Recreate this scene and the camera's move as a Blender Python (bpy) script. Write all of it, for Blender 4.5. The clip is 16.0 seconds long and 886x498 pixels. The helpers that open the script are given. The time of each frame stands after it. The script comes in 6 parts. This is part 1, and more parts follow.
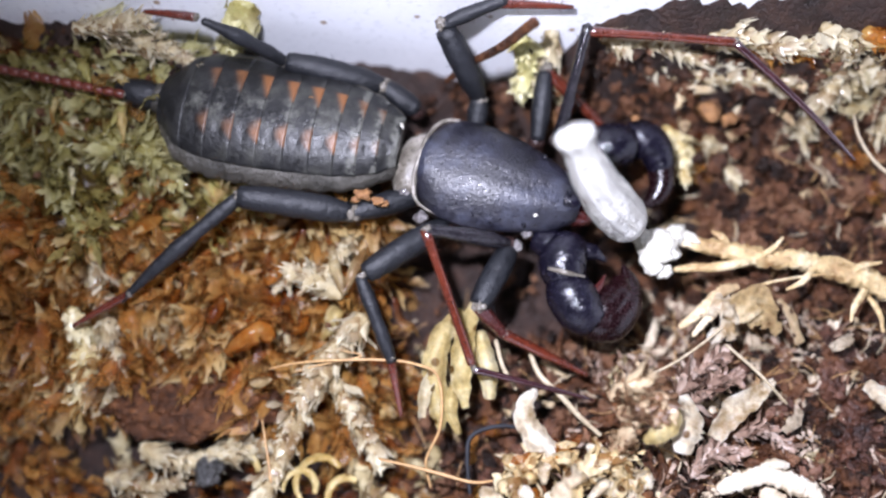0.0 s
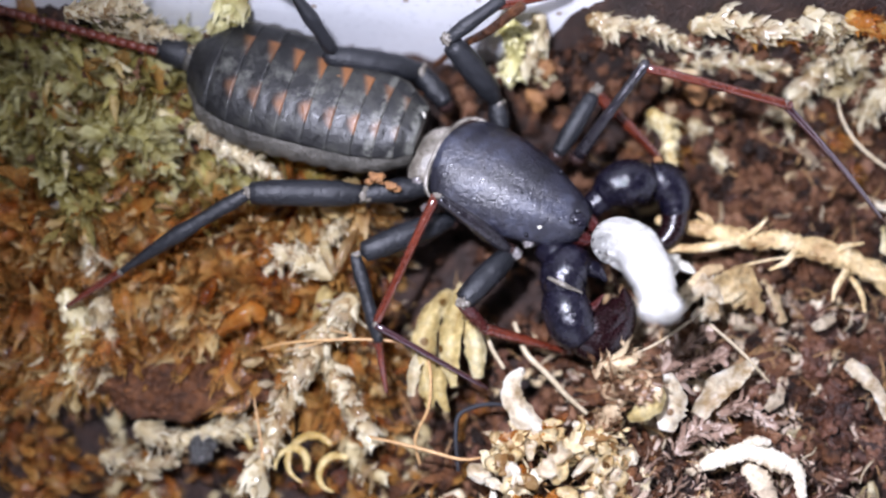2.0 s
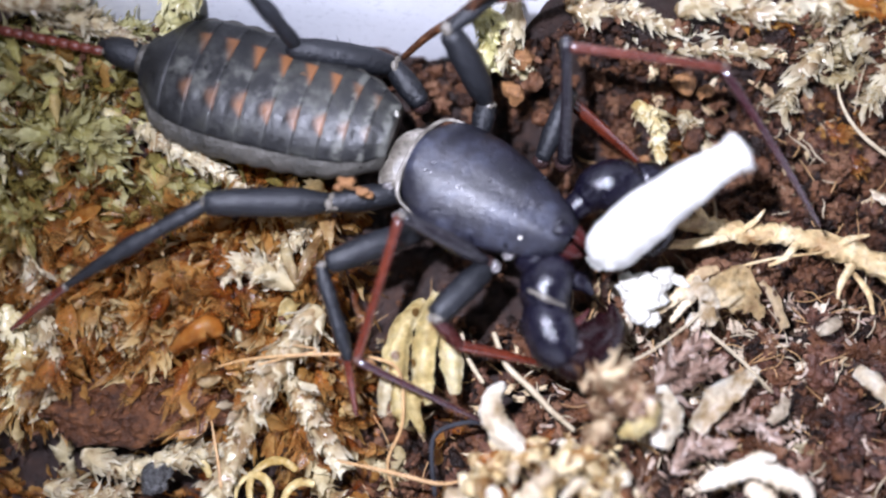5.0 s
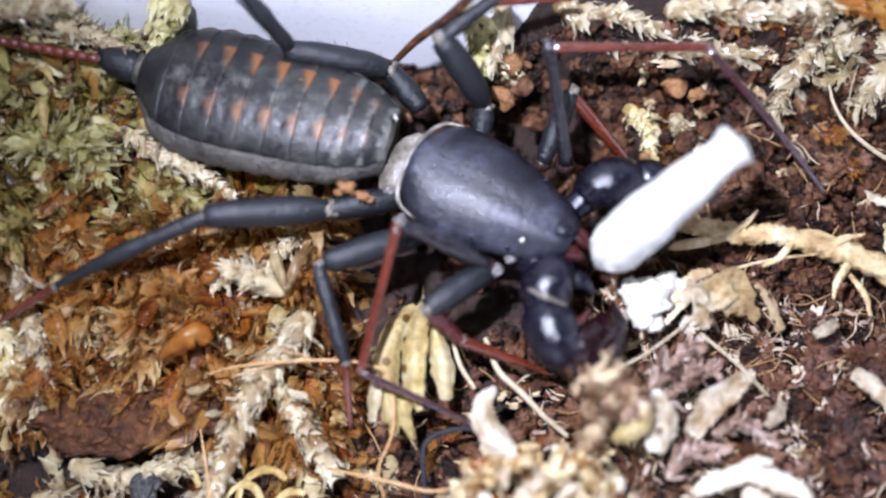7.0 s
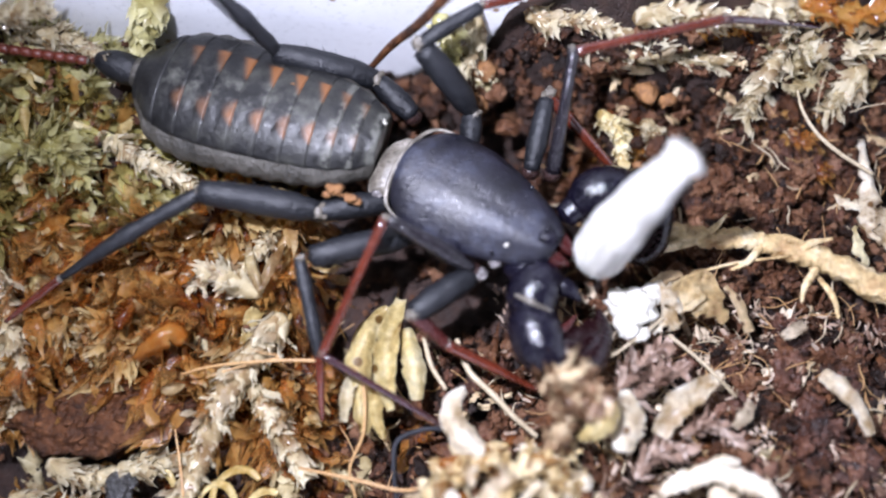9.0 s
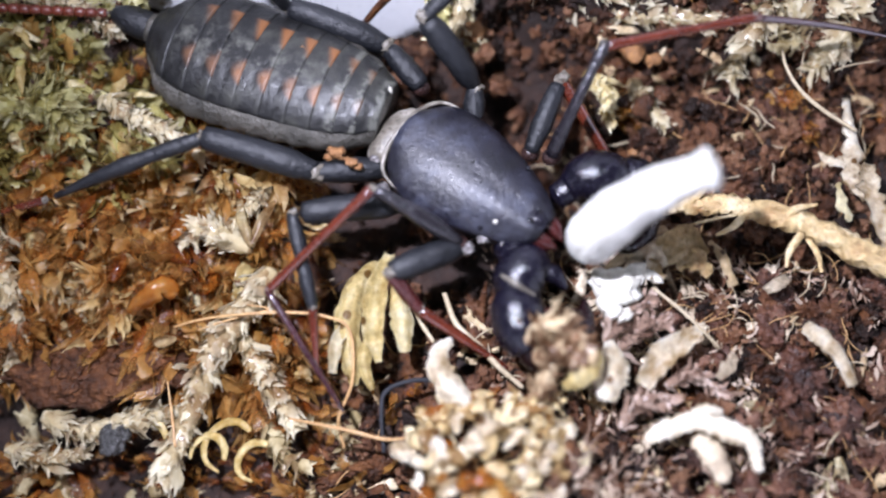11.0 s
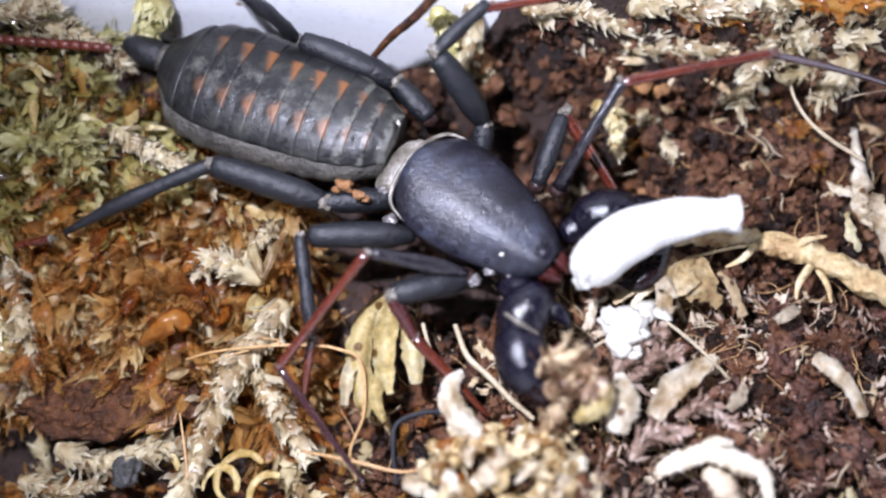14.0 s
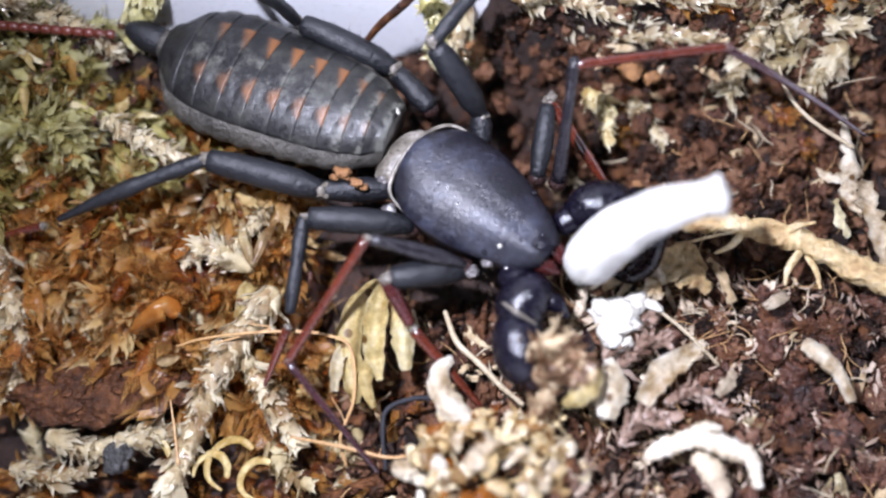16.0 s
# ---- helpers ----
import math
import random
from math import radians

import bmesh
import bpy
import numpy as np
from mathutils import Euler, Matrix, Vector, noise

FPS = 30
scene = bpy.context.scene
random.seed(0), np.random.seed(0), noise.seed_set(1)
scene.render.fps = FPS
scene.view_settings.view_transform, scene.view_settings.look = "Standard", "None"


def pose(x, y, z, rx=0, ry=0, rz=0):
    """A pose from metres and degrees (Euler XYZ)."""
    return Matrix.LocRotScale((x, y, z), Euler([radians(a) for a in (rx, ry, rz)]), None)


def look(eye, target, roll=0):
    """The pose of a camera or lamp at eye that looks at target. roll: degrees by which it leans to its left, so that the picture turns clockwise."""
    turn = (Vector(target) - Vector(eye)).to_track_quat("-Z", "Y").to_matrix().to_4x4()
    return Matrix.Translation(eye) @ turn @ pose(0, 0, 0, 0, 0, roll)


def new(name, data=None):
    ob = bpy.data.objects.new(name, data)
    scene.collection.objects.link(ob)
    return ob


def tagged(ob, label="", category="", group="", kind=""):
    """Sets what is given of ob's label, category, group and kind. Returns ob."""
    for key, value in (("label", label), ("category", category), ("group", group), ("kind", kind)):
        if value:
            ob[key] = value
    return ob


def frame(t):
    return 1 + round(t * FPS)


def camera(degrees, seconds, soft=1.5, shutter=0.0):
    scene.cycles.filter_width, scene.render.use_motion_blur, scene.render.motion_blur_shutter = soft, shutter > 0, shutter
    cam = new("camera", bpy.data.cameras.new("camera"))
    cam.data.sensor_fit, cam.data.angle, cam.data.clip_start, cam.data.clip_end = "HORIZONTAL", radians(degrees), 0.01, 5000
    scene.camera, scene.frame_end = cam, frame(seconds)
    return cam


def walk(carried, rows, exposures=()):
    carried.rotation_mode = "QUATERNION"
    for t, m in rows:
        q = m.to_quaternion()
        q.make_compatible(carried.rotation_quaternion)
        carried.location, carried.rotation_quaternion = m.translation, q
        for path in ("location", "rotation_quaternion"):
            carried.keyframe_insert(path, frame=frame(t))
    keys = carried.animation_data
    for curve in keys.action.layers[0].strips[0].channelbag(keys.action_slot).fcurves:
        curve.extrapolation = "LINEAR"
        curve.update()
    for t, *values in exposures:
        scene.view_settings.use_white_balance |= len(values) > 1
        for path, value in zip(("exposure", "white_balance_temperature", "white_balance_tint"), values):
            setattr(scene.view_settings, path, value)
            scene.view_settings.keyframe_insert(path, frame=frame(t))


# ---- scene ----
FOV = 50.0
cam = camera(FOV, 16.0, soft=2.3)
# seconds, eye, target (millimetres), roll
PATH = [
    (0, (-7.05, -24.42, 92.79), (-6.59, -0.16, 6.12), 2.49),
    (0.5, (-6.51, -24.57, 92.95), (-6.12, -0.51, 6.22), 2.39),
    (1, (-6.01, -24.82, 93.67), (-5.36, -2.07, 6.60), 2.75),
    (1.5, (-6.45, -24.51, 93.82), (-5.53, -1.66, 6.78), 3.42),
    (2, (-6.23, -24.93, 94.08), (-5.47, -2.20, 7.00), 3.23),
    (2.5, (-6.36, -24.95, 93.97), (-5.78, -2.36, 6.86), 2.74),
    (3, (-6.33, -25.08, 93.88), (-5.64, -2.90, 6.66), 3.13),
    (3.5, (-4.91, -26.22, 92.45), (-3.42, -2.74, 5.58), 4.71),
    (3.7, (-4.95, -24.56, 91.35), (-3.04, -1.13, 4.47), 5.52),
    (5.8, (-3.51, -25.09, 85.19), (-2.70, 1.35, -0.83), 1.94),
    (6, (-3.39, -25.90, 85.04), (-2.64, 0.84, -0.89), 1.77),
    (6.5, (-2.71, -26.24, 85.07), (-2.14, 0.67, -0.81), 1.22),
    (7, (-2.46, -26.45, 85.21), (-1.97, 0.96, -0.51), 0.85),
    (7.5, (-1.62, -26.95, 85.58), (-1.03, 1.07, 0.06), 1.13),
    (8, (0.00, -27.83, 85.66), (0.04, 0.95, 0.39), 0.08),
    (8.5, (0.61, -28.48, 85.59), (0.42, 0.76, 0.47), -0.39),
    (9, (1.03, -28.59, 85.77), (0.53, 0.86, 0.73), -0.96),
    (9.5, (2.44, -30.69, 85.69), (1.19, -0.18, 1.03), -2.19),
    (10, (3.01, -32.04, 85.56), (1.82, -2.23, 0.65), -2.22),
    (12.5, (2.56, -33.20, 85.88), (1.11, -3.79, 0.83), -2.67),
    (13, (2.83, -32.12, 86.67), (1.07, -2.44, 1.73), -3.34),
    (13.5, (2.47, -31.66, 86.60), (0.82, -1.50, 1.82), -3.33),
    (14, (2.31, -31.07, 86.72), (0.68, -0.82, 1.97), -3.19),
    (14.5, (2.52, -31.39, 86.60), (0.84, -1.27, 1.81), -3.13),
    (15, (2.79, -31.93, 86.49), (0.97, -1.65, 1.75), -3.38),
    (15.5, (3.03, -31.98, 86.45), (1.53, -2.00, 1.60), -2.81),
    (16, (3.26, -32.06, 86.53), (1.62, -2.04, 1.70), -3.28),
]
MM = 0.001


def mm(p):
    return Vector(p) * MM


walk(cam, [(t, look(mm(e), mm(g), r)) for t, e, g, r in PATH], EXPOSURES := [(0.0, -0.08, 6500, 10), (3.5, -0.12, 6500, 10), (5.8, 0.0, 6250, 10), (8.0, 0.0, 6300, 10), (9.5, -0.06, 6450, 10), (16.0, -0.08, 6450, 10)])
cam.data.dof.use_dof, cam.data.dof.focus_distance, cam.data.dof.aperture_fstop = True, 0.0885, 7.6

# ---- light: a small white lamp beside the lens, and the dim room above the open tub ----
world = bpy.data.worlds.new("room")
world.use_nodes = True
world.node_tree.nodes["Background"].inputs[0].default_value = (0.80, 0.88, 1.0, 1)
world.node_tree.nodes["Background"].inputs[1].default_value = 0.05
scene.world = world
torch = new("torch", bpy.data.lights.new("torch", "SPOT"))
torch.data.energy, torch.data.color = 1.19, (0.93, 0.945, 1.17)
torch.data.spot_size, torch.data.spot_blend, torch.data.shadow_soft_size = radians(116), 1.0, 0.002
torch.matrix_world = look(mm((-20, -5, 93)), mm((24, -24, 0)))

RNG = np.random.default_rng(7)


# ---- materials ----
def material(name, colours, scale=400.0, detail_scale=2500.0, rough=0.6, bump=0.3, depth=0.0004, spec=0.5, through_light=0.0, vary=0.0,
             metal=0.0, spots=None, grit=0.55, coat=0.0, sheen=0.0, island=False, contrast=0.25, waves=0.0, clear=0.0, tip=None):
    """A surface of two or three colours mixed by coarse noise, with fine grain, relief and changing gloss."""
    m = bpy.data.materials.new(name)
    m.use_nodes = True
    n, k = m.node_tree.nodes, m.node_tree.links
    b = n["Principled BSDF"]
    place = n.new("ShaderNodeTexCoord")
    big, fine = n.new("ShaderNodeTexNoise"), n.new("ShaderNodeTexNoise")
    for tex, s, d in ((big, scale, 5), (fine, detail_scale, 4)):
        tex.inputs["Scale"].default_value, tex.inputs["Detail"].default_value, tex.inputs["Roughness"].default_value = s, d, 0.62
        k.new(place.outputs["Object"], tex.inputs["Vector"])
    ramp = n.new("ShaderNodeValToRGB")
    el = ramp.color_ramp.elements
    el[0].position, el[1].position = 0.5 - contrast, 0.5 + contrast
    el[0].color, el[1].color = (*colours[0], 1), (*colours[-1], 1)
    for c, p in zip(colours[1:-1], np.linspace(0.5 - contrast, 0.5 + contrast, len(colours))[1:-1]):
        el.new(float(p)).color = (*c, 1)
    last = big.outputs["Fac"]
    if vary:
        info = n.new("ShaderNodeNewGeometry" if island else "ShaderNodeObjectInfo")
        add = n.new("ShaderNodeMath")
        add.operation = "MULTIPLY_ADD"
        k.new(info.outputs["Random Per Island" if island else "Random"], add.inputs[0])
        add.inputs[1].default_value = vary
        shift = n.new("ShaderNodeMath")
        shift.operation = "SUBTRACT"
        k.new(last, shift.inputs[0])
        shift.inputs[1].default_value = vary / 2
        k.new(shift.outputs[0], add.inputs[2])
        last = add.outputs[0]
    k.new(last, ramp.inputs["Fac"])
    grain = n.new("ShaderNodeMix")
    grain.data_type, grain.blend_type = "RGBA", "MULTIPLY"
    grain.inputs["Factor"].default_value = grit
    k.new(ramp.outputs["Color"], grain.inputs["A"])
    tone = n.new("ShaderNodeValToRGB")
    tone.color_ramp.elements[0].position, tone.color_ramp.elements[1].position = 0.3, 0.62
    tone.color_ramp.elements[0].color, tone.color_ramp.elements[1].color = (0.42, 0.40, 0.38, 1), (1.15, 1.15, 1.15, 1)
    k.new(fine.outputs["Fac"], tone.inputs["Fac"])
    k.new(tone.outputs["Color"], grain.inputs["B"])
    colour = grain.outputs["Result"]
    if tip:
        far, bend, paler = n.new("ShaderNodeAttribute"), n.new("ShaderNodeMath"), n.new("ShaderNodeMix")
        far.attribute_name, bend.operation, paler.data_type = "tip", "MULTIPLY", "RGBA"
        k.new(far.outputs["Fac"], bend.inputs[0]), k.new(tone.outputs["Color"], bend.inputs[1])
        k.new(bend.outputs[0], paler.inputs["Factor"]), k.new(colour, paler.inputs["A"])
        paler.inputs["B"].default_value = (*tip, 1)
        colour = paler.outputs["Result"]
    if spots:
        speck = n.new("ShaderNodeTexVoronoi")
        speck.inputs["Scale"].default_value = spots[1]
        k.new(place.outputs["Object"], speck.inputs["Vector"])
        cut = n.new("ShaderNodeValToRGB")
        cut.color_ramp.elements[0].position, cut.color_ramp.elements[1].position = spots[2], spots[2] + 0.06
        cut.color_ramp.elements[0].color, cut.color_ramp.elements[1].color = (1, 1, 1, 1), (0, 0, 0, 1)
        k.new(speck.outputs["Distance"], cut.inputs["Fac"])
        mix = n.new("ShaderNodeMix")
        mix.data_type = "RGBA"
        k.new(cut.outputs["Color"], mix.inputs["Factor"])
        k.new(colour, mix.inputs["A"])
        mix.inputs["B"].default_value = (*spots[0], 1)
        colour = mix.outputs["Result"]
    k.new(colour, b.inputs["Base Color"])
    gloss = n.new("ShaderNodeMapRange")
    gloss.inputs["From Min"].default_value, gloss.inputs["From Max"].default_value = 0.3, 0.7
    gloss.inputs["To Min"].default_value, gloss.inputs["To Max"].default_value = max(0.05, rough - 0.14), min(1, rough + 0.14)
    k.new(fine.outputs["Fac"], gloss.inputs["Value"])
    k.new(gloss.outputs["Result"], b.inputs["Roughness"])
    b.inputs["Specular IOR Level"].default_value, b.inputs["Metallic"].default_value = spec, metal
    b.inputs["Coat Weight"].default_value, b.inputs["Coat Roughness"].default_value = coat, 0.15
    b.inputs["Sheen Weight"].default_value = sheen
    relief = n.new("ShaderNodeBump")
    relief.inputs["Strength"].default_value, relief.inputs["Distance"].default_value = bump, depth
    height = fine.outputs["Fac"]
    if waves:
        both = n.new("ShaderNodeMath")
        both.operation = "MULTIPLY_ADD"
        k.new(big.outputs["Fac"], both.inputs[0])
        both.inputs[1].default_value = waves
        k.new(height, both.inputs[2])
        height = both.outputs[0]
    k.new(height, relief.inputs["Height"])
    k.new(relief.outputs["Normal"], b.inputs["Normal"])
    if through_light:
        trans, mixer = n.new("ShaderNodeBsdfTranslucent"), n.new("ShaderNodeMixShader")
        k.new(colour, trans.inputs["Color"])
        mixer.inputs[0].default_value = through_light
        k.new(b.outputs[0], mixer.inputs[1])
        k.new(trans.outputs[0], mixer.inputs[2])
        last = mixer
        if clear:
            last, see = n.new("ShaderNodeMixShader"), n.new("ShaderNodeBsdfTransparent")
            last.inputs[0].default_value = clear
            k.new(mixer.outputs[0], last.inputs[1])
            k.new(see.outputs[0], last.inputs[2])
        k.new(last.outputs[0], n["Material Output"].inputs["Surface"])
    return m


SOIL = material("dark peat soil", [(0.007, 0.0035, 0.0022), (0.025, 0.011, 0.007), (0.06, 0.027, 0.015)], 350, 2600, 0.6, 0.9, 0.0006)
CRUMB = material("soil crumb", [(0.010, 0.004, 0.002), (0.046, 0.017, 0.0075), (0.100, 0.040, 0.017), (0.17, 0.085, 0.045)], 500, 2600, 0.45, 0.9, 0.0005, vary=0.6, spec=0.3, island=True)
CRUMB_ONE = material("loose soil crumb", [(0.010, 0.004, 0.002), (0.046, 0.017, 0.0075), (0.100, 0.040, 0.017), (0.17, 0.085, 0.045)], 500, 2600, 0.45, 0.9, 0.0005, vary=0.6, spec=0.3)
PLASTIC = material("white plastic", [(0.78, 0.80, 0.84), (0.84, 0.85, 0.87)], 60, 1500, 0.35, 0.03, 0.0001, spots=((0.25, 0.16, 0.08), 260, 0.05), grit=0.06)
MOSS_ORANGE = material("wet orange moss", [(0.10, 0.017, 0.003), (0.28, 0.062, 0.009), (0.48, 0.155, 0.024), (0.60, 0.30, 0.075)], 260, 1500, 0.22, 0.6, 0.0003, through_light=0.55, vary=0.55, island=True, spec=0.7, grit=0.4, contrast=0.22, clear=0.40, tip=(0.72, 0.44, 0.14))
MOSS_GREEN = material("greenish grey moss", [(0.17, 0.125, 0.025), (0.46, 0.41, 0.13), (0.70, 0.66, 0.33)], 220, 1500, 0.22, 0.5, 0.0002, through_light=0.5, vary=0.5, island=True, spec=0.6, grit=0.45, clear=0.3, tip=(0.78, 0.75, 0.46))
MOSS_OLIVE_MAT = material("brownish olive moss", [(0.10, 0.060, 0.014), (0.30, 0.235, 0.06), (0.54, 0.48, 0.18)], 220, 1500, 0.24, 0.5, 0.0002, through_light=0.5, vary=0.5, island=True, spec=0.6, grit=0.45, clear=0.3)
MOSS_PALE = material("pale dried moss", [(0.20, 0.11, 0.04), (0.52, 0.41, 0.20), (0.76, 0.68, 0.43)], 220, 1500, 0.27, 0.5, 0.0002, through_light=0.4, vary=0.45, island=True, spots=((0.10, 0.055, 0.022), 500, 0.14), spec=0.6, grit=0.4, clear=0.25, tip=(0.80, 0.73, 0.50))
MOSS_GOLD = material("golden moss", [(0.30, 0.11, 0.02), (0.56, 0.31, 0.075), (0.74, 0.55, 0.23)], 260, 1500, 0.22, 0.6, 0.0003, through_light=0.5, vary=0.5, island=True, spec=0.6, grit=0.4, clear=0.34, tip=(0.82, 0.70, 0.40))
MOSS_LEAF = material("pale dried moss leaf", [(0.26, 0.15, 0.06), (0.62, 0.51, 0.29), (0.84, 0.78, 0.58)], 320, 1500, 0.22, 0.5, 0.0002, through_light=0.4, vary=0.5, spots=((0.13, 0.07, 0.03), 420, 0.15), spec=0.6, grit=0.4, clear=0.24, tip=(0.84, 0.79, 0.60))
MOSS_AMBER = material("amber moss leaf", [(0.20, 0.045, 0.007), (0.50, 0.19, 0.03), (0.68, 0.40, 0.11)], 380, 1500, 0.14, 0.4, 0.0002, through_light=0.5, vary=0.5, spec=0.7, grit=0.35, clear=0.32)
MOSS_YELLOW = material("yellow moss leaf", [(0.44, 0.30, 0.09), (0.72, 0.60, 0.29), (0.86, 0.80, 0.56)], 420, 1500, 0.2, 0.8, 0.0003, through_light=0.3, vary=0.4, spec=0.7, grit=0.45, clear=0.1, waves=1.5, tip=(0.84, 0.79, 0.56), spots=((0.20, 0.11, 0.03), 380, 0.13))
MOSS_OLIVE = material("olive moss leaf", [(0.28, 0.215, 0.06), (0.58, 0.53, 0.20), (0.78, 0.74, 0.42)], 320, 1500, 0.22, 0.5, 0.0002, through_light=0.35, vary=0.4, spots=((0.07, 0.045, 0.02), 420, 0.13), grit=0.4, clear=0.15, tip=(0.80, 0.76, 0.48))
STRAW = material("pale root wood", [(0.28, 0.15, 0.055), (0.58, 0.43, 0.21), (0.80, 0.70, 0.48)], 300, 1600, 0.36, 0.9, 0.0004, waves=2.0, contrast=0.2, through_light=0.15)
CHAFF = material("cream plant shred", [(0.26, 0.15, 0.07), (0.54, 0.41, 0.23), (0.74, 0.65, 0.47)], 260, 1600, 0.45, 0.7, 0.0003, through_light=0.15, spots=((0.10, 0.05, 0.025), 650, 0.2), waves=2.0)
PINK_WOOD = material("pale wood", [(0.25, 0.165, 0.10), (0.49, 0.40, 0.28), (0.69, 0.62, 0.47)], 260, 1600, 0.4, 0.8, 0.0003, waves=2.5, spots=((0.14, 0.07, 0.045), 500, 0.18))
BARK = material("red brown bark", [(0.014, 0.005, 0.002), (0.072, 0.025, 0.0075), (0.155, 0.062, 0.021)], 500, 1600, 0.5, 1.0, 0.0006, waves=1.0, contrast=0.2, spec=0.3)
FIBRE = material("tan fibre", [(0.30, 0.16, 0.06), (0.50, 0.32, 0.14)], 500, 3000, 0.5, 0.2, 0.0001)
FIBRE_PALE = material("pale rootlet", [(0.28, 0.22, 0.13), (0.46, 0.39, 0.27)], 500, 3000, 0.5, 0.2, 0.0001)
FIBRE_DARK = material("grey black thread", [(0.008, 0.008, 0.010), (0.028, 0.029, 0.034)], 300, 3000, 0.65, 0.2, 0.0001, spec=0.2)
SHELL = material("black leathery shell", [(0.004, 0.004, 0.007), (0.009, 0.009, 0.016), (0.030, 0.033, 0.050)], 300, 2800, 0.38, 0.6, 0.00016, contrast=0.15, spec=0.6, waves=0.35)
LIMB = material("blue black limb shell", [(0.004, 0.0045, 0.006), (0.010, 0.011, 0.014)], 300, 2600, 0.46, 0.7, 0.0002, spec=0.42, waves=1.5)
POLISHED = material("polished black shell", [(0.003, 0.0026, 0.006), (0.007, 0.006, 0.013)], 260, 2200, 0.2, 0.6, 0.00016, spec=0.45, waves=0.8)
GLOSS = material("glossy black limb shell", [(0.005, 0.004, 0.006), (0.012, 0.010, 0.013)], 300, 2600, 0.2, 0.5, 0.0002, spec=0.7, waves=1.0)
RED = material("red brown shell", [(0.045, 0.008, 0.004), (0.105, 0.020, 0.009)], 350, 3500, 0.17, 0.1, 0.0001, spec=0.9)
DARK_RED = material("dark maroon shell", [(0.025, 0.006, 0.006), (0.07, 0.014, 0.012)], 350, 3500, 0.25, 0.2, 0.0001)
FEELER = material("glossy maroon feeler shell", [(0.018, 0.006, 0.009), (0.045, 0.013, 0.016)], 350, 3500, 0.12, 0.0, 0.0001, spec=1.0, coat=0.6)
WHIP_RED = material("red ringed whip", [(0.055, 0.010, 0.005), (0.13, 0.024, 0.011)], 350, 3500, 0.4, 0.2, 0.0001)
MEMBRANE = material("grey joint membrane", [(0.05, 0.042, 0.034), (0.14, 0.125, 0.10), (0.34, 0.31, 0.27)], 420, 2500, 0.35, 0.5, 0.0002, waves=2.0, contrast=0.2)
PLEURA = material("grey brown pleated skin", [(0.020, 0.019, 0.016), (0.060, 0.056, 0.047), (0.115, 0.106, 0.09)], 330, 2400, 0.5, 0.9, 0.0003, waves=2.0)
DARK_BROWN = material("dark brown shell", [(0.012, 0.007, 0.007), (0.040, 0.019, 0.016)], 350, 3000, 0.28, 0.3, 0.0001, spec=0.6)
KNOB = material("pale glossy joint shell", [(0.04, 0.034, 0.034), (0.13, 0.12, 0.118), (0.30, 0.28, 0.27)], 500, 2500, 0.2, 0.5, 0.0002, waves=1.0, contrast=0.2, spec=0.7)
CLAW = material("black red claw shell", [(0.004, 0.002, 0.0025), (0.013, 0.003, 0.004)], 250, 3000, 0.25, 0.2, 0.0001, spec=0.35)
EYE = material("glossy black eye", [(0.005, 0.005, 0.008), (0.01, 0.01, 0.015)], 300, 3000, 0.08, 0.0, 0.0001)
LARVA = material("milky larva skin", [(0.50, 0.485, 0.41), (0.64, 0.63, 0.58), (0.72, 0.715, 0.68)], 260, 700, 0.24, 0.8, 0.0010, through_light=0.2, grit=0.15, waves=2.5, contrast=0.18)
REMAINS = material("white torn skin", [(0.55, 0.52, 0.42), (0.80, 0.79, 0.72)], 450, 1500, 0.25, 0.5, 0.0003, through_light=0.3, grit=0.3)
CHAFF_LEAF = material("cream brown crumpled moss", [(0.30, 0.16, 0.055), (0.72, 0.57, 0.30), (0.88, 0.80, 0.58)], 340, 1500, 0.3, 0.5, 0.0003, through_light=0.35, vary=0.45, grit=0.35, clear=0.06, spots=((0.16, 0.075, 0.025), 420, 0.15))
FUZZ = material("brown plant fuzz", [(0.18, 0.105, 0.07), (0.40, 0.28, 0.20), (0.66, 0.54, 0.42)], 200, 1500, 0.4, 0.4, 0.0002, through_light=0.3, vary=0.5, island=True, grit=0.3, clear=0.15)
FUZZ_LEAF = material("brown crumpled moss", [(0.10, 0.05, 0.025), (0.30, 0.17, 0.09), (0.74, 0.60, 0.38)], 300, 1500, 0.35, 0.5, 0.0003, through_light=0.35, vary=0.55, grit=0.3, clear=0.1)
PINK_LEAF = material("pinkish plant litter", [(0.14, 0.08, 0.055), (0.40, 0.27, 0.20), (0.66, 0.54, 0.45)], 300, 1500, 0.35, 0.5, 0.0003, through_light=0.3, vary=0.5, grit=0.35, clear=0.1)
STONE = material("dark grey stone", [(0.014, 0.014, 0.014), (0.045, 0.044, 0.042), (0.13, 0.125, 0.12)], 500, 2500, 0.3, 1.0, 0.0005, spec=0.6, waves=1.0)
CLOD = material("peat clod", [(0.016, 0.006, 0.004), (0.060, 0.022, 0.012), (0.115, 0.048, 0.027), (0.19, 0.10, 0.06)], 700, 3000, 0.42, 1.0, 0.0004, vary=0.3, spec=0.4, waves=1.5)
HUSK = material("cream white husk", [(0.46, 0.33, 0.17), (0.78, 0.70, 0.54), (0.88, 0.85, 0.76)], 420, 1500, 0.28, 0.6, 0.0003, through_light=0.3, grit=0.3, contrast=0.16, waves=1.5, spots=((0.22, 0.12, 0.05), 360, 0.14))
GRIT = material("orange brown grit", [(0.14, 0.055, 0.018), (0.34, 0.17, 0.06)], 900, 4000, 0.6, 0.8, 0.0003)


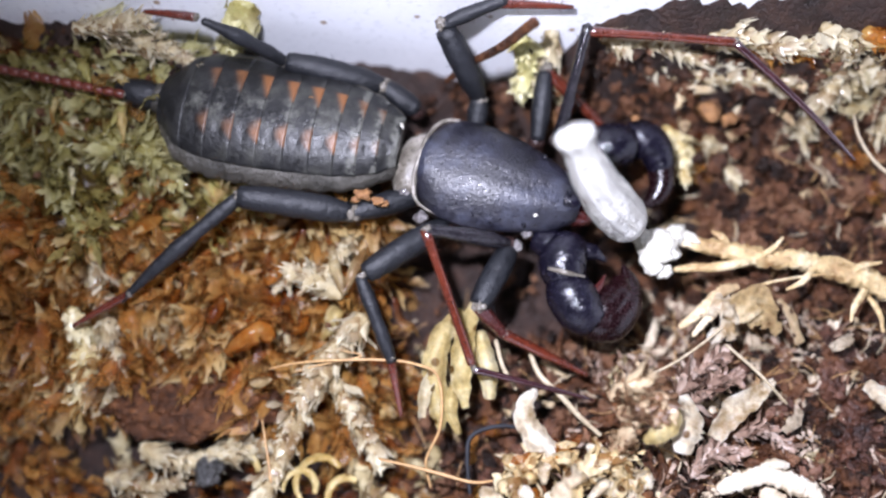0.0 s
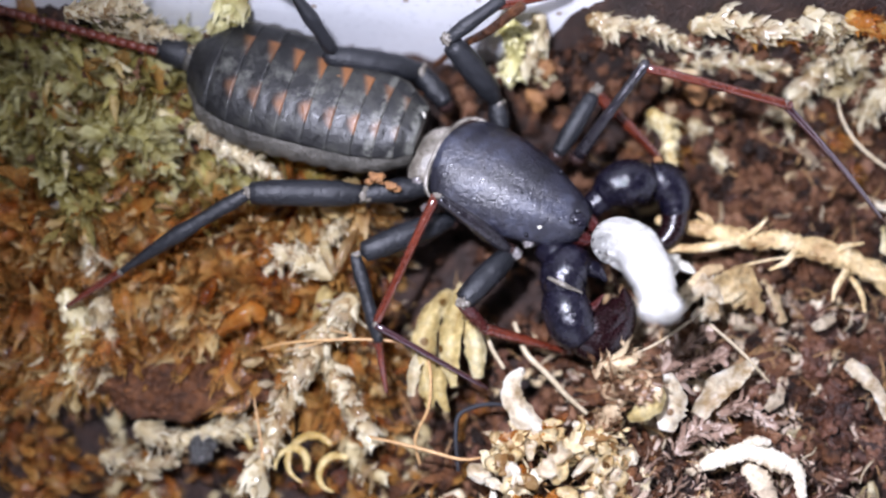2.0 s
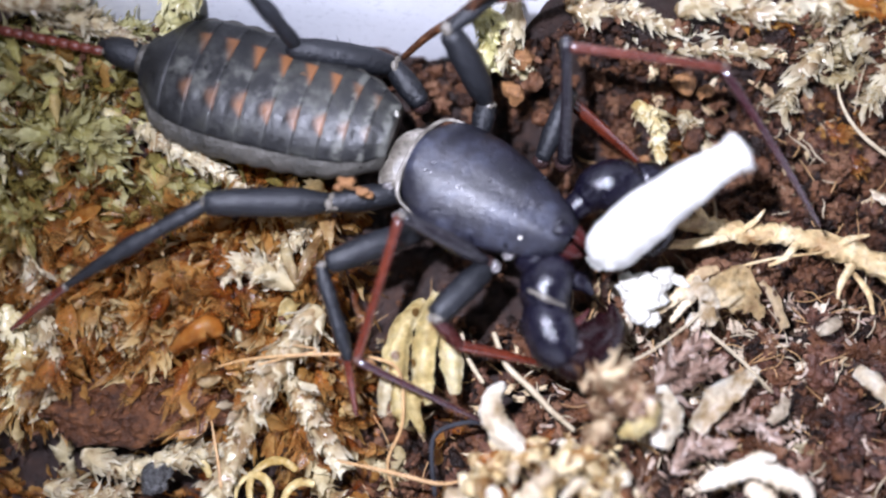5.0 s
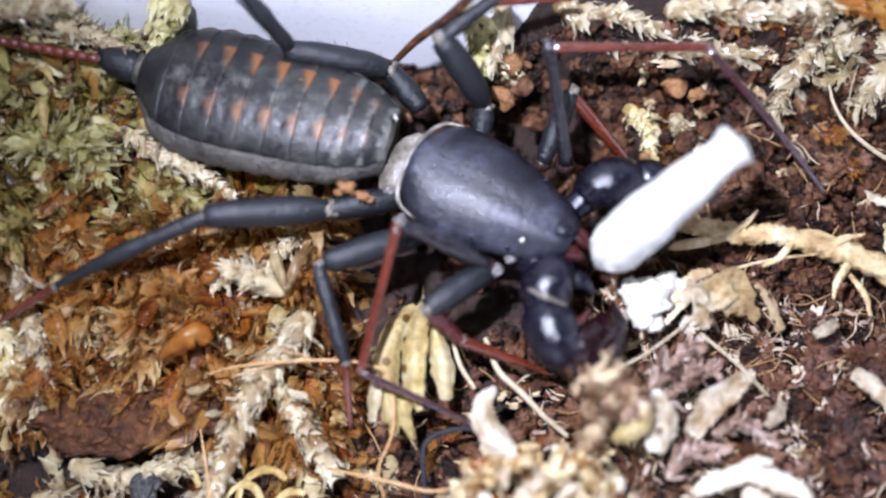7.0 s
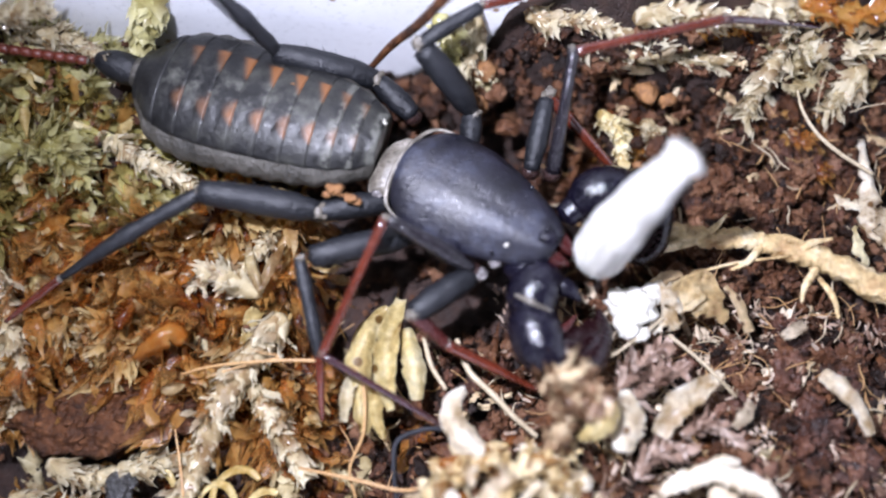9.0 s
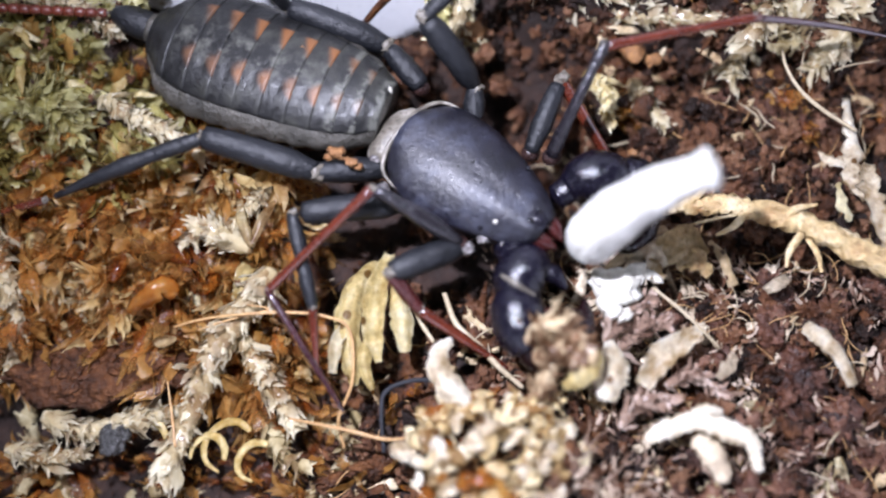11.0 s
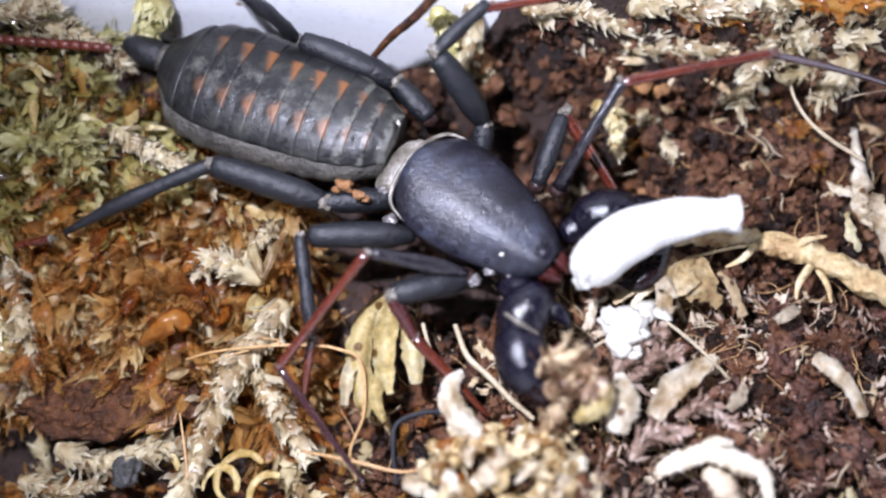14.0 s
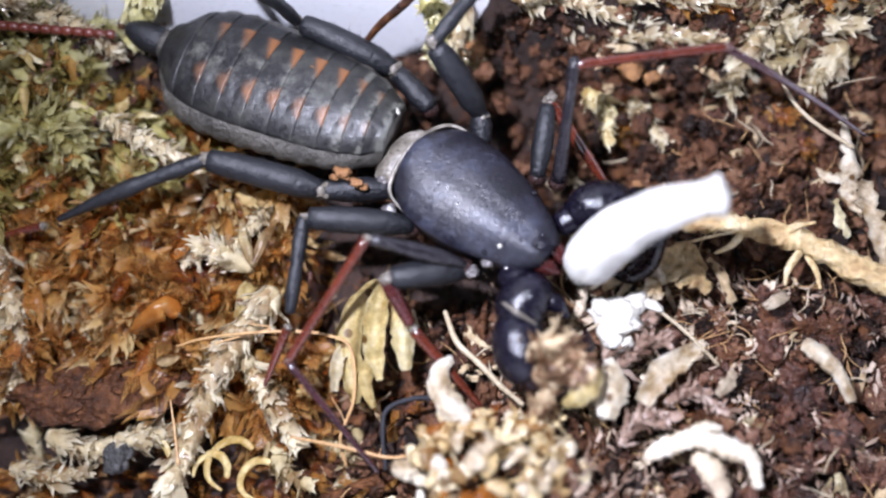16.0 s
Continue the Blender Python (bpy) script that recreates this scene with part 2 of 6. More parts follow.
# ---- mesh tools, all in millimetres ----
def link(name, me, mat, parent=None, label=""):
    me.materials.append(mat)
    ob = new(name, me)
    if parent is not None:
        ob.parent = parent
    if label:
        ob["label"] = label
    return ob


def part(name, bm, mat, parent=None, label="", smooth=True):
    me = bpy.data.meshes.new(name)
    for v in bm.verts:
        v.co *= MM
    bmesh.ops.recalc_face_normals(bm, faces=bm.faces)
    for f in bm.faces:
        f.smooth = smooth
    bm.to_mesh(me)
    bm.free()
    return link(name, me, mat, parent, label)


def spline(points, steps):
    """A smooth line through the points."""
    p = [Vector(points[0]) * 2 - Vector(points[1]), *map(Vector, points), Vector(points[-1]) * 2 - Vector(points[-2])]
    out = []
    for i in range(1, len(p) - 2):
        for s in range(steps):
            u = s / steps
            a, b, c, d = p[i - 1 : i + 3]
            out.append(0.5 * (2 * b + (c - a) * u + (2 * a - 5 * b + 4 * c - d) * u * u + (3 * b - a - 3 * c + d) * u**3))
    return [*out, p[-2]]


def tube(bm, line, radii, sides=8, flat=1.0, rough=0.0, seed=0):
    """A closed tube round a line; radii are spread evenly along it. flat squashes it across the second axis."""
    n = len(line)
    r = np.interp(np.linspace(0, 1, n), np.linspace(0, 1, len(radii)), radii)
    side = None
    rings = []
    rnd = random.Random(seed)
    for i, c in enumerate(line):
        ahead = (line[min(i + 1, n - 1)] - line[max(i - 1, 0)]).normalized()
        if side is None:
            side = ahead.cross((0, 0, 1) if abs(ahead.z) < 0.9 else (0, 1, 0)).normalized()
        side = (side - ahead * side.dot(ahead)).normalized()
        up = side.cross(ahead)
        rings.append([bm.verts.new(c + (side * math.cos(a) + up * (math.sin(a) * flat)) * r[i] * (1 + rough * rnd.uniform(-1, 1)))
                      for a in np.linspace(0, 2 * math.pi, sides, endpoint=False)])
    for a, b in zip(rings, rings[1:]):
        for j in range(sides):
            bm.faces.new((a[j], a[(j + 1) % sides], b[(j + 1) % sides], b[j]))
    for ring, c, d in ((rings[0], line[0], line[0] - line[1]), (rings[-1], line[-1], line[-1] - line[-2])):
        tip = bm.verts.new(c + d.normalized() * min(r[0 if ring is rings[0] else -1] * 0.6, 0.5))
        for j in range(sides):
            bm.faces.new((ring[j], ring[(j + 1) % sides], tip))
    return bm


def ball(bm, centre, radii, turn=None, detail=2, rough=0.0, seed=0):
    made = bmesh.ops.create_icosphere(bm, subdivisions=detail, radius=1.0)["verts"]
    rnd = random.Random(seed)
    for v in made:
        co = Vector(v.co)
        if rough:
            co *= 1 + rough * (noise.noise(co * 1.7 + Vector((seed * 3.1, 0, 0))) * 1.5 + rnd.uniform(-0.3, 0.3))
        co = Vector((co.x * radii[0], co.y * radii[1], co.z * radii[2]))
        if turn is not None:
            co = turn @ co
        v.co = co + Vector(centre)
    return made


def lump(name, centre, radii, mat, parent=None, turn=None, detail=2, rough=0.25, seed=0, label=""):
    bm = bmesh.new()
    ball(bm, (0, 0, 0), radii, turn, detail, rough, seed)
    ob = part(name, bm, mat, parent, label)
    ob.location = mm(centre)
    return ob


def bump_at(x, y, cx, cy, r, h):
    return h * np.exp(-((x - cx) ** 2 + (y - cy) ** 2) / (r * r))


def ground_height(x, y):
    """The lie of the soil, in millimetres."""
    left = 1 / (1 + np.exp((x + 6) / 5.0))
    h = -2.2 + left * 0.30 * np.clip(y - 1, -24, 16) + (1 - left) * 0.06 * y
    h = h + bump_at(x, y, 9, -26, 8, 7.0) + bump_at(x, y, 24, -25, 9, 3.0) + bump_at(x, y, 36, -16, 12, 2.0)
    h = h + bump_at(x, y, 34, 17, 13, 2.5) + bump_at(x, y, -38, 19, 12, 3.0)
    bank = np.exp(-(((y - 24) / 5.0) ** 2))
    h = h + 19 * bank / (1 + np.exp((5.5 - x) / 2.0)) + 7 * bank / (1 + np.exp((x + 40) / 2.5))
    h = h - bump_at(x, y, 16.5, 4, 5, 6.0) - bump_at(x, y, 8, 4, 9, 1.5) - bump_at(x, y, 4, 13, 5, 2.0) - bump_at(x, y, -8, -12, 5, 3.5) - bump_at(x, y, 19, -4, 4, 2.5)
    return h


def wobble(x, y, z=0.0, s=0.35):
    return noise.noise(Vector((x * s, y * s, z)))


# ---- the tub and its soil ----
def grid_mesh(name, xs, ys, height, mat):
    xx, yy = np.meshgrid(xs, ys)
    zz = height(xx, yy)
    co = np.stack([xx, yy, zz], -1).reshape(-1, 3) * MM
    w, h = len(xs), len(ys)
    i = np.arange(w * h).reshape(h, w)
    faces = np.stack([i[:-1, :-1], i[:-1, 1:], i[1:, 1:], i[1:, :-1]], -1).reshape(-1, 4)
    me = bpy.data.meshes.new(name)
    me.from_pydata(co.tolist(), [], faces.tolist())
    me.polygons.foreach_set("use_smooth", [True] * len(me.polygons))
    return link(name, me, mat)


def soil_height(xx, yy):
    rough = np.array([noise.fractal(Vector((x * 0.5, y * 0.5, 0.3)), 0.8, 2.1, 5) for x, y in zip(xx.ravel(), yy.ravel())]).reshape(xx.shape)
    return ground_height(xx, yy) - 1.3 + rough * 1.5


WALL_Y = 20.6
ground = tagged(grid_mesh("ground", np.arange(-66, 66.1, 0.55), np.arange(-60, 24.1, 0.55), soil_height, SOIL),
                "dark brown peat soil with crumbs and moss", "soil", kind="structure")


def wall(name, corners, thick, label):
    """A tub wall with a soft edge: the four inner corners, and its thickness outwards."""
    a, b, c, d = map(Vector, corners)
    out = (b - a).cross(d - a).normalized() * -thick
    bm = bmesh.new()
    n = 12
    for off in (Vector(), out):
        rows = [[bm.verts.new(a.lerp(b, i / n).lerp(d.lerp(c, i / n), j / n) + off) for i in range(n + 1)] for j in range(n + 1)]
        for j in range(n):
            for i in range(n):
                bm.faces.new((rows[j][i], rows[j][i + 1], rows[j + 1][i + 1], rows[j + 1][i]))
        if off.length == 0:
            first = rows
    edge = lambda r: [*r[0], *[q[-1] for q in r[1:]], *r[-1][-2::-1], *[q[0] for q in r[-2:0:-1]]]
    p, q = edge(first), edge(rows)
    for i in range(len(p)):
        bm.faces.new((p[i], p[(i + 1) % len(p)], q[(i + 1) % len(p)], q[i]))
    return tagged(part(name, bm, PLASTIC, smooth=False), label, "tub wall", kind="structure")


wall("wall_back", [(-64, WALL_Y, -8), (64, WALL_Y, -8), (66, WALL_Y + 3.5, 46), (-66, WALL_Y + 3.5, 46)], 1.6, "white plastic tub wall with soil specks behind the moss")
wall("wall_front", [(64, -58, -14), (-64, -58, -14), (-66, -62, 46), (66, -62, 46)], 1.6, "white plastic tub wall")
wall("wall_left", [(-64, -58, -14), (-64, WALL_Y, -8), (-66, WALL_Y + 3.5, 46), (-66, -62, 46)], 1.6, "white plastic tub wall")
wall("wall_right", [(64, WALL_Y, -8), (64, -58, -14), (66, -62, 46), (66, WALL_Y + 3.5, 46)], 1.6, "white plastic tub wall")

# ---- leaves, sprigs and crumbs ----
def leaf_shape(kind):
    """A crumpled leaf along +x, one unit long, cupped towards its stem, with a torn tip: scales, broad flakes, narrow blades."""
    rnd = random.Random(40 + kind)
    sort = kind // 3
    ws = ((0.28, 0.35, 0.34, 0.27, 0.18, 0.09, 0.01), (0.11, 0.17, 0.21, 0.22, 0.21, 0.19, 0.14), (0.09, 0.13, 0.15, 0.15, 0.12, 0.07, 0.02))[sort]
    crumple, cup = (0.055, 0.10, 0.05)[sort], (0.80, rnd.choice((-0.5, 0.5, 0.7)), 0.6)[sort]
    curl, twist = rnd.uniform(0.02, 0.34), rnd.uniform(-0.5, 0.5)
    torn = [rnd.uniform(0.78, 1.0) for _ in range(5)]
    torn[rnd.choice((1, 2, 3))] = 1.06
    if sort == 1:
        torn = [rnd.uniform(*r) for r in ((0.84, 0.98), (0.70, 0.80), (1.0, 1.15), (0.66, 0.78), (0.86, 1.02))]
    co, faces = [], []
    for i, w in enumerate(ws):
        u, a = i / 6, twist * i / 6
        z0 = curl * u * u - 0.05 * math.sin(u * 3)
        for j, s in enumerate((-1, -0.5, 0, 0.5, 1)):
            at = Vector((u * 3.1 + kind * 7.3, s * w * 5.0, 0.4))
            y = s * w * (1 + (0.3 if abs(s) < 1 else 0.75) * noise.noise(at * 1.9))
            z = -cup * w * s * s + crumple * noise.noise(at) * 1.6 + crumple * 0.6 * noise.noise(at * 2.7)
            co.append((u * (1 if u < 0.7 else torn[j]), y * math.cos(a) - z * math.sin(a), z0 + y * math.sin(a) + z * math.cos(a)))
    for i in range(6):
        for j in range(4):
            k = i * 5 + j
            faces.append((k, k + 1, k + 6, k + 5))
    return np.array(co), faces


SHAPES = [leaf_shape(k) for k in range(9)]
SCALES, FLAKES, BLADES = SHAPES[:3], SHAPES[3:6], SHAPES[6:]


def cloud(name, shapes, mats, mat, label, category, parent=None):
    """One mesh of many small pieces: shapes picked in turn, laid by 4 x 4 matrices in millimetres."""
    cos, faces, base = [], [], 0
    for i, m in enumerate(mats):
        co, fa = shapes[i % len(shapes)]
        cos.append(co @ m[:3, :3].T + m[:3, 3])
        faces += [tuple(base + q for q in f) for f in fa]
        base += len(co)
    me = bpy.data.meshes.new(name)
    me.from_pydata((np.concatenate(cos) * MM).tolist(), [], faces)
    me.polygons.foreach_set("use_smooth", [True] * len(me.polygons))
    me.attributes.new("tip", "FLOAT", "POINT").data.foreach_set("value", np.concatenate([np.clip(shapes[i % len(shapes)][0][:, 0], 0, 1) ** 2 * 0.85 for i in range(len(mats))]))
    ob = link(name, me, mat, parent)
    return tagged(ob, label, category, kind="stuff")


def stem_frames(line):
    """Places along a line, each with the way ahead and two ways across."""
    out = []
    for i, c in enumerate(line):
        x = (line[min(i + 1, len(line) - 1)] - line[max(i - 1, 0)]).normalized()
        y = x.cross((0, 0, 1) if abs(x.z) < 0.95 else (0, 1, 0)).normalized()
        out.append((c, x, y, x.cross(y)))
    return out


def sprig_leaves(line, count, size, width, spread, rnd, radius=0.6):
    """Matrices of leaves that spiral round a thick shoot and overlap like scales; a few stand off."""
    frames = stem_frames(line)
    out = []
    for i in range(count):
        u = (i + rnd.random() * 0.5) / count
        c, x, y, z = frames[min(len(frames) - 1, int(u * len(frames)))]
        a = i * 2.4 + rnd.uniform(-0.5, 0.5)
        away = y * math.cos(a) + z * math.sin(a)
        tilt = spread * (rnd.uniform(0.15, 0.5) if rnd.random() < 0.8 else rnd.uniform(0.55, 1.1))
        d = (x * math.cos(tilt) + away * math.sin(tilt)).normalized()
        face = (away * math.cos(tilt) - x * math.sin(tilt)).normalized()
        s = size * rnd.uniform(0.6, 1.25) * (1 - 0.3 * u) * (1 + 0.45 * noise.noise(c * 0.6))
        across = face.cross(d) * (s * width * rnd.uniform(0.8, 1.25))
        m = Matrix((d * s, across, face * s)).transposed().to_4x4()
        m.translation = c + away * radius * (1 - 0.35 * u)
        out.append(m)
    return out


def clear_height(x, y):
    """How high loose things may lie: low where the animal stands."""
    if -33 < x < 14 and 2 < y < 18:
        return 2.6
    if -54 < x <= -33 and 9 < y < 20:
        return 6.0
    return 99.0


def mat_of_sprigs(name, area, count, size, width, mat, label, seed, leaves=26, length=(5, 10), lift=(0.2, 2.2), keep=None, flat=0.35, spread=0.97, heading=None, shapes=SCALES):
    """A mat of small sprigs strewn over a stretch of the ground."""
    rnd = random.Random(seed)
    mats = []
    made = 0
    while made < count:
        x, y = rnd.uniform(*area[0]), rnd.uniform(*area[1])
        if keep and not keep(x, y, rnd):
            continue
        made += 1
        a, far = rnd.uniform(0, 6.28), rnd.uniform(*length)
        if heading is not None:
            a = heading + rnd.gauss(0, 0.4) + (math.pi if rnd.random() < 0.2 else 0)
        h = min(float(ground_height(x, y)) + rnd.uniform(*lift), clear_height(x, y))
        p = Vector((x, y, h))
        pts = [p]
        for _ in range(3):
            a += rnd.uniform(-0.6, 0.6)
            q = pts[-1] + Vector((math.cos(a), math.sin(a), rnd.uniform(-flat, flat))) * far / 3
            q.y = min(q.y, WALL_Y - 1.0)
            q.z = min(max(q.z, float(ground_height(q.x, q.y)) - 0.2), clear_height(q.x, q.y))
            pts.append(q)
        mats += [np.array(m) for m in sprig_leaves(spline(pts, 6), leaves, size * rnd.uniform(0.75, 1.3), width, spread, rnd, size * rnd.uniform(0.2, 0.38))]
    return cloud(name, shapes, mats, mat, label, "moss")


LEAF_MESHES = {}


def leaf_mesh(kind, mat):
    key = (kind, mat.name)
    if key not in LEAF_MESHES:
        me = bpy.data.meshes.new("leaf")
        me.from_pydata((SHAPES[kind][0] * MM).tolist(), [], SHAPES[kind][1])
        me.polygons.foreach_set("use_smooth", [True] * len(me.polygons))
        me.attributes.new("tip", "FLOAT", "POINT").data.foreach_set("value", np.clip(SHAPES[kind][0][:, 0], 0, 1) ** 2 * 0.85)
        me.materials.append(mat)
        LEAF_MESHES[key] = me
    return LEAF_MESHES[key]


def sprig(path, label, mat=None, count=46, size=1.9, width=1.25, stem=0.45, spread=0.82, seed=0, group="moss sprigs", first=0):
    """One moss sprig: a stem with every leaf a piece of its own."""
    mat = mat or MOSS_LEAF
    rnd = random.Random(seed)
    line = spline(path, 8)
    stem *= 1.35
    size *= 0.9
    count, spread = int(count * 1.6), spread * 0.82
    bm = tube(bmesh.new(), line, [stem * 0.8, stem, stem * 0.9, stem * 0.5], 9, 1.0, 0.3, seed)
    ob = tagged(part("moss_sprig", bm, mat), label, "moss", group)
    for i, m in enumerate(sprig_leaves(line, count, size, width, spread, rnd, stem * 0.85)):
        torn = i % 5 == 2
        leaf = new("leaf", leaf_mesh(3 + i % 3 if torn else first + i % 3, mat))
        leaf.parent = ob
        if torn:
            m = m @ Matrix.Diagonal((1.4, 1.4, 1.3, 1))
        m.translation *= MM
        leaf.matrix_local = m
    return ob


def strand(name, path, radii, mat, label, category, sides=8, flat=1.0, rough=0.08, steps=8, seed=0, group=""):
    bm = tube(bmesh.new(), spline(path, steps), radii, sides, flat, rough, seed)
    return tagged(part(name, bm, mat), label, category, group)


def crumb_shape(seed):
    bm = bmesh.new()
    ball(bm, (0, 0, 0), (1, random.Random(seed).uniform(0.7, 1), random.Random(seed + 9).uniform(0.55, 0.9)), None, 3, 0.75, seed)
    for v in bm.verts:
        v.co *= 1 + 0.22 * noise.noise(v.co * 4.3 + Vector((seed, 1, 2)))
    bmesh.ops.dissolve_limit(bm, angle_limit=0.12, verts=bm.verts, edges=bm.edges)
    bmesh.ops.triangulate(bm, faces=bm.faces)
    bm.verts.index_update()
    co, fa = np.array([v.co[:] for v in bm.verts]), [tuple(v.index for v in f.verts) for f in bm.faces]
    bm.free()
    return co, fa


CRUMBS = [crumb_shape(s) for s in range(6)]


def spin(rnd):
    return Euler((rnd.uniform(0, 6.28), rnd.uniform(0, 6.28), rnd.uniform(0, 6.28))).to_matrix()


def crumbs(name, areas, count, sizes, mat, label, seed, lift=0.0):
    rnd = random.Random(seed)
    mats = []
    for _ in range(count):
        (x0, x1), (y0, y1) = rnd.choice(areas)
        x, y = rnd.uniform(x0, x1), rnd.uniform(y0, y1)
        if (x - 16.5) ** 2 + (y - 4.5) ** 2 < 20 or (-9 < x < 13 and 9 < y < 15.5 and rnd.random() < 0.75):
            continue
        if wobble(x, y, 6, 0.42) < -0.1 and rnd.random() < 0.8:
            continue
        s = sizes[0] + (sizes[1] - sizes[0]) * rnd.random() ** 2.6
        m = np.eye(4)
        m[:3, :3] = np.array(spin(rnd)) * s
        m[:3, 3] = x, y, float(ground_height(x, y)) - 0.5 + lift + s * rnd.uniform(0.0, 0.9) + wobble(x, y, 6, 0.42) * 1.6
        mats.append(m)
    return cloud(name, CRUMBS, mats, mat, label, "soil")


crumbs("soil_crumbs", [((10, 48), (-4, 13)), ((10, 48), (-26, 2)), ((14, 40), (-14, 10)), ((-12, 14), (-24, -6)), ((-6, 12), (4, 20)), ((-46, 48), (-30, 20)), ((12, 50), (11, 20))], 10500, (0.16, 0.95), CRUMB, "loose red brown peat crumbs", 3)
crumbs("moss_specks", [((-48, -28), (7, 19.5)), ((-44, -12), (-20, 4))], 260, (0.18, 0.42), CRUMB, "small dark soil specks caught in the moss", 4, 3.2)
crumb_meshes = []
for co, fa in CRUMBS:
    me = bpy.data.meshes.new("soil_crumb")
    me.from_pydata((co * MM).tolist(), [], fa)
    me.materials.append(CRUMB_ONE)
    crumb_meshes.append(me)
rnd = random.Random(12)
for i in range(290):
    x, y = (rnd.uniform(15, 36), rnd.uniform(-2, 11)) if i % 3 else (rnd.uniform(18, 38), rnd.uniform(-20, -7))
    if (x - 16.5) ** 2 + (y - 4.5) ** 2 < 20:
        x += 8
    s = 0.35 + 1.0 * rnd.random() ** 1.6
    ob = new("soil_crumb", crumb_meshes[i % 6])
    ob.parent = ground
    ob.matrix_local = Matrix.Translation(mm((x, y, float(ground_height(x, y)) + s * 0.5 + rnd.uniform(0, 1.1)))) @ spin(rnd).to_4x4() @ Matrix.Scale(s, 4)


# the moss mats
def not_bark(x, y, rnd):
    return not (-41 < x < -18 and -20.5 < y < -10.0)


def clumped(level, scale, shift, also=None):
    """Keeps what lies on the clumps of a slow pattern, so that gaps show the soil."""
    return lambda x, y, r: wobble(x, y, shift, scale) > level and (also is None or also(x, y, r))


mat_of_sprigs("orange_moss", ((-61, -13), (-12.5, 6.8)), 190, 4.8, 0.8, MOSS_ORANGE, "wet orange brown moss lying in a mat", 5, 13, (4, 8), (-2.8, 1.2), clumped(-0.04, 0.24, 4, not_bark), 1.0, 1.0, -1.7, FLAKES)
mat_of_sprigs("green_moss", ((-61, -25), (5.8, 19.5)), 40, 3.6, 1.0, MOSS_OLIVE_MAT, "brownish olive moss lying in a mat", 6, 14, (6, 12), (-1.6, 1.6), clumped(-0.04, 0.2, 9, lambda x, y, r: y < 14.0 or x < -35), 0.6, 0.9, -0.5, FLAKES)
mat_of_sprigs("green_shoots", ((-61, -25), (5.8, 19.5)), 44, 2.9, 1.25, MOSS_GREEN, "yellowish green feathery moss shoots", 36, 34, (5, 9), (0.4, 3.2), clumped(0.0, 0.24, 13, lambda x, y, r: y < 14.0 or x < -35), 0.5, 1.05, -0.5, BLADES)
mat_of_sprigs("golden_moss", ((-56, -13), (-12.5, 5.5)), 85, 3.4, 0.85, MOSS_GOLD, "golden pointed moss leaf tips in the orange mat", 27, 10, (2, 6), (0.2, 2.4), clumped(-0.02, 0.3, 15, not_bark), 1.2, 1.1, -1.4, BLADES + FLAKES)
mat_of_sprigs("straw_moss", ((-56, -13), (-12.5, 5.5)), 40, 2.4, 0.9, MOSS_PALE, "pale straw moss leaf tips in the orange mat", 28, 7, (2, 5), (0.6, 2.4), clumped(0.1, 0.3, 21, not_bark), 1.2, 1.3, -0.8, BLADES)
mat_of_sprigs("rust_moss", ((-52, -30), (6, 19)), 14, 4.0, 1.0, MOSS_ORANGE, "rust brown moss between greenish shoots", 26, 9, (4, 7), (-1.5, 1.2), lambda x, y, r: y < 13.0 or x < -37, 0.6, 1.2, None, FLAKES)
mat_of_sprigs("pale_moss", ((-58, -4), (-30, -13)), 18, 2.2, 1.0, MOSS_PALE, "pale dried moss strewn over soil", 7, 26, (6, 12), (-0.8, 1.8), clumped(-0.05, 0.2, 2, not_bark), 0.5, 0.7)
mat_of_sprigs("brown_moss", ((-60, -3), (-30, -11)), 44, 3.4, 1.0, MOSS_ORANGE, "brown wet moss strewn over soil", 17, 9, (4, 8), (-2.0, 0.2), not_bark, 0.6, 1.1, None, FLAKES)
mat_of_sprigs("back_moss", ((22, 52), (15.5, 19.6)), 8, 2.1, 1.0, MOSS_PALE, "pale dried moss along the tub wall", 8, 22, (6, 10), (0.0, 2.0), None, 0.5, 0.8)
mat_of_sprigs("amber_moss", ((14, 50), (9, 18)), 12, 2.0, 1.0, MOSS_ORANGE, "amber moss scraps between soil crumbs", 9, 14, (2, 5), (-0.4, 0.6), None, 0.4, 1.1, None, FLAKES)
mat_of_sprigs("scrap_moss", ((10, 46), (-27, -6)), 12, 1.7, 1.0, MOSS_PALE, "pale moss scraps among peat crumbs", 10, 9, (2, 5), (0.2, 1.4), None, 0.5, 1.0, None, FLAKES)
mat_of_sprigs("plant_fuzz", ((5, 44), (-27, -5)), 190, 1.5, 0.8, FUZZ, "pinkish brown plant fuzz among peat crumbs", 11, 8, (2, 5), (-0.2, 1.6), clumped(-0.12, 0.22, 31, lambda x, y, r: x < 33 or r.random() < 0.3), 0.6, 0.9, None, BLADES + FLAKES)

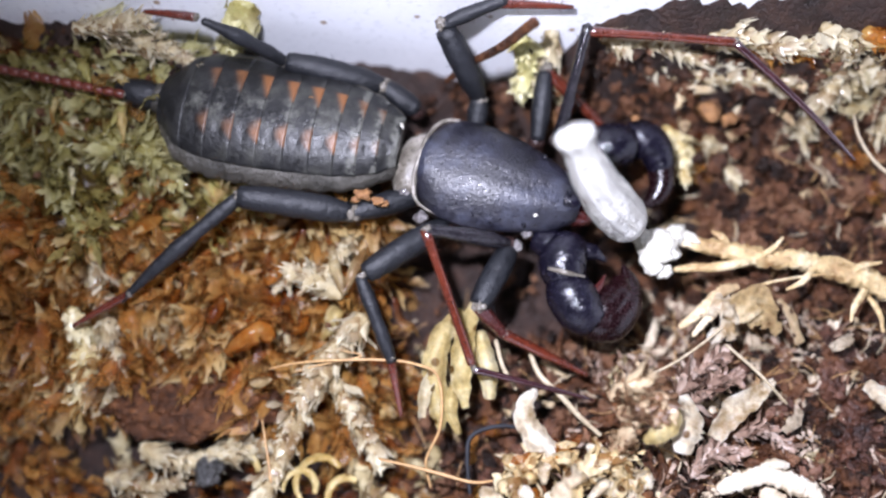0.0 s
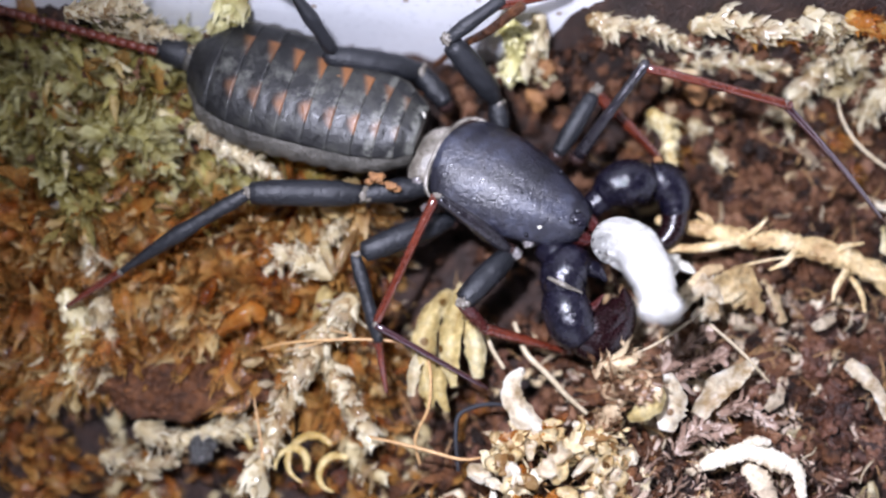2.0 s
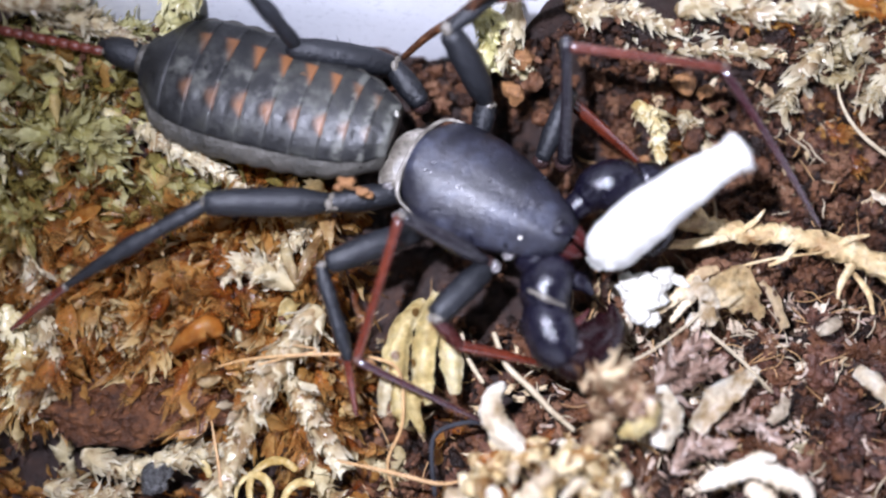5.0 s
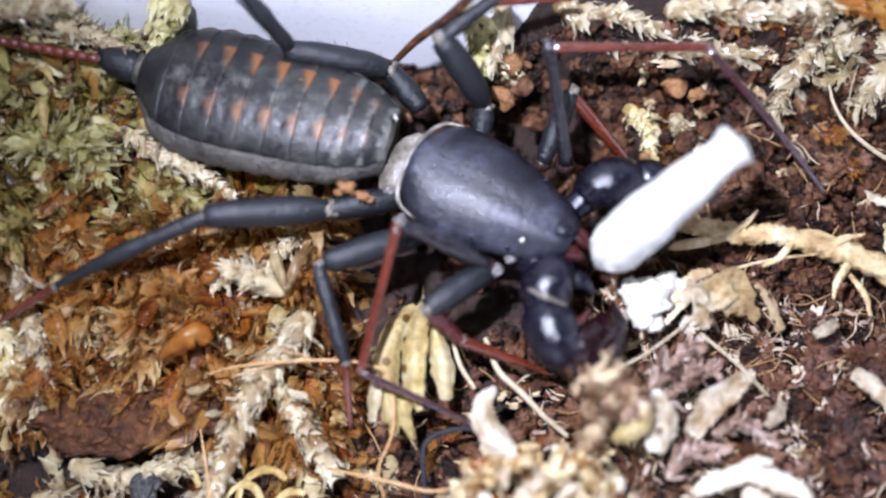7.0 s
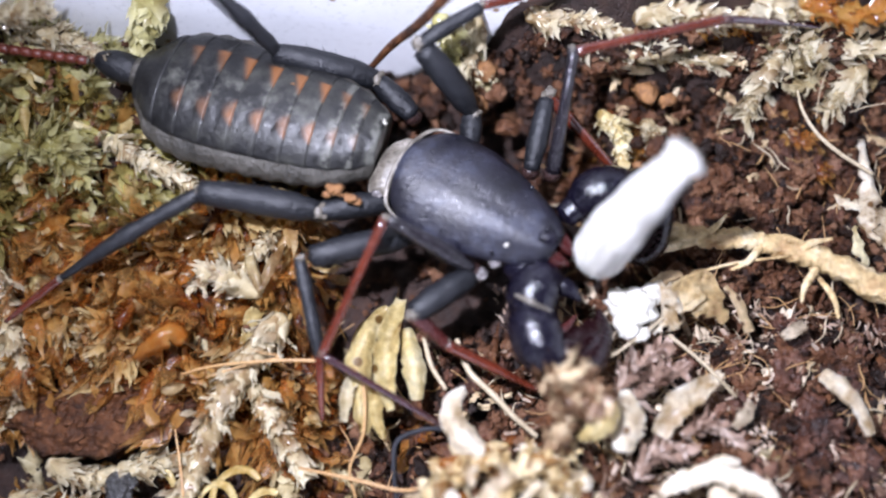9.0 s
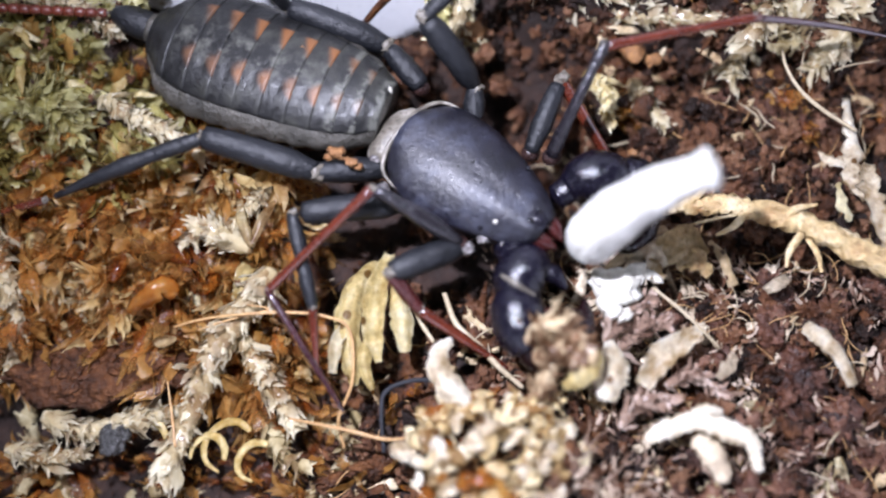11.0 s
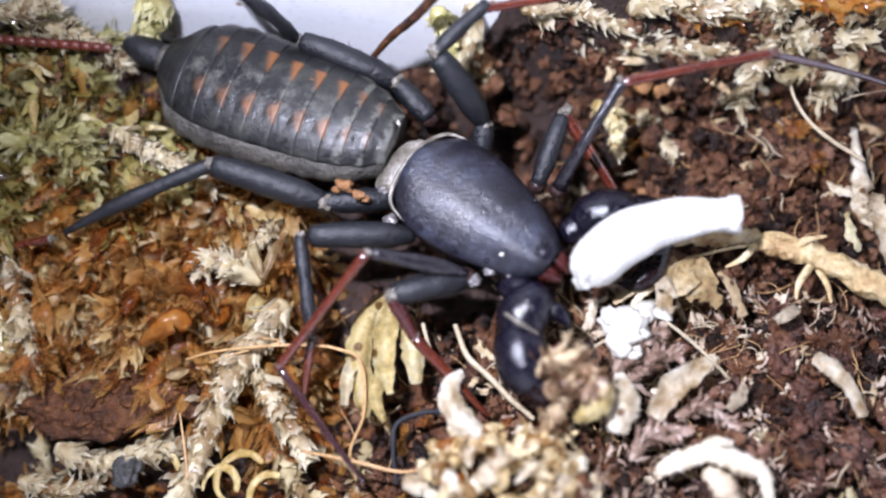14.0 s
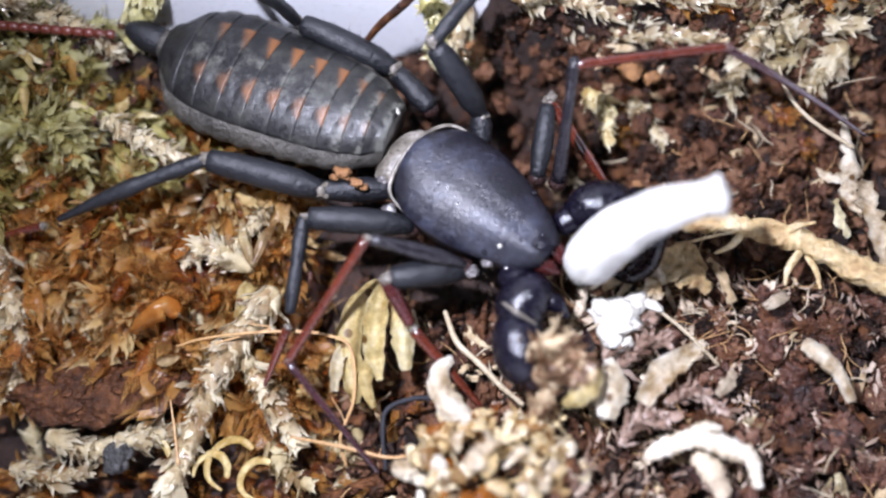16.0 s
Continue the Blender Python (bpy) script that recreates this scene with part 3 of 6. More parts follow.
# single sprigs
for i, (path, kw) in enumerate((
    ([(-14.3, -5.9, 1.0), (-16.4, -9.0, 1.0), (-19.0, -12.4, 0.0), (-20.5, -15.8, -1.0), (-22.2, -20.2, -2.0), (-23.9, -24.0, -3.0)], dict(count=120, size=2.3, width=1.27, stem=0.95, spread=0.92)),
    ([(-17.1, -11.8, -1.0), (-15.5, -14.3, -1.0), (-13.5, -17.2, -2.0), (-12.5, -19.2, -3.0)], dict(count=60, size=2.2, width=1.19, stem=0.7)),
    ([(-16.3, -4.1, 2.0), (-18.0, -3.1, 2.5), (-20.4, -2.1, 2.5), (-22.6, -2.8, 1.5)], dict(count=64, size=2.2, width=1.02, stem=0.5, spread=1.15)),
    ([(-15.2, 2.8, 1.0), (-16.7, 0.2, 2.0), (-18.1, -2.6, 2.5)], dict(count=36, size=2.1, width=0.94, stem=0.4, spread=1.15)),
    ([(-31.6, 10.8, 5.0), (-28.0, 8.5, 5.0), (-24.9, 7.1, 4.5), (-22.0, 5.4, 3.0)], dict(count=60, size=2.2, width=1.10, stem=0.5, spread=1.12)),
    ([(13.1, 20.6, 4.2), (18.3, 19.4, 5.2), (23.5, 18.8, 5.7), (28.8, 18.5, 5.7), (32.5, 20.0, 6.2)], dict(count=110, size=2.3, width=1.19, stem=0.7, spread=0.92)),
    ([(33.7, 20.4, 6.7), (32.0, 17.7, 6.7), (31.0, 16.2, 4.0), (29.8, 14.0, 3.5)], dict(count=80, size=2.3, width=1.06, stem=0.5, spread=1.15)),
    ([(32.4, 19.4, 6.2), (36.4, 18.9, 6.7), (40.9, 18.6, 7.2)], dict(count=60, size=2.5, width=1.27, stem=0.9, spread=0.82)),
    ([(40.1, 16.8, 6.7), (39.3, 15.9, 4.5), (37.7, 14.4, 4.0)], dict(count=50, size=2.2, width=1.10, stem=0.6, spread=1.02)),
    ([(20.2, 13.6, 2.0), (21.4, 11.5, 2.0), (23.2, 9.1, 1.5)], dict(count=44, size=1.8, width=1.02, stem=0.5)),
    ([(2.8, 23.3, 5.0), (3.6, 20.5, 4.0), (4.4, 18.3, 3.0)], dict(count=50, size=1.9, width=1.1, stem=0.4, spread=1.00, mat=MOSS_YELLOW)),
    ([(7.7, 21.4, 4.0), (10.4, 22.3, 4.5), (14.3, 20.1, 6.7)], dict(count=50, size=2.6, width=1.44, stem=0.5, spread=0.92)),
    ([(-26.0, 22.4, 12.0), (-27.2, 20.8, 9.0), (-28.7, 19.3, 6.0)], dict(count=60, size=2.2, width=1.4, stem=1.0, spread=0.6, mat=MOSS_OLIVE)),
    ([(-45.4, 19.7, 5.5), (-41.8, 19.3, 5.0), (-38.2, 18.7, 4.5), (-35.5, 16.9, 4.0)], dict(count=80, size=2.6, width=0.9, stem=0.7, spread=1.0, mat=MOSS_OLIVE)),
    ([(-44.6, 16.6, 5.0), (-41.0, 16.0, 4.5), (-37.4, 15.1, 4.0), (-33.8, 14.4, 3.5)], dict(count=70, size=2.8, width=0.8, stem=0.6, spread=1.0, mat=MOSS_YELLOW)),
    ([(-41.4, 21.1, 9.0), (-38.7, 20.8, 8.0), (-36.4, 20.3, 7.0), (-35.1, 19.9, 6.0)], dict(count=70, size=2.4, width=1.0, stem=0.7, spread=1.0, mat=MOSS_OLIVE)),
    ([(3.6, 21.4, 9.0), (3.4, 19.9, 6.5), (2.7, 18.1, 5.0)], dict(count=46, size=2.2, width=1.0, stem=0.6, spread=0.9)),
    ([(8.4, 21.0, 9.5), (10.8, 20.5, 9.0), (13.8, 20.7, 9.5)], dict(count=46, size=2.3, width=1.1, stem=0.7, spread=0.9)),
    ([(0.2, 20.2, 10.0), (1.3, 19.0, 7.0), (1.1, 17.7, 4.5)], dict(count=56, size=2.2, width=1.0, stem=0.7, spread=1.0, mat=MOSS_OLIVE)),
    ([(18.3, 20.1, 10.0), (22.1, 20.1, 11.0), (26.3, 19.5, 10.5), (30.3, 20.4, 11.0)], dict(count=70, size=2.2, width=1.1, stem=0.6, spread=0.9)),
    ([(28.6, 20.5, 13.0), (31.7, 19.5, 11.0), (32.2, 19.0, 8.0)], dict(count=40, size=2.1, width=1.1, stem=0.5, spread=0.9)),
    ([(32.7, 20.3, 12.5), (36.5, 19.5, 11.5), (40.3, 19.4, 12.0)], dict(count=50, size=2.3, width=1.2, stem=0.6, spread=0.9, mat=MOSS_AMBER)),
    ([(12.4, 20.8, 9.0), (14.9, 20.2, 9.0), (18.2, 19.6, 8.0)], dict(count=40, size=2.1, width=1.2, stem=0.5, spread=0.8)),
    ([(23.0, 19.9, 9.5), (26.8, 19.6, 9.0), (29.9, 19.9, 9.0)], dict(count=36, size=2.0, width=1.2, stem=0.5, spread=0.9, mat=MOSS_AMBER)),
    ([(-41.3, 18.3, 13.0), (-38.4, 18.6, 13.0), (-35.5, 19.2, 13.0)], dict(count=60, size=2.1, width=1.1, stem=0.5, spread=0.9)),
    ([(15.9, 14.5, 2.0), (17.3, 12.2, 2.5), (17.8, 10.1, 2.0)], dict(count=34, size=1.9, width=1.2, stem=0.5, spread=0.8, mat=MOSS_YELLOW)),
    ([(-39.7, 19.1, 8.0), (-36.5, 19.1, 9.0), (-32.7, 18.2, 8.0), (-30.2, 16.7, 7.0)], dict(count=90, size=2.0, width=1.10, stem=0.6, spread=1.12)),
    ([(-41.3, -1.0, 1.0), (-40.1, -5.6, 0.0), (-39.0, -9.6, -1.0), (-39.7, -14.5, -3.0)], dict(count=70, size=2.2, width=1.10, stem=0.5, spread=0.82)),
    ([(-43.2, -5.6, 0.0), (-41.8, -9.6, -1.0), (-42.2, -13.6, -2.0)], dict(count=50, size=2.4, width=1.4, stem=0.6, spread=0.57, mat=MOSS_YELLOW)),
    ([(-36.0, -18.5, -4.0), (-32.2, -20.0, -4.0), (-27.6, -19.0, -4.0), (-23.3, -18.4, -3.0)], dict(count=70, size=2.3, width=1.19, stem=0.6, spread=0.82)),
    ([(-39.6, -21.4, -5.0), (-35.9, -22.4, -5.0), (-32.8, -22.0, -5.0)], dict(count=50, size=2.2, width=1.10, stem=0.5, spread=0.92)),
)):
    sprig(path, "pale dried moss sprig with small pointed leaves" if kw.get("mat") is None else "yellowish moss sprig with folded leaves" if kw["mat"] not in (MOSS_OLIVE, MOSS_AMBER, CHAFF_LEAF) else "olive green spotted moss shoot near the wall" if kw["mat"] == MOSS_OLIVE else "amber brown moss shoot on soil", seed=100 + i, **kw)


def broad_leaf(at, size, heading, tilt, mat, label, aspect=0.36, roll=0.0, cup=0.5, name="moss_leaf", group="broad moss leaves"):
    bm = bmesh.new()
    n, k = 10, 7
    rows = []
    for i in range(n + 1):
        u = i / n
        w = size * aspect * math.sin(math.pi * min(1, u * 0.93 + 0.05)) ** 0.7
        rows.append([bm.verts.new((u * size, s * w, 0.35 * size * (u - 0.5) ** 2 + cup * w * s * s + 0.03 * size * math.sin(9 * u + 3 * s) + 0.02 * size * math.sin(23 * u - 4 * s))) for s in np.linspace(-1, 1, k)])
    for a, b in zip(rows, rows[1:]):
        for j in range(k - 1):
            bm.faces.new((a[j], a[j + 1], b[j + 1], b[j]))
    bmesh.ops.solidify(bm, geom=bm.faces[:], thickness=0.08)
    ob = tagged(part(name, bm, mat), label, "leaf", group)
    ob.matrix_world = metres_of(at, heading, tilt, roll)
    return ob


def metres_of(at, heading, tilt, roll=0.0):
    return Matrix.Translation(mm(at)) @ Euler((math.radians(roll), math.radians(-tilt), math.radians(heading))).to_matrix().to_4x4()


for i, (at, size, heading, tilt) in enumerate((((-26.9, -9.6, 1.5), 3.8, 35, 15), ((-29.2, -7.0, 1.5), 3.4, 60, 20), ((-32.1, -1.9, 2.0), 3.6, 65, 20),
                                               ((-37.1, 1.4, 2.0), 3.6, 30, 15), ((-23.8, -3.0, 2.0), 3.0, 40, 20), ((-25.1, -12.4, 0.0), 2.4, 10, 10))):
    broad_leaf(at, size, heading, tilt, MOSS_AMBER if i != 5 else MOSS_LEAF, "glossy amber moss leaf" if i != 5 else "pinkish white splayed moss leaf", 0.24, cup=1.3, roll=(-30 + 17 * i) % 60 - 30)

def curled_flake(name, path, widths, mat, label, category, group, cup=0.6, seed=0, ragged=0.15):
    """A thick torn flake along a bent line: cupped across, ragged at its edges."""
    rnd = random.Random(seed)
    frames = stem_frames(spline(path, 5))
    n = len(frames)
    ws = np.interp(np.linspace(0, 1, n), np.linspace(0, 1, len(widths)), widths)
    bm = bmesh.new()
    rows = []
    for (c, x, y, z), w in zip(frames, ws):
        left, right = w * rnd.uniform(1 - ragged, 1 + ragged), w * rnd.uniform(1 - ragged, 1 + ragged)
        rows.append([bm.verts.new(c + y * (q * (left if q < 0 else right)) - z * (cup * w * q * q) + z * (0.22 * noise.noise((c + y * q) * 1.4))) for q in np.linspace(-1, 1, 8)])
    for p, q in zip(rows, rows[1:]):
        for j in range(7):
            bm.faces.new((p[j], p[j + 1], q[j + 1], q[j]))
    bmesh.ops.solidify(bm, geom=bm.faces[:], thickness=0.22)
    return tagged(part(name, bm, mat), label, category, group)


for i, (path, w, mat, label, cup) in enumerate((
    ([(2.5, -13.0, 4.0), (1.5, -14.1, 4.7), (1.4, -15.9, 5.0), (2.6, -17.6, 4.9), (4.2, -19.0, 4.4)], [0.4, 0.8, 1.0, 1.2, 0.7], HUSK, "cream white curled husk on the heap", -0.7),
    ([(16.5, -13.0, 3.6), (16.4, -14.8, 4.8), (16.1, -16.6, 5.2), (15.8, -18.6, 4.6)], [0.5, 1.2, 1.7, 1.5, 0.8], HUSK, "cream white cupped husk on the heap", -0.5),
    ([(14.1, -13.9, 7.0), (14.3, -15.5, 7.6), (13.2, -16.9, 7.2), (11.8, -17.6, 6.0)], [0.5, 1.0, 1.1, 0.5], MOSS_YELLOW, "yellow cream curled husk on the heap", -0.8),
    ([(19.2, -16.9, 2.6), (20.9, -14.5, 3.4), (23.2, -12.9, 3.4), (25.2, -11.4, 2.8)], [0.8, 1.2, 0.9, 0.25], HUSK, "cream white torn husk on soil", 0.4),
    ([(34.2, -11.2, 2.6), (35.3, -12.6, 3.6), (36.6, -14.4, 3.6), (37.6, -16.9, 3.0)], [0.8, 0.9, 0.6, 0.5], HUSK, "cream dry stalk on soil", -0.8),
    ([(21.0, -5.6, 2.4), (22.4, -4.6, 3.6), (23.8, -3.6, 3.6), (25.8, -4.9, 2.8)], [0.5, 1.5, 1.3, 0.4], STRAW, "tan dry leaf scrap", 0.5),
    ([(26.3, -3.4, 2.6), (27.2, -5.0, 3.4), (28.2, -7.7, 2.6)], [0.25, 0.5, 0.5], CHAFF, "small cream plant scrap", -0.8),
    ([(31.0, -8.2, 2.4), (32.0, -7.6, 3.0), (33.2, -6.9, 2.6)], [0.4, 0.7, 0.4], PINK_WOOD, "small white wood chip", 0.3),
    ([(26.0, -16.2, 2.2), (26.9, -15.2, 3.0), (27.6, -14.0, 2.6)], [0.4, 0.7, 0.4], PINK_WOOD, "shiny pale wood chip", -0.5),
    ([(-4.6, -4.9, 1.2), (-6.4, -7.4, 2.0), (-7.1, -10.5, 2.2), (-6.6, -14.5, 1.6), (-6.3, -16.6, 0.8)], [0.5, 1.1, 1.2, 1.0, 0.4], MOSS_YELLOW, "yellow folded moss strand drooping over soil", -0.9),
    ([(-3.3, -4.4, 1.6), (-4.3, -7.9, 2.4), (-4.6, -11.5, 2.4), (-4.1, -14.6, 1.6)], [0.5, 0.9, 1.1, 0.9, 0.3], MOSS_YELLOW, "yellow folded moss strand drooping over soil", 0.8),
    ([(-2.8, -7.0, 1.8), (-2.3, -9.4, 2.8), (-1.9, -12.0, 2.8), (-1.7, -13.8, 2.0)], [0.5, 1.0, 1.0, 0.5], MOSS_YELLOW, "yellow folded moss strand drooping over soil", -1.0),
    ([(-5.1, -12.0, 1.0), (-5.5, -14.5, 1.8), (-4.6, -17.0, 1.2)], [0.4, 0.8, 0.6, 0.3], MOSS_YELLOW, "yellow folded moss strand drooping over soil", -0.8),
    ([(-7.1, -11.0, 1.2), (-7.9, -13.0, 1.8), (-8.2, -15.5, 1.2)], [0.3, 0.7, 0.6, 0.3], MOSS_LEAF, "pale folded moss strand drooping over soil", 0.8),
    ([(-17.7, 1.2, 2.0), (-17.0, -1.6, 3.2), (-15.9, -4.2, 3.0)], [0.25, 0.45, 0.55, 0.3], MOSS_LEAF, "pale narrow moss blade standing out of the mat", 0.6),
    ([(-14.3, 0.8, 2.4), (-15.2, -1.6, 3.6), (-16.0, -3.8, 3.2)], [0.2, 0.5, 0.5, 0.25], MOSS_LEAF, "pale narrow moss blade standing out of the mat", -0.6),
    ([(18.4, -5.6, 3.0), (19.6, -4.6, 4.2), (20.9, -4.8, 4.2), (22.0, -6.0, 3.4)], [0.4, 1.0, 1.1, 0.4], HUSK, "white torn plant film beside the root", -0.4),
    ([(19.2, -7.8, 2.8), (20.4, -6.8, 3.8), (21.6, -7.4, 3.4)], [0.3, 0.9, 0.4], HUSK, "white torn plant film beside the root", 0.4),
    ([(23.0, -6.2, 3.0), (24.4, -5.4, 4.0), (26.0, -6.8, 3.2)], [0.4, 1.1, 0.5], STRAW, "tan torn plant film beside the root", -0.4),
    ([(40.9, 11.4, 2.6), (40.3, 8.6, 3.8), (40.6, 5.6, 3.4), (40.0, 3.0, 3.8), (41.0, 0.4, 3.4)], [0.3, 0.7, 1.0, 0.9, 0.6], HUSK, "white torn moss film lying over soil", -0.5),
    ([(41.6, 4.0, 3.4), (41.0, 1.2, 4.0), (41.4, -1.8, 4.2), (42.0, -5.2, 3.4)], [0.4, 1.0, 0.9, 0.5], HUSK, "white torn moss film lying over soil", 0.5),
    ([(37.4, 5.6, 2.8), (38.4, 4.4, 3.4), (39.9, 3.9, 3.4)], [0.2, 0.7, 0.5], HUSK, "white torn moss film lying over soil", -0.5),
    ([(38.9, 2.4, 2.8), (38.6, 0.4, 3.4), (39.4, -1.6, 3.0)], [0.2, 0.5, 0.3], MOSS_YELLOW, "yellowish torn moss film lying over soil", -0.5),
    ([(-27.4, -9.8, 1.6), (-25.8, -8.9, 3.2), (-23.9, -7.8, 3.4), (-22.6, -8.6, 2.6)], [0.6, 1.1, 1.2, 0.7], MOSS_AMBER, "glossy amber bag-shaped moss leaf", -0.9),
)):
    if "film" in label:
        curled_flake("plant_film", path, w, mat, label, "plant film", "torn plant films", cup, i, 0.55)
        continue
    if i > 8:
        curled_flake("moss_strand" if "strand" in label else "moss_leaf", path, w, mat, label, "moss", "folded moss strands" if "strand" in label else "broad moss leaves", cup, i, 0.14)
        continue
    curled_flake("husk" if i < 4 else "plant_shred", path, w, mat, label, "husk" if i < 4 else "plant shred", "curled husks" if i < 4 else "plant shreds", cup, i)

rnd = random.Random(92)
for i in range(30):
    x, y = rnd.uniform(-46, -27), rnd.uniform(6.5, 18.5)
    if y > 13 and x > -35:
        y -= 6
    a, far, h = -0.6 + rnd.gauss(0, 0.7), rnd.uniform(2.2, 4.2), float(ground_height(x, y)) + rnd.uniform(1.6, 3.2)
    ahead, w, p = Vector((math.cos(a), math.sin(a), 0)), rnd.uniform(0.35, 0.75), Vector((x, y, h))
    curled_flake("moss_leaf", [p - Vector((0, 0, 0.5)), p + ahead * far * 0.4 + Vector((0, rnd.uniform(-0.4, 0.4), 0.5)), p + ahead * far - Vector((0, 0, 0.2))], [0.3 * w, w, 0.8 * w, 0.1], rnd.choice((MOSS_OLIVE, MOSS_OLIVE, MOSS_YELLOW)), "pale green wet moss leaf in the mat", "moss", "pale green moss leaves", rnd.choice((-0.8, 0.6)), 700 + i, 0.35)
rnd = random.Random(91)
made = 0
while made < 34:
    x, y = rnd.uniform(-44, -15), rnd.uniform(-10, 5)
    if not not_bark(x, y, rnd):
        continue
    made += 1
    a, far, h = -1.7 + rnd.gauss(0, 0.55), rnd.uniform(2.6, 5.0), float(ground_height(x, y)) + rnd.uniform(1.0, 2.6)
    ahead, w = Vector((math.cos(a), math.sin(a), 0)), rnd.uniform(0.55, 1.0)
    p = Vector((x, y, h))
    curled_flake("moss_leaf", [p - Vector((0, 0, 0.6)), p + ahead * far * 0.35 + Vector((rnd.uniform(-0.4, 0.4), 0, 0.6)), p + ahead * far * 0.7 + Vector((rnd.uniform(-0.5, 0.5), 0, 0.5)), p + ahead * far - Vector((0, 0, 0.3))],
                 [0.3 * w, w, 0.9 * w, 0.12], rnd.choice((MOSS_AMBER, MOSS_AMBER, MOSS_YELLOW)), "glossy wet amber moss leaf in the mat", "moss", "broad moss leaves", rnd.choice((-0.9, -0.6, 0.7)), 300 + made)

# bark, root and shreds
bm = bmesh.new()
ball(bm, (0, 0, 0), (8.6, 2.9, 1.9), None, 5, 0.16, 8)
for v in bm.verts:
    v.co.z += 0.35 * noise.noise(v.co * 0.9) + 0.22 * noise.noise(v.co * 2.6)
    v.co.y += 0.9 * noise.noise(v.co * 0.5 + Vector((7, 0, 0))) + 0.35 * noise.noise(v.co * 1.6)
    v.co.x += 0.5 * noise.noise(v.co * 1.2 + Vector((0, 5, 0)))
bark = tagged(part("bark_chip", bm, BARK), "crumbly red brown bark chip", "bark")
bark.matrix_world = metres_of((-31.1, -14.8, -3.0), 4, 0)
for i in range(26):
    rnd = random.Random(500 + i)
    a, q = rnd.uniform(0, 6.28), rnd.uniform(0.2, 0.95)
    x, y = 8.2 * q * math.cos(a), 2.7 * q * math.sin(a)
    lump("flake", (x, y, 1.75 * math.sqrt(max(0.05, 1 - q * q))), (rnd.uniform(0.4, 1.3), rnd.uniform(0.3, 0.6), 0.3), BARK, bark, Matrix.Rotation(rnd.uniform(-0.6, 0.6), 3, "Z"), 2, 0.35, i)

root = tagged(part("dry_root", tube(bmesh.new(), spline([(15.9, 2.9, 3.2), (19.7, 2.1, 3.4), (22.6, 1.5, 3.6), (25.4, 1.0, 3.6), (28.3, 1.0, 3.6), (31.8, 0.0, 3.5), (35.8, -1.2, 3.4), (39.9, -3.6, 3.2), (45.5, -6.0, 3.0)], 8), [0.45, 0.75, 0.85, 0.9, 0.95, 1.0, 1.1, 1.25, 1.4], 16, 0.8, 0.3, 5), STRAW), "pale forked dry root lying on soil", "root")
for path, r in (([(16.1, -0.2, 3.0), (17.8, 0.0, 3.2), (20.9, 0.2, 3.4), (24.6, 1.2, 3.4)], [0.25, 0.4, 0.5, 0.6]),
                ([(28.5, 0.4, 3.6), (31.6, 0.9, 3.8), (34.6, 0.1, 3.6)], [0.5, 0.45, 0.2]),
                ([(21.2, 2.1, 3.6), (20.6, 2.9, 4.2), (19.6, 3.4, 4.4)], [0.5, 0.4, 0.15]),
                ([(24.4, 1.1, 4.0), (25.5, 1.9, 4.6), (26.4, 2.9, 4.8)], [0.35, 0.25, 0.1]), ([(29.4, -0.0, 3.8), (28.1, -1.4, 4.2), (26.5, -2.2, 4.2)], [0.4, 0.3, 0.12]),
                ([(32.4, -1.0, 3.8), (33.8, 0.2, 4.4), (35.9, 0.7, 4.4)], [0.5, 0.35, 0.12]), ([(34.4, -1.9, 3.6), (33.0, -3.7, 4.0), (32.7, -5.1, 3.6)], [0.4, 0.3, 0.12])):
    part("fork", tube(bmesh.new(), spline(path, 6), r, 9, 0.8, 0.14, 3), STRAW, root)


def shred(at, size, heading, tilt, mat, label, seed, name="plant_shred", group="plant shreds"):
    """A torn, curled flake: thick, uneven and folded."""
    bm = bmesh.new()
    ball(bm, (0, 0, 0), (size[0], size[1], size[2]), None, 3, 0.3, seed)
    for v in bm.verts:
        u = v.co.x / size[0]
        v.co.z += -0.5 * size[1] * u * u + 0.3 * size[2] * noise.noise(v.co * 1.3 + Vector((seed, 0, 0)))
        v.co.y += 0.35 * size[1] * math.sin(2.2 * u + seed)
    ob = tagged(part(name, bm, mat), label, "plant shred", group)
    ob.matrix_world = metres_of(at, heading, tilt)
    return ob


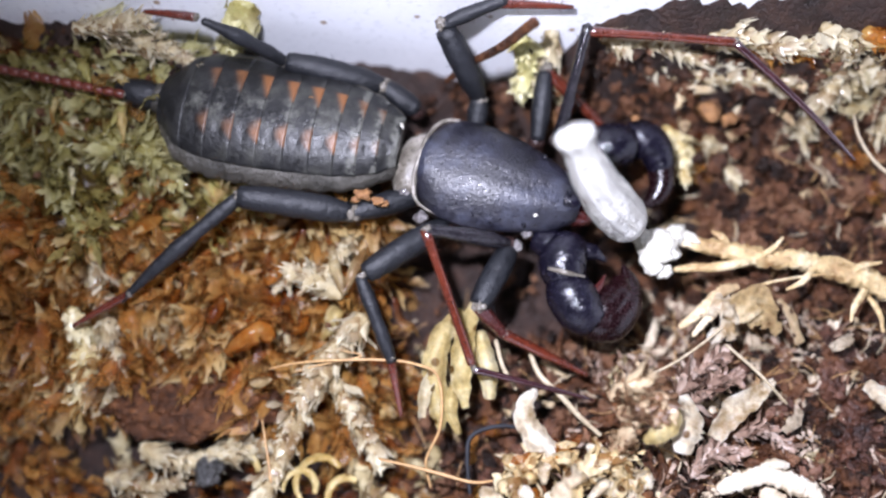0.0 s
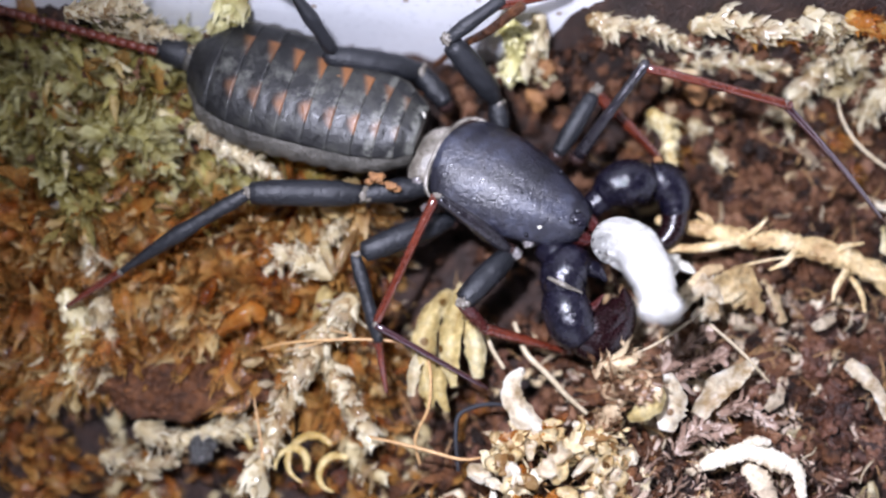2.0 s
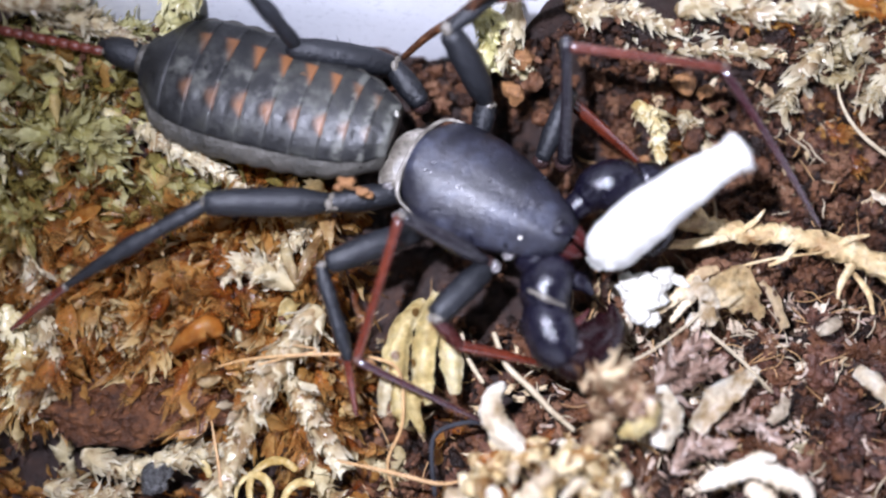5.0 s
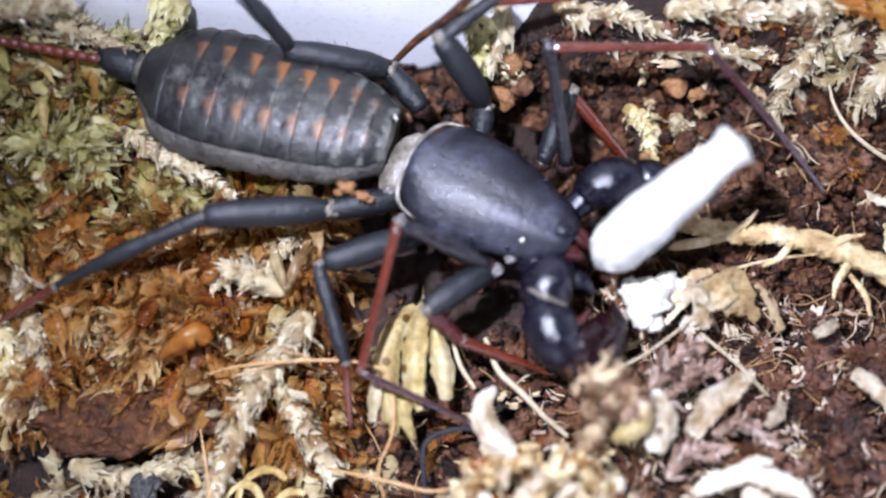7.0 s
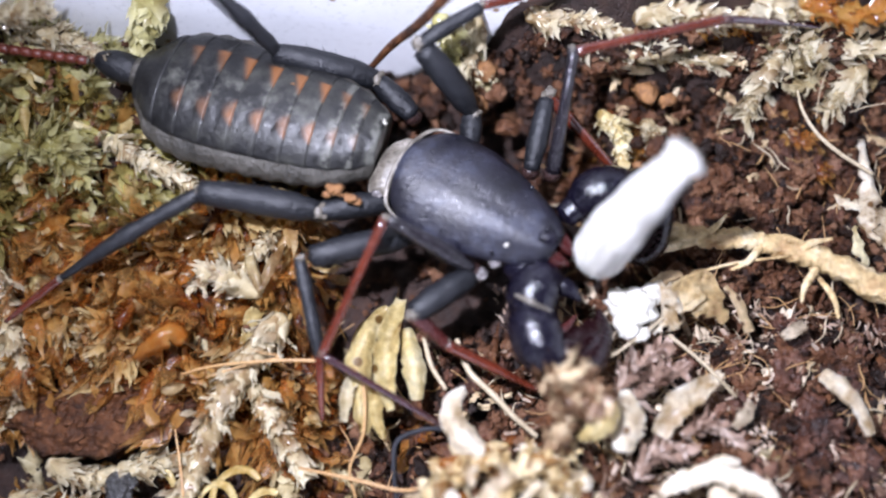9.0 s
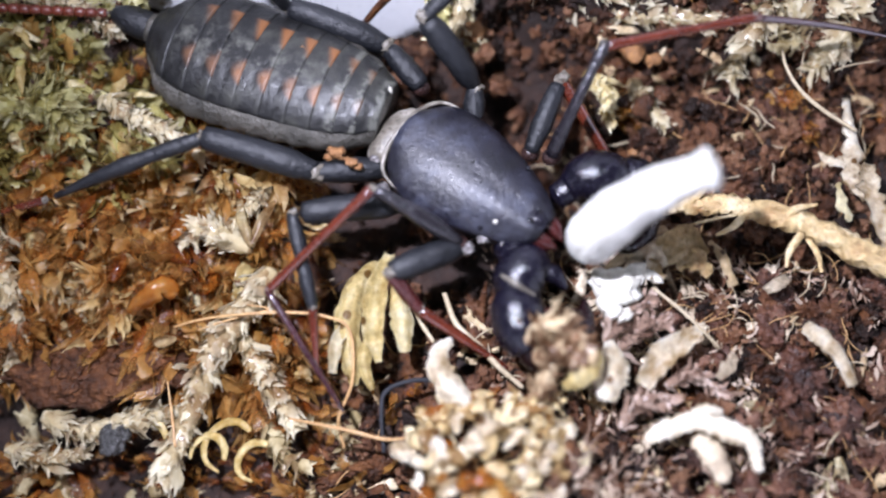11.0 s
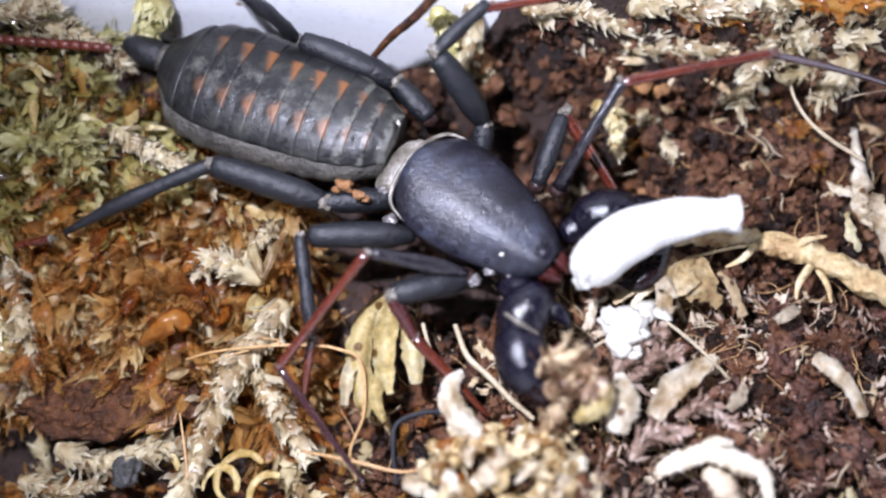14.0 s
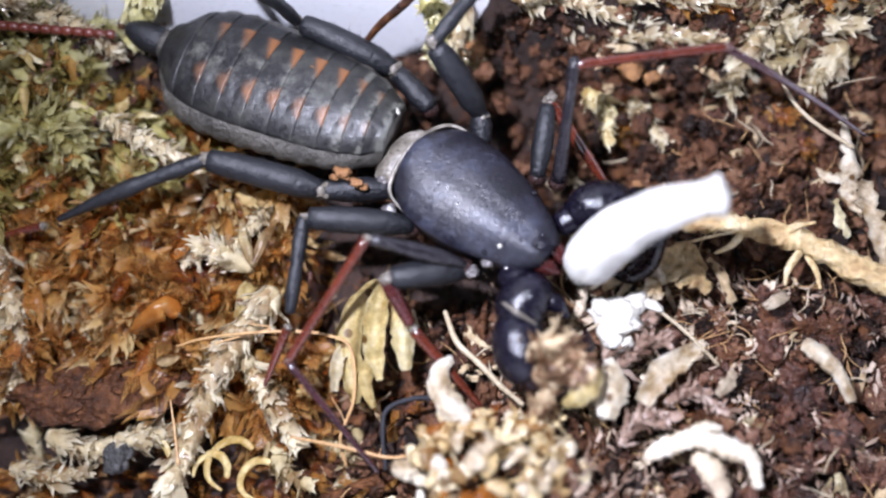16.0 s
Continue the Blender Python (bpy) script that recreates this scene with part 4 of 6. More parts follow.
for i, (path, r, flat, mat, label) in enumerate((
    ([(19.2, -21.6, 3.4), (21.0, -20.8, 4.2), (23.2, -20.3, 4.6), (25.8, -21.0, 4.4), (27.8, -21.8, 4.0), (28.4, -24.2, 3.4)], [0.5, 0.9, 0.7, 0.95, 0.7, 0.5], 1.1, HUSK, "cream white forked wood splinter"),
    ([(22.6, -20.4, 4.2), (24.0, -19.4, 4.4), (25.6, -19.3, 3.8)], [0.6, 0.6, 0.3], 1.1, HUSK, "cream white wood splinter"),
    ([(23.4, -21.6, 3.2), (24.6, -23.0, 3.6), (25.6, -25.0, 3.2)], [0.7, 1.1, 0.6], 0.9, PINK_WOOD, "pale torn wood flake"),
    ([(16.4, -6.5, 3.0), (18.6, -4.8, 3.6), (20.5, -3.0, 3.6), (22.3, -2.3, 3.0)], [0.3, 0.55, 0.6, 0.3], 0.4, CHAFF, "cream torn plant scrap"),
    ([(17.6, -7.3, 3.0), (18.9, -5.8, 3.4), (20.8, -4.4, 3.0)], [0.2, 0.4, 0.2], 0.5, CHAFF, "cream torn plant scrap"),
    ([(34.1, -1.8, 3.0), (35.8, -4.5, 3.0), (36.2, -6.4, 2.6)], [0.2, 0.3, 0.15], 0.6, STRAW, "tan dry plant scrap"),
)):
    strand("plant_shred", path, r, mat, label, "plant shred", 14, flat * 0.45, 0.28, 12, 40 + i, "plant shreds")
HEAP_LINES = [
    ([(9.0, -13.9, 6.8), (10.3, -12.9, 8.0), (12.1, -13.0, 8.2), (13.6, -14.2, 7.4)], FUZZ_LEAF, 34), ([(9.6, -15.5, 6.8), (11.3, -15.0, 8.0), (13.0, -15.7, 7.4)], FUZZ_LEAF, 30), ([(9.6, -18.6, 4.4), (10.6, -16.8, 6.2), (11.6, -15.0, 7.2)], FUZZ_LEAF, 24),
    ([(-0.6, -21.4, 2.6), (2.6, -20.0, 3.8), (5.4, -18.8, 3.8)], CHAFF_LEAF, 24), ([(5.4, -21.6, 4.2), (8.6, -19.4, 4.4), (11.6, -18.6, 3.8)], CHAFF_LEAF, 24),
    ([(1.0, -24.6, 3.8), (4.4, -22.4, 4.6), (6.0, -20.2, 4.4)], CHAFF_LEAF, 24), ([(12.6, -21.0, 3.4), (9.6, -22.6, 4.6), (8.0, -25.4, 4.8)], CHAFF_LEAF, 24),
]
for i, (path, mat, count) in enumerate(HEAP_LINES):
    sprig(path, "cream and brown crumpled moss in the heap" if mat is CHAFF_LEAF else "brown crumpled moss with cream flecks on the heap", mat, count, 1.75, 1.15, 0.6, 1.5, 200 + i, "heap of crumpled moss", 3)
rnd = random.Random(44)
for i in range(88):
    q, b = math.sqrt(rnd.random()), rnd.uniform(0, 6.28)
    x, y = 5.8 + 7.4 * q * math.cos(b), -22.6 + 5.0 * q * math.sin(b)
    h, a, far = 3.0 + 2.4 * (1 - q * q) + rnd.uniform(-0.3, 0.7), rnd.uniform(0, 6.28), rnd.uniform(1.2, 2.8)
    ahead, p = Vector((math.cos(a), math.sin(a), rnd.uniform(-0.35, 0.35))), Vector((x, y, h))
    bend, w = Vector((rnd.uniform(-0.5, 0.5), rnd.uniform(-0.5, 0.5), rnd.uniform(0.1, 0.7))), rnd.uniform(0.45, 0.95)
    curled_flake("husk_flake", [p - ahead * far / 2, p + bend, p + ahead * far / 2], [0.25 * w, w, 0.9 * w, 0.3 * w], rnd.choice((CHAFF_LEAF, CHAFF_LEAF, CHAFF_LEAF, CHAFF_LEAF, HUSK, HUSK, MOSS_AMBER)), "cream brown spotted husk flake in the heap", "husk", "husk flakes in the heap", rnd.uniform(-0.9, 0.9), 500 + i)
for i, (path, mat) in enumerate((([(16.2, -12.8, 2.2), (17.8, -10.8, 3.4), (20.2, -9.2, 3.0)], PINK_LEAF), ([(17.4, -13.6, 2.4), (19.4, -11.8, 3.4), (21.4, -11.0, 2.8)], PINK_LEAF), ([(21.5, -16.6, 1.6), (24.0, -16.0, 2.6), (26.0, -17.2, 2.0)], PINK_LEAF), ([(17.2, -20.4, 2.0), (18.8, -18.4, 2.8), (20.8, -18.2, 2.4)], PINK_LEAF))):
    sprig(path, "pinkish tan crumpled plant litter on soil", mat, 40, 1.7, 1.0, 0.3, 1.5, 230 + i, "pinkish plant litter", 3)


def clod_mesh(seed):
    """A crumbly lump of peat."""
    bm = bmesh.new()
    ball(bm, (0, 0, 0), (1, 0.85, 0.7), None, 4, 0.5, seed)
    for v in bm.verts:
        q = v.co * 1.0
        lumps = abs(noise.noise(q * 2.6 + Vector((seed, 0, 0)))) * 0.42 + abs(noise.noise(q * 6.0 + Vector((0, seed, 0)))) * 0.16
        v.co = q * (0.86 + lumps + 0.05 * noise.noise(q * 14.0)) * MM
    me = bpy.data.meshes.new("soil_clod")
    bm.to_mesh(me)
    bm.free()
    me.polygons.foreach_set("use_smooth", [True] * len(me.polygons))
    me.materials.append(CLOD)
    return me


CLODS = [clod_mesh(k) for k in range(6)]
stone = tagged(lump("pebble", (-29.2, -20.6, -3.8), (1.4, 1.6, 1.0), STONE, None, None, 4, 0.3, 3), "dark grey wet pebble between moss strands", "pebble")
rnd = random.Random(61)
for i in range(118):
    if i < 62:
        x, y, r = rnd.uniform(22, 46), rnd.uniform(-28, -6), rnd.uniform(0.9, 2.1)
    elif i < 96:
        x, y, r = rnd.uniform(20, 42), rnd.uniform(1, 13), rnd.uniform(0.6, 1.25)
    else:
        x, y, r = rnd.uniform(-10, 9), rnd.uniform(-22, -10), rnd.uniform(0.6, 1.2)
    if y > -1 and (x - 16.5) ** 2 + (y - 4.5) ** 2 < 30 or -1 < y < 4 and x > 17:
        continue
    ob = tagged(new("soil_clod", CLODS[i % 6]), "crumbly reddish brown peat clod", "soil clod", "soil clods")
    ob.matrix_world = Matrix.Translation(mm((x, y, float(ground_height(x, y)) + r * 0.25))) @ spin(rnd).to_4x4() @ Matrix.Scale(r, 4)

for i, (at, r) in enumerate((((4.6, 18.3, 4.0), 1.3), ((5.7, 16.1, 3.6), 1.1), ((3.8, 15.1, 3.2), 1.2), ((6.7, 12.7, 2.6), 1.0), ((20.1, 15.8, 4.2), 1.2), ((22.2, 15.0, 4.0), 0.8), ((21.2, 10.7, 2.6), 1.3), ((23.1, 12.0, 2.8), 0.9), ((25.8, 10.7, 2.4), 0.9), ((27.7, 7.9, 2.2), 1.1), ((19.3, 11.2, 2.6), 0.7))):
    shred(at, (r, r * 0.8, r * 0.7), 47 * i, 0, GRIT if i in (0, 2, 4, 5) else CRUMB_ONE, "orange brown soil clod" if i in (0, 2, 4, 5) else "dark red brown soil clod", 400 + i, "soil_clod", "soil clods")

# threads and rootlets
for path, r, mat, label, name in (
    ([(-23.1, -11.2, 1.0), (-20.2, -10.7, 2.0), (-16.1, -10.5, 3.0), (-12.1, -10.4, 3.2), (-8.9, -10.7, 3.0), (-6.7, -11.9, 2.5), (-6.4, -16.2, 1.5), (-7.7, -19.4, 0.0), (-7.2, -21.9, -1.0)], [0.1, 0.13, 0.14, 0.14, 0.12], FIBRE, "thin tan fibre arching over the moss", "fibre"),
    ([(-20.9, -11.5, 1.0), (-17.7, -10.8, 2.2), (-14.1, -10.0, 2.8), (-16.2, -9.5, 2.6)], [0.06, 0.1, 0.1, 0.05], FIBRE, "thin tan fibre on moss", "fibre"),
    ([(-3.5, -22.4, 0.6), (-3.8, -19.0, 0.8), (-3.4, -17.1, 1.0), (-1.2, -16.2, 1.2), (0.9, -16.2, 1.2), (3.7, -16.8, 1.5)], [0.2, 0.22, 0.24, 0.22, 0.18], FIBRE_DARK, "grey black hooked thread", "thread"),
    ([(-1.2, -7.9, 1.2), (-0.5, -10.5, 1.4), (0.8, -12.6, 1.2)], [0.2, 0.24, 0.2], FIBRE_PALE, "pale bent rootlet on soil", "rootlet"),
    ([(1.8, -8.1, 1.4), (2.9, -11.1, 1.8), (4.9, -13.1, 1.8), (6.8, -15.1, 1.6), (8.8, -16.8, 1.4)], [0.24, 0.3, 0.28, 0.22], FIBRE_PALE, "pale bent rootlet on soil", "rootlet"),
    ([(33.9, 14.8, 6.0), (34.1, 12.8, 6.0), (35.3, 10.7, 5.5), (37.3, 8.9, 5.0), (40.4, 6.9, 4.5)], [0.12, 0.17, 0.2, 0.2], FIBRE_PALE, "pale thread lying over soil", "rootlet"),
    ([(38.9, 20.1, 5.0), (36.5, 15.7, 5.5), (35.7, 12.4, 5.0)], [0.05, 0.06, 0.05], FIBRE_PALE, "fine pale hair over the soil", "rootlet"),
    ([(39.0, 13.0, 5.0), (40.6, 13.6, 5.0), (43.4, 14.1, 5.0)], [0.06, 0.07, 0.05], FIBRE_PALE, "fine pale hair over the soil", "rootlet"),
    ([(8.9, -12.7, 4.0), (14.4, -10.7, 4.0), (18.5, -8.0, 4.0), (21.4, -5.6, 3.5)], [0.1, 0.14, 0.12], FIBRE_PALE, "pale thin rootlet on soil", "rootlet"),
    ([(20.6, -8.2, 3.5), (23.4, -10.7, 3.5), (26.2, -13.6, 3.0)], [0.14, 0.17, 0.12], FIBRE_PALE, "pale thin rootlet on soil", "rootlet"),
    ([(23.2, -2.5, 3.5), (27.2, -1.6, 4.0), (31.8, -1.0, 4.0)], [0.12, 0.14, 0.1], STRAW, "thin tan rootlet on soil", "rootlet"),
    ([(-23.8, -15.8, -1.0), (-23.0, -19.3, -1.0), (-22.5, -21.8, -1.0)], [0.06, 0.14, 0.14], FIBRE, "tan upright fibre in moss", "fibre"),
    ([(-12.2, -19.4, 0.0), (-7.1, -20.5, 1.0), (-3.2, -21.4, 1.2), (-0.3, -21.0, 1.0)], [0.12, 0.18, 0.16, 0.1], FIBRE, "pinkish brown rootlet across the soil", "rootlet"),
    ([(1.1, 18.0, 17.0), (-1.7, 17.5, 13.0), (-4.2, 17.9, 9.0), (-6.7, 18.2, 4.0)], [0.5, 0.45, 0.4, 0.3], BARK, "brown twig leaning on the tub wall", "twig"),
):
    strand(name, path, r, mat, label, name, 7, 1.0, 0.06, 8, 5)
for i, (c, r, a0, a1) in enumerate((((-18.0, -21.6, -3.0), 2.4, 40, 250), ((-20.0, -22.1, -3.0), 1.6, -20, 200), ((-26.4, -21.0, -4.0), 2.2, 10, 190), ((-15.4, -22.9, -3.0), 1.8, 60, 260))):
    pts = [Vector(c) + Vector((r * math.cos(math.radians(a)), r * math.sin(math.radians(a)), 0.4 * math.sin(math.radians(a * 2)))) for a in np.linspace(a0, a1, 7)]
    strand("moss_curl", pts, [0.3, 0.42, 0.4, 0.3, 0.12], MOSS_YELLOW, "pale curled dry moss strand", "moss", 8, 0.5, 0.1, 6, i, "curled strands")

def hairs(name, count, radius, mat, label, seed, reach):
    """Fine bent hairs strewn over the soil, one mesh."""
    rnd = random.Random(seed)
    bm = bmesh.new()
    for _ in range(count):
        x, y = rnd.choice(((rnd.uniform(-10, 44), rnd.uniform(-26, -5)), (rnd.uniform(13, 44), rnd.uniform(-4, 14)), (rnd.uniform(10, 40), rnd.uniform(-20, -5))))
        h = float(ground_height(x, y)) + rnd.uniform(0.4, 2.0)
        a, far = rnd.uniform(0, 6.28), rnd.uniform(*reach)
        pts = [Vector((x, y, h))]
        for _ in range(3):
            a += rnd.uniform(-0.7, 0.7)
            pts.append(pts[-1] + Vector((math.cos(a), math.sin(a), rnd.uniform(-0.3, 0.3))) * far / 3)
        tube(bm, spline(pts, 3), [radius * 0.6, radius * rnd.uniform(0.6, 1.4), radius * 0.4], 4)
    return tagged(part(name, bm, mat), label, "root hair", kind="stuff")


hairs("root_hairs", 260, 0.07, FIBRE, "fine tan root hairs over the soil", 77, (1.5, 5))
hairs("pale_hairs", 130, 0.09, FIBRE_PALE, "fine pale rootlets over the soil", 78, (1.5, 4.5))


def splinters(name, count, areas, sizes, mat, label, seed):
    """Small torn flakes lying at all angles."""
    rnd = random.Random(seed)
    mats = []
    for _ in range(count):
        (x0, x1), (y0, y1) = rnd.choice(areas)
        x, y = rnd.uniform(x0, x1), rnd.uniform(y0, y1)
        s = rnd.uniform(*sizes)
        turn = np.array(Euler((rnd.uniform(-0.6, 0.6), rnd.uniform(-0.5, 0.5), rnd.uniform(0, 6.28))).to_matrix())
        m = np.eye(4)
        m[:3, :3] = turn @ np.diag([s * rnd.uniform(0.9, 1.8), s * rnd.uniform(0.3, 0.7), s * rnd.uniform(0.15, 0.35)])
        m[:3, 3] = x, y, float(ground_height(x, y)) + rnd.uniform(0.1, 1.1)
        mats.append(m)
    return cloud(name, CRUMBS, mats, mat, label, "plant litter")


splinters("wood_litter", 40, [((10, 44), (-27, -5)), ((14, 34), (-20, -5))], (0.5, 1.2), PINK_WOOD, "cream wood litter among crumbs", 81)
splinters("chaff_litter", 90, [((8, 44), (-27, -4)), ((-14, 12), (-27, -9)), ((10, 46), (4, 18))], (0.4, 1.1), CHAFF, "cream chaff litter among crumbs", 82)
splinters("torn_litter", 55, [((14, 26), (-12, -2)), ((20, 34), (-16, -6))], (0.4, 1.2), PINK_WOOD, "pale torn wood shreds beside the larva skin", 84)
splinters("dark_litter", 200, [((8, 44), (-27, -4)), ((-14, 12), (-27, -9)), ((10, 46), (0, 18))], (0.5, 1.6), BARK, "dark bark litter among crumbs", 83)


# ---- the whip scorpion ----
AXIS = math.atan2(-6.9, 12.2)  # heading of the front shield at rest
BACK_AXIS = math.atan2(5.2, -22.1)  # heading of the abdomen at rest
SHIELD_AT, WAIST_AT = Vector((2.7, 4.1, 0)), Vector((-5.4, 6.8, 0))

animal = new("whip_scorpion")
tagged(animal, "black whip scorpion with orange-marked abdomen and red whip tail", "whip scorpion")


def frame_at(origin, angle):
    return Matrix.Translation(origin) @ Matrix.Rotation(angle, 4, "Z")


def local(m, p):
    return m @ Vector(p)


def shield(bm, m, length, outline, dome, base, across=14, along=22):
    """A domed plate: outline gives half widths along its length."""
    us = np.linspace(0, 1, along)
    ws = np.interp(us, np.linspace(0, 1, len(outline)), outline)
    rows = []
    for u, w in zip(us, ws):
        row = []
        for s in np.linspace(-1, 1, across):
            h = (1 - abs(s) ** 2.4) * dome * (0.55 + 0.45 * math.sin(math.pi * min(1, u * 0.9 + 0.12)))
            ridge = -0.25 * math.exp(-((s * w) ** 2) / 0.12) * (1 - u) * (u > 0.1) + 0.18 * math.exp(-((abs(s * w) - 1.4) ** 2) / 0.5) * u
            lip = 0.22 * math.exp(-((1 - abs(s)) * w) ** 2 / 0.06)
            bow = -0.35 * (s * s) * (1 - u) * 2
            row.append(bm.verts.new(local(m, ((u - 0.5) * length - bow * (u < 0.5) * (0.5 - u) * 2, s * w, base + h + ridge + lip))))
        rows.append(row)
    for a, b in zip(rows, rows[1:]):
        for j in range(across - 1):
            bm.faces.new((a[j], a[j + 1], b[j + 1], b[j]))
    edge = [*rows[0], *[r[-1] for r in rows[1:]], *rows[-1][-2::-1], *[r[0] for r in rows[-2:0:-1]]]
    low = [bm.verts.new(v.co - Vector((0, 0, 1.6))) for v in edge]
    for i in range(len(edge)):
        bm.faces.new((edge[i], edge[(i + 1) % len(edge)], low[(i + 1) % len(edge)], low[i]))
    bm.faces.new(low)
    return bm


OUTLINE = [3.5, 4.6, 5.05, 5.15, 5.15, 5.1, 4.92, 4.62, 4.25, 3.8, 3.25, 2.6, 1.6]
FRONT = frame_at((2.35, 3.35, 0), AXIS)
bm = shield(bmesh.new(), FRONT, 15.9, OUTLINE, 2.3, 6.5)
carapace = part("carapace", bm, SHELL, animal, "matt black front shield")
bm = bmesh.new()
line = spline([local(FRONT, (-2.5, -5.0, 6.3)), local(FRONT, (-6.6, -4.6, 6.6)), local(FRONT, (-7.9, -2.5, 7.2)), local(FRONT, (-8.0, 0, 7.6)), local(FRONT, (-7.9, 2.5, 7.2)), local(FRONT, (-6.6, 4.6, 6.6)), local(FRONT, (-2.5, 5.0, 6.3))], 6)
part("rim", tube(bm, line, [0.08, 0.2, 0.26, 0.2, 0.08], 8), MEMBRANE, carapace, "grey soft rim behind the shield")
for x, y, r in ((6.6, -0.55, 0.34), (6.6, 0.55, 0.34), (3.4, -3.6, 0.26), (3.4, 3.6, 0.26)):
    bm = bmesh.new()
    ball(bm, local(FRONT, (x, y, 8.15 if r > 0.3 else 7.2)), (r, r, r), detail=2)
    part("eye", bm, EYE, carapace, "glossy black eye")
bm = bmesh.new()
ball(bm, local(FRONT, (6.9, 0, 7.75)), (0.95, 0.8, 0.42), Matrix.Rotation(AXIS, 3, "Z"), 3, 0.04, 6)
part("eye_mound", bm, POLISHED, carapace, "glossy black eye mound")
bm = bmesh.new()
ball(bm, local(FRONT, (-0.5, 0, 5.2)), (7.4, 3.9, 2.4), Matrix.Rotation(AXIS, 3, "Z"), 3, 0.03, 2)
part("underside", bm, DARK_RED, animal, "dark maroon underside")
bm = bmesh.new()
ball(bm, (-5.3, 7.0, 5.5), (1.9, 3.6, 1.8), Matrix.Rotation(AXIS, 3, "Z"), 3, 0.08, 4)
part("waist", bm, MEMBRANE, animal, "grey folded waist membrane")

# abdomen: soft pleated sides and a row of back plates
ABDOMEN = frame_at((-6.5, 9.0, 0), BACK_AXIS - 0.05)
WIDTHS = [3.0, 4.4, 5.2, 5.7, 6.0, 6.2, 6.35, 6.5, 6.6, 6.62, 6.55, 6.2, 5.4, 3.2]
A_LEN = 23.2


def half_width(u):
    return float(np.interp(u, np.linspace(0, 1, len(WIDTHS)), WIDTHS))


bm = bmesh.new()
rings = []
for u in np.linspace(0, 1, 48):
    w = half_width(u)
    fold = 0.12 * math.sin(u * 11 * 2 * math.pi)
    thick = 3.1 * math.sqrt(max(0.12, w / 5.85))
    rings.append([bm.verts.new(local(ABDOMEN, (u * A_LEN, math.cos(a) * (w + fold), 6.3 + math.sin(a) * thick))) for a in np.linspace(0, 2 * math.pi, 28, endpoint=False)])
for a, b in zip(rings, rings[1:]):
    for j in range(28):
        bm.faces.new((a[j], a[(j + 1) % 28], b[(j + 1) % 28], b[j]))
bm.faces.new(rings[0][::-1]), bm.faces.new(rings[-1])
abdomen = part("abdomen", bm, PLEURA, animal, "grey brown abdomen with pleated sides")


def plate_material():
    """Black back plate; the mark layer brings in orange wedges, the pale layer the worn grey bands."""
    m = material("marked back plate", [(0.005, 0.005, 0.005), (0.010, 0.010, 0.010), (0.032, 0.032, 0.027)], 260, 2000, 0.42, 0.4, 0.0002, spec=0.34, contrast=0.18, waves=1.0)
    n, k = m.node_tree.nodes, m.node_tree.links
    b = n["Principled BSDF"]
    src = b.inputs["Base Color"].links[0].from_socket
    rough = [x for x in n if x.bl_idname == "ShaderNodeTexNoise"][0]
    crust = n.new("ShaderNodeTexNoise")
    crust.inputs["Scale"].default_value, crust.inputs["Detail"].default_value, crust.inputs["Roughness"].default_value = 700, 7, 0.7
    k.new([x for x in n if x.bl_idname == "ShaderNodeTexCoord"][0].outputs["Object"], crust.inputs["Vector"])
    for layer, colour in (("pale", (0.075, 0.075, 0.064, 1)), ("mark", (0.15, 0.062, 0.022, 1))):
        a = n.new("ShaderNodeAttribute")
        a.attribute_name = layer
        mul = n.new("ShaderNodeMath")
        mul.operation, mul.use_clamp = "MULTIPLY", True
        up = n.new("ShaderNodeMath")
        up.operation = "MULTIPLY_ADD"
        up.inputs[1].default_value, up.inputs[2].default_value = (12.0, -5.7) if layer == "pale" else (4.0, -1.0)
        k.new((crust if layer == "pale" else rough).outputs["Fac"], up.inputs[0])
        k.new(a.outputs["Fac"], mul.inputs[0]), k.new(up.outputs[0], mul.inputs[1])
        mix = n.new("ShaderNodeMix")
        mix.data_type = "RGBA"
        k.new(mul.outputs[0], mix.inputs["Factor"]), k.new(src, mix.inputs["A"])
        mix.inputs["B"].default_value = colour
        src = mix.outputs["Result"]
    k.new(src, b.inputs["Base Color"])
    return m


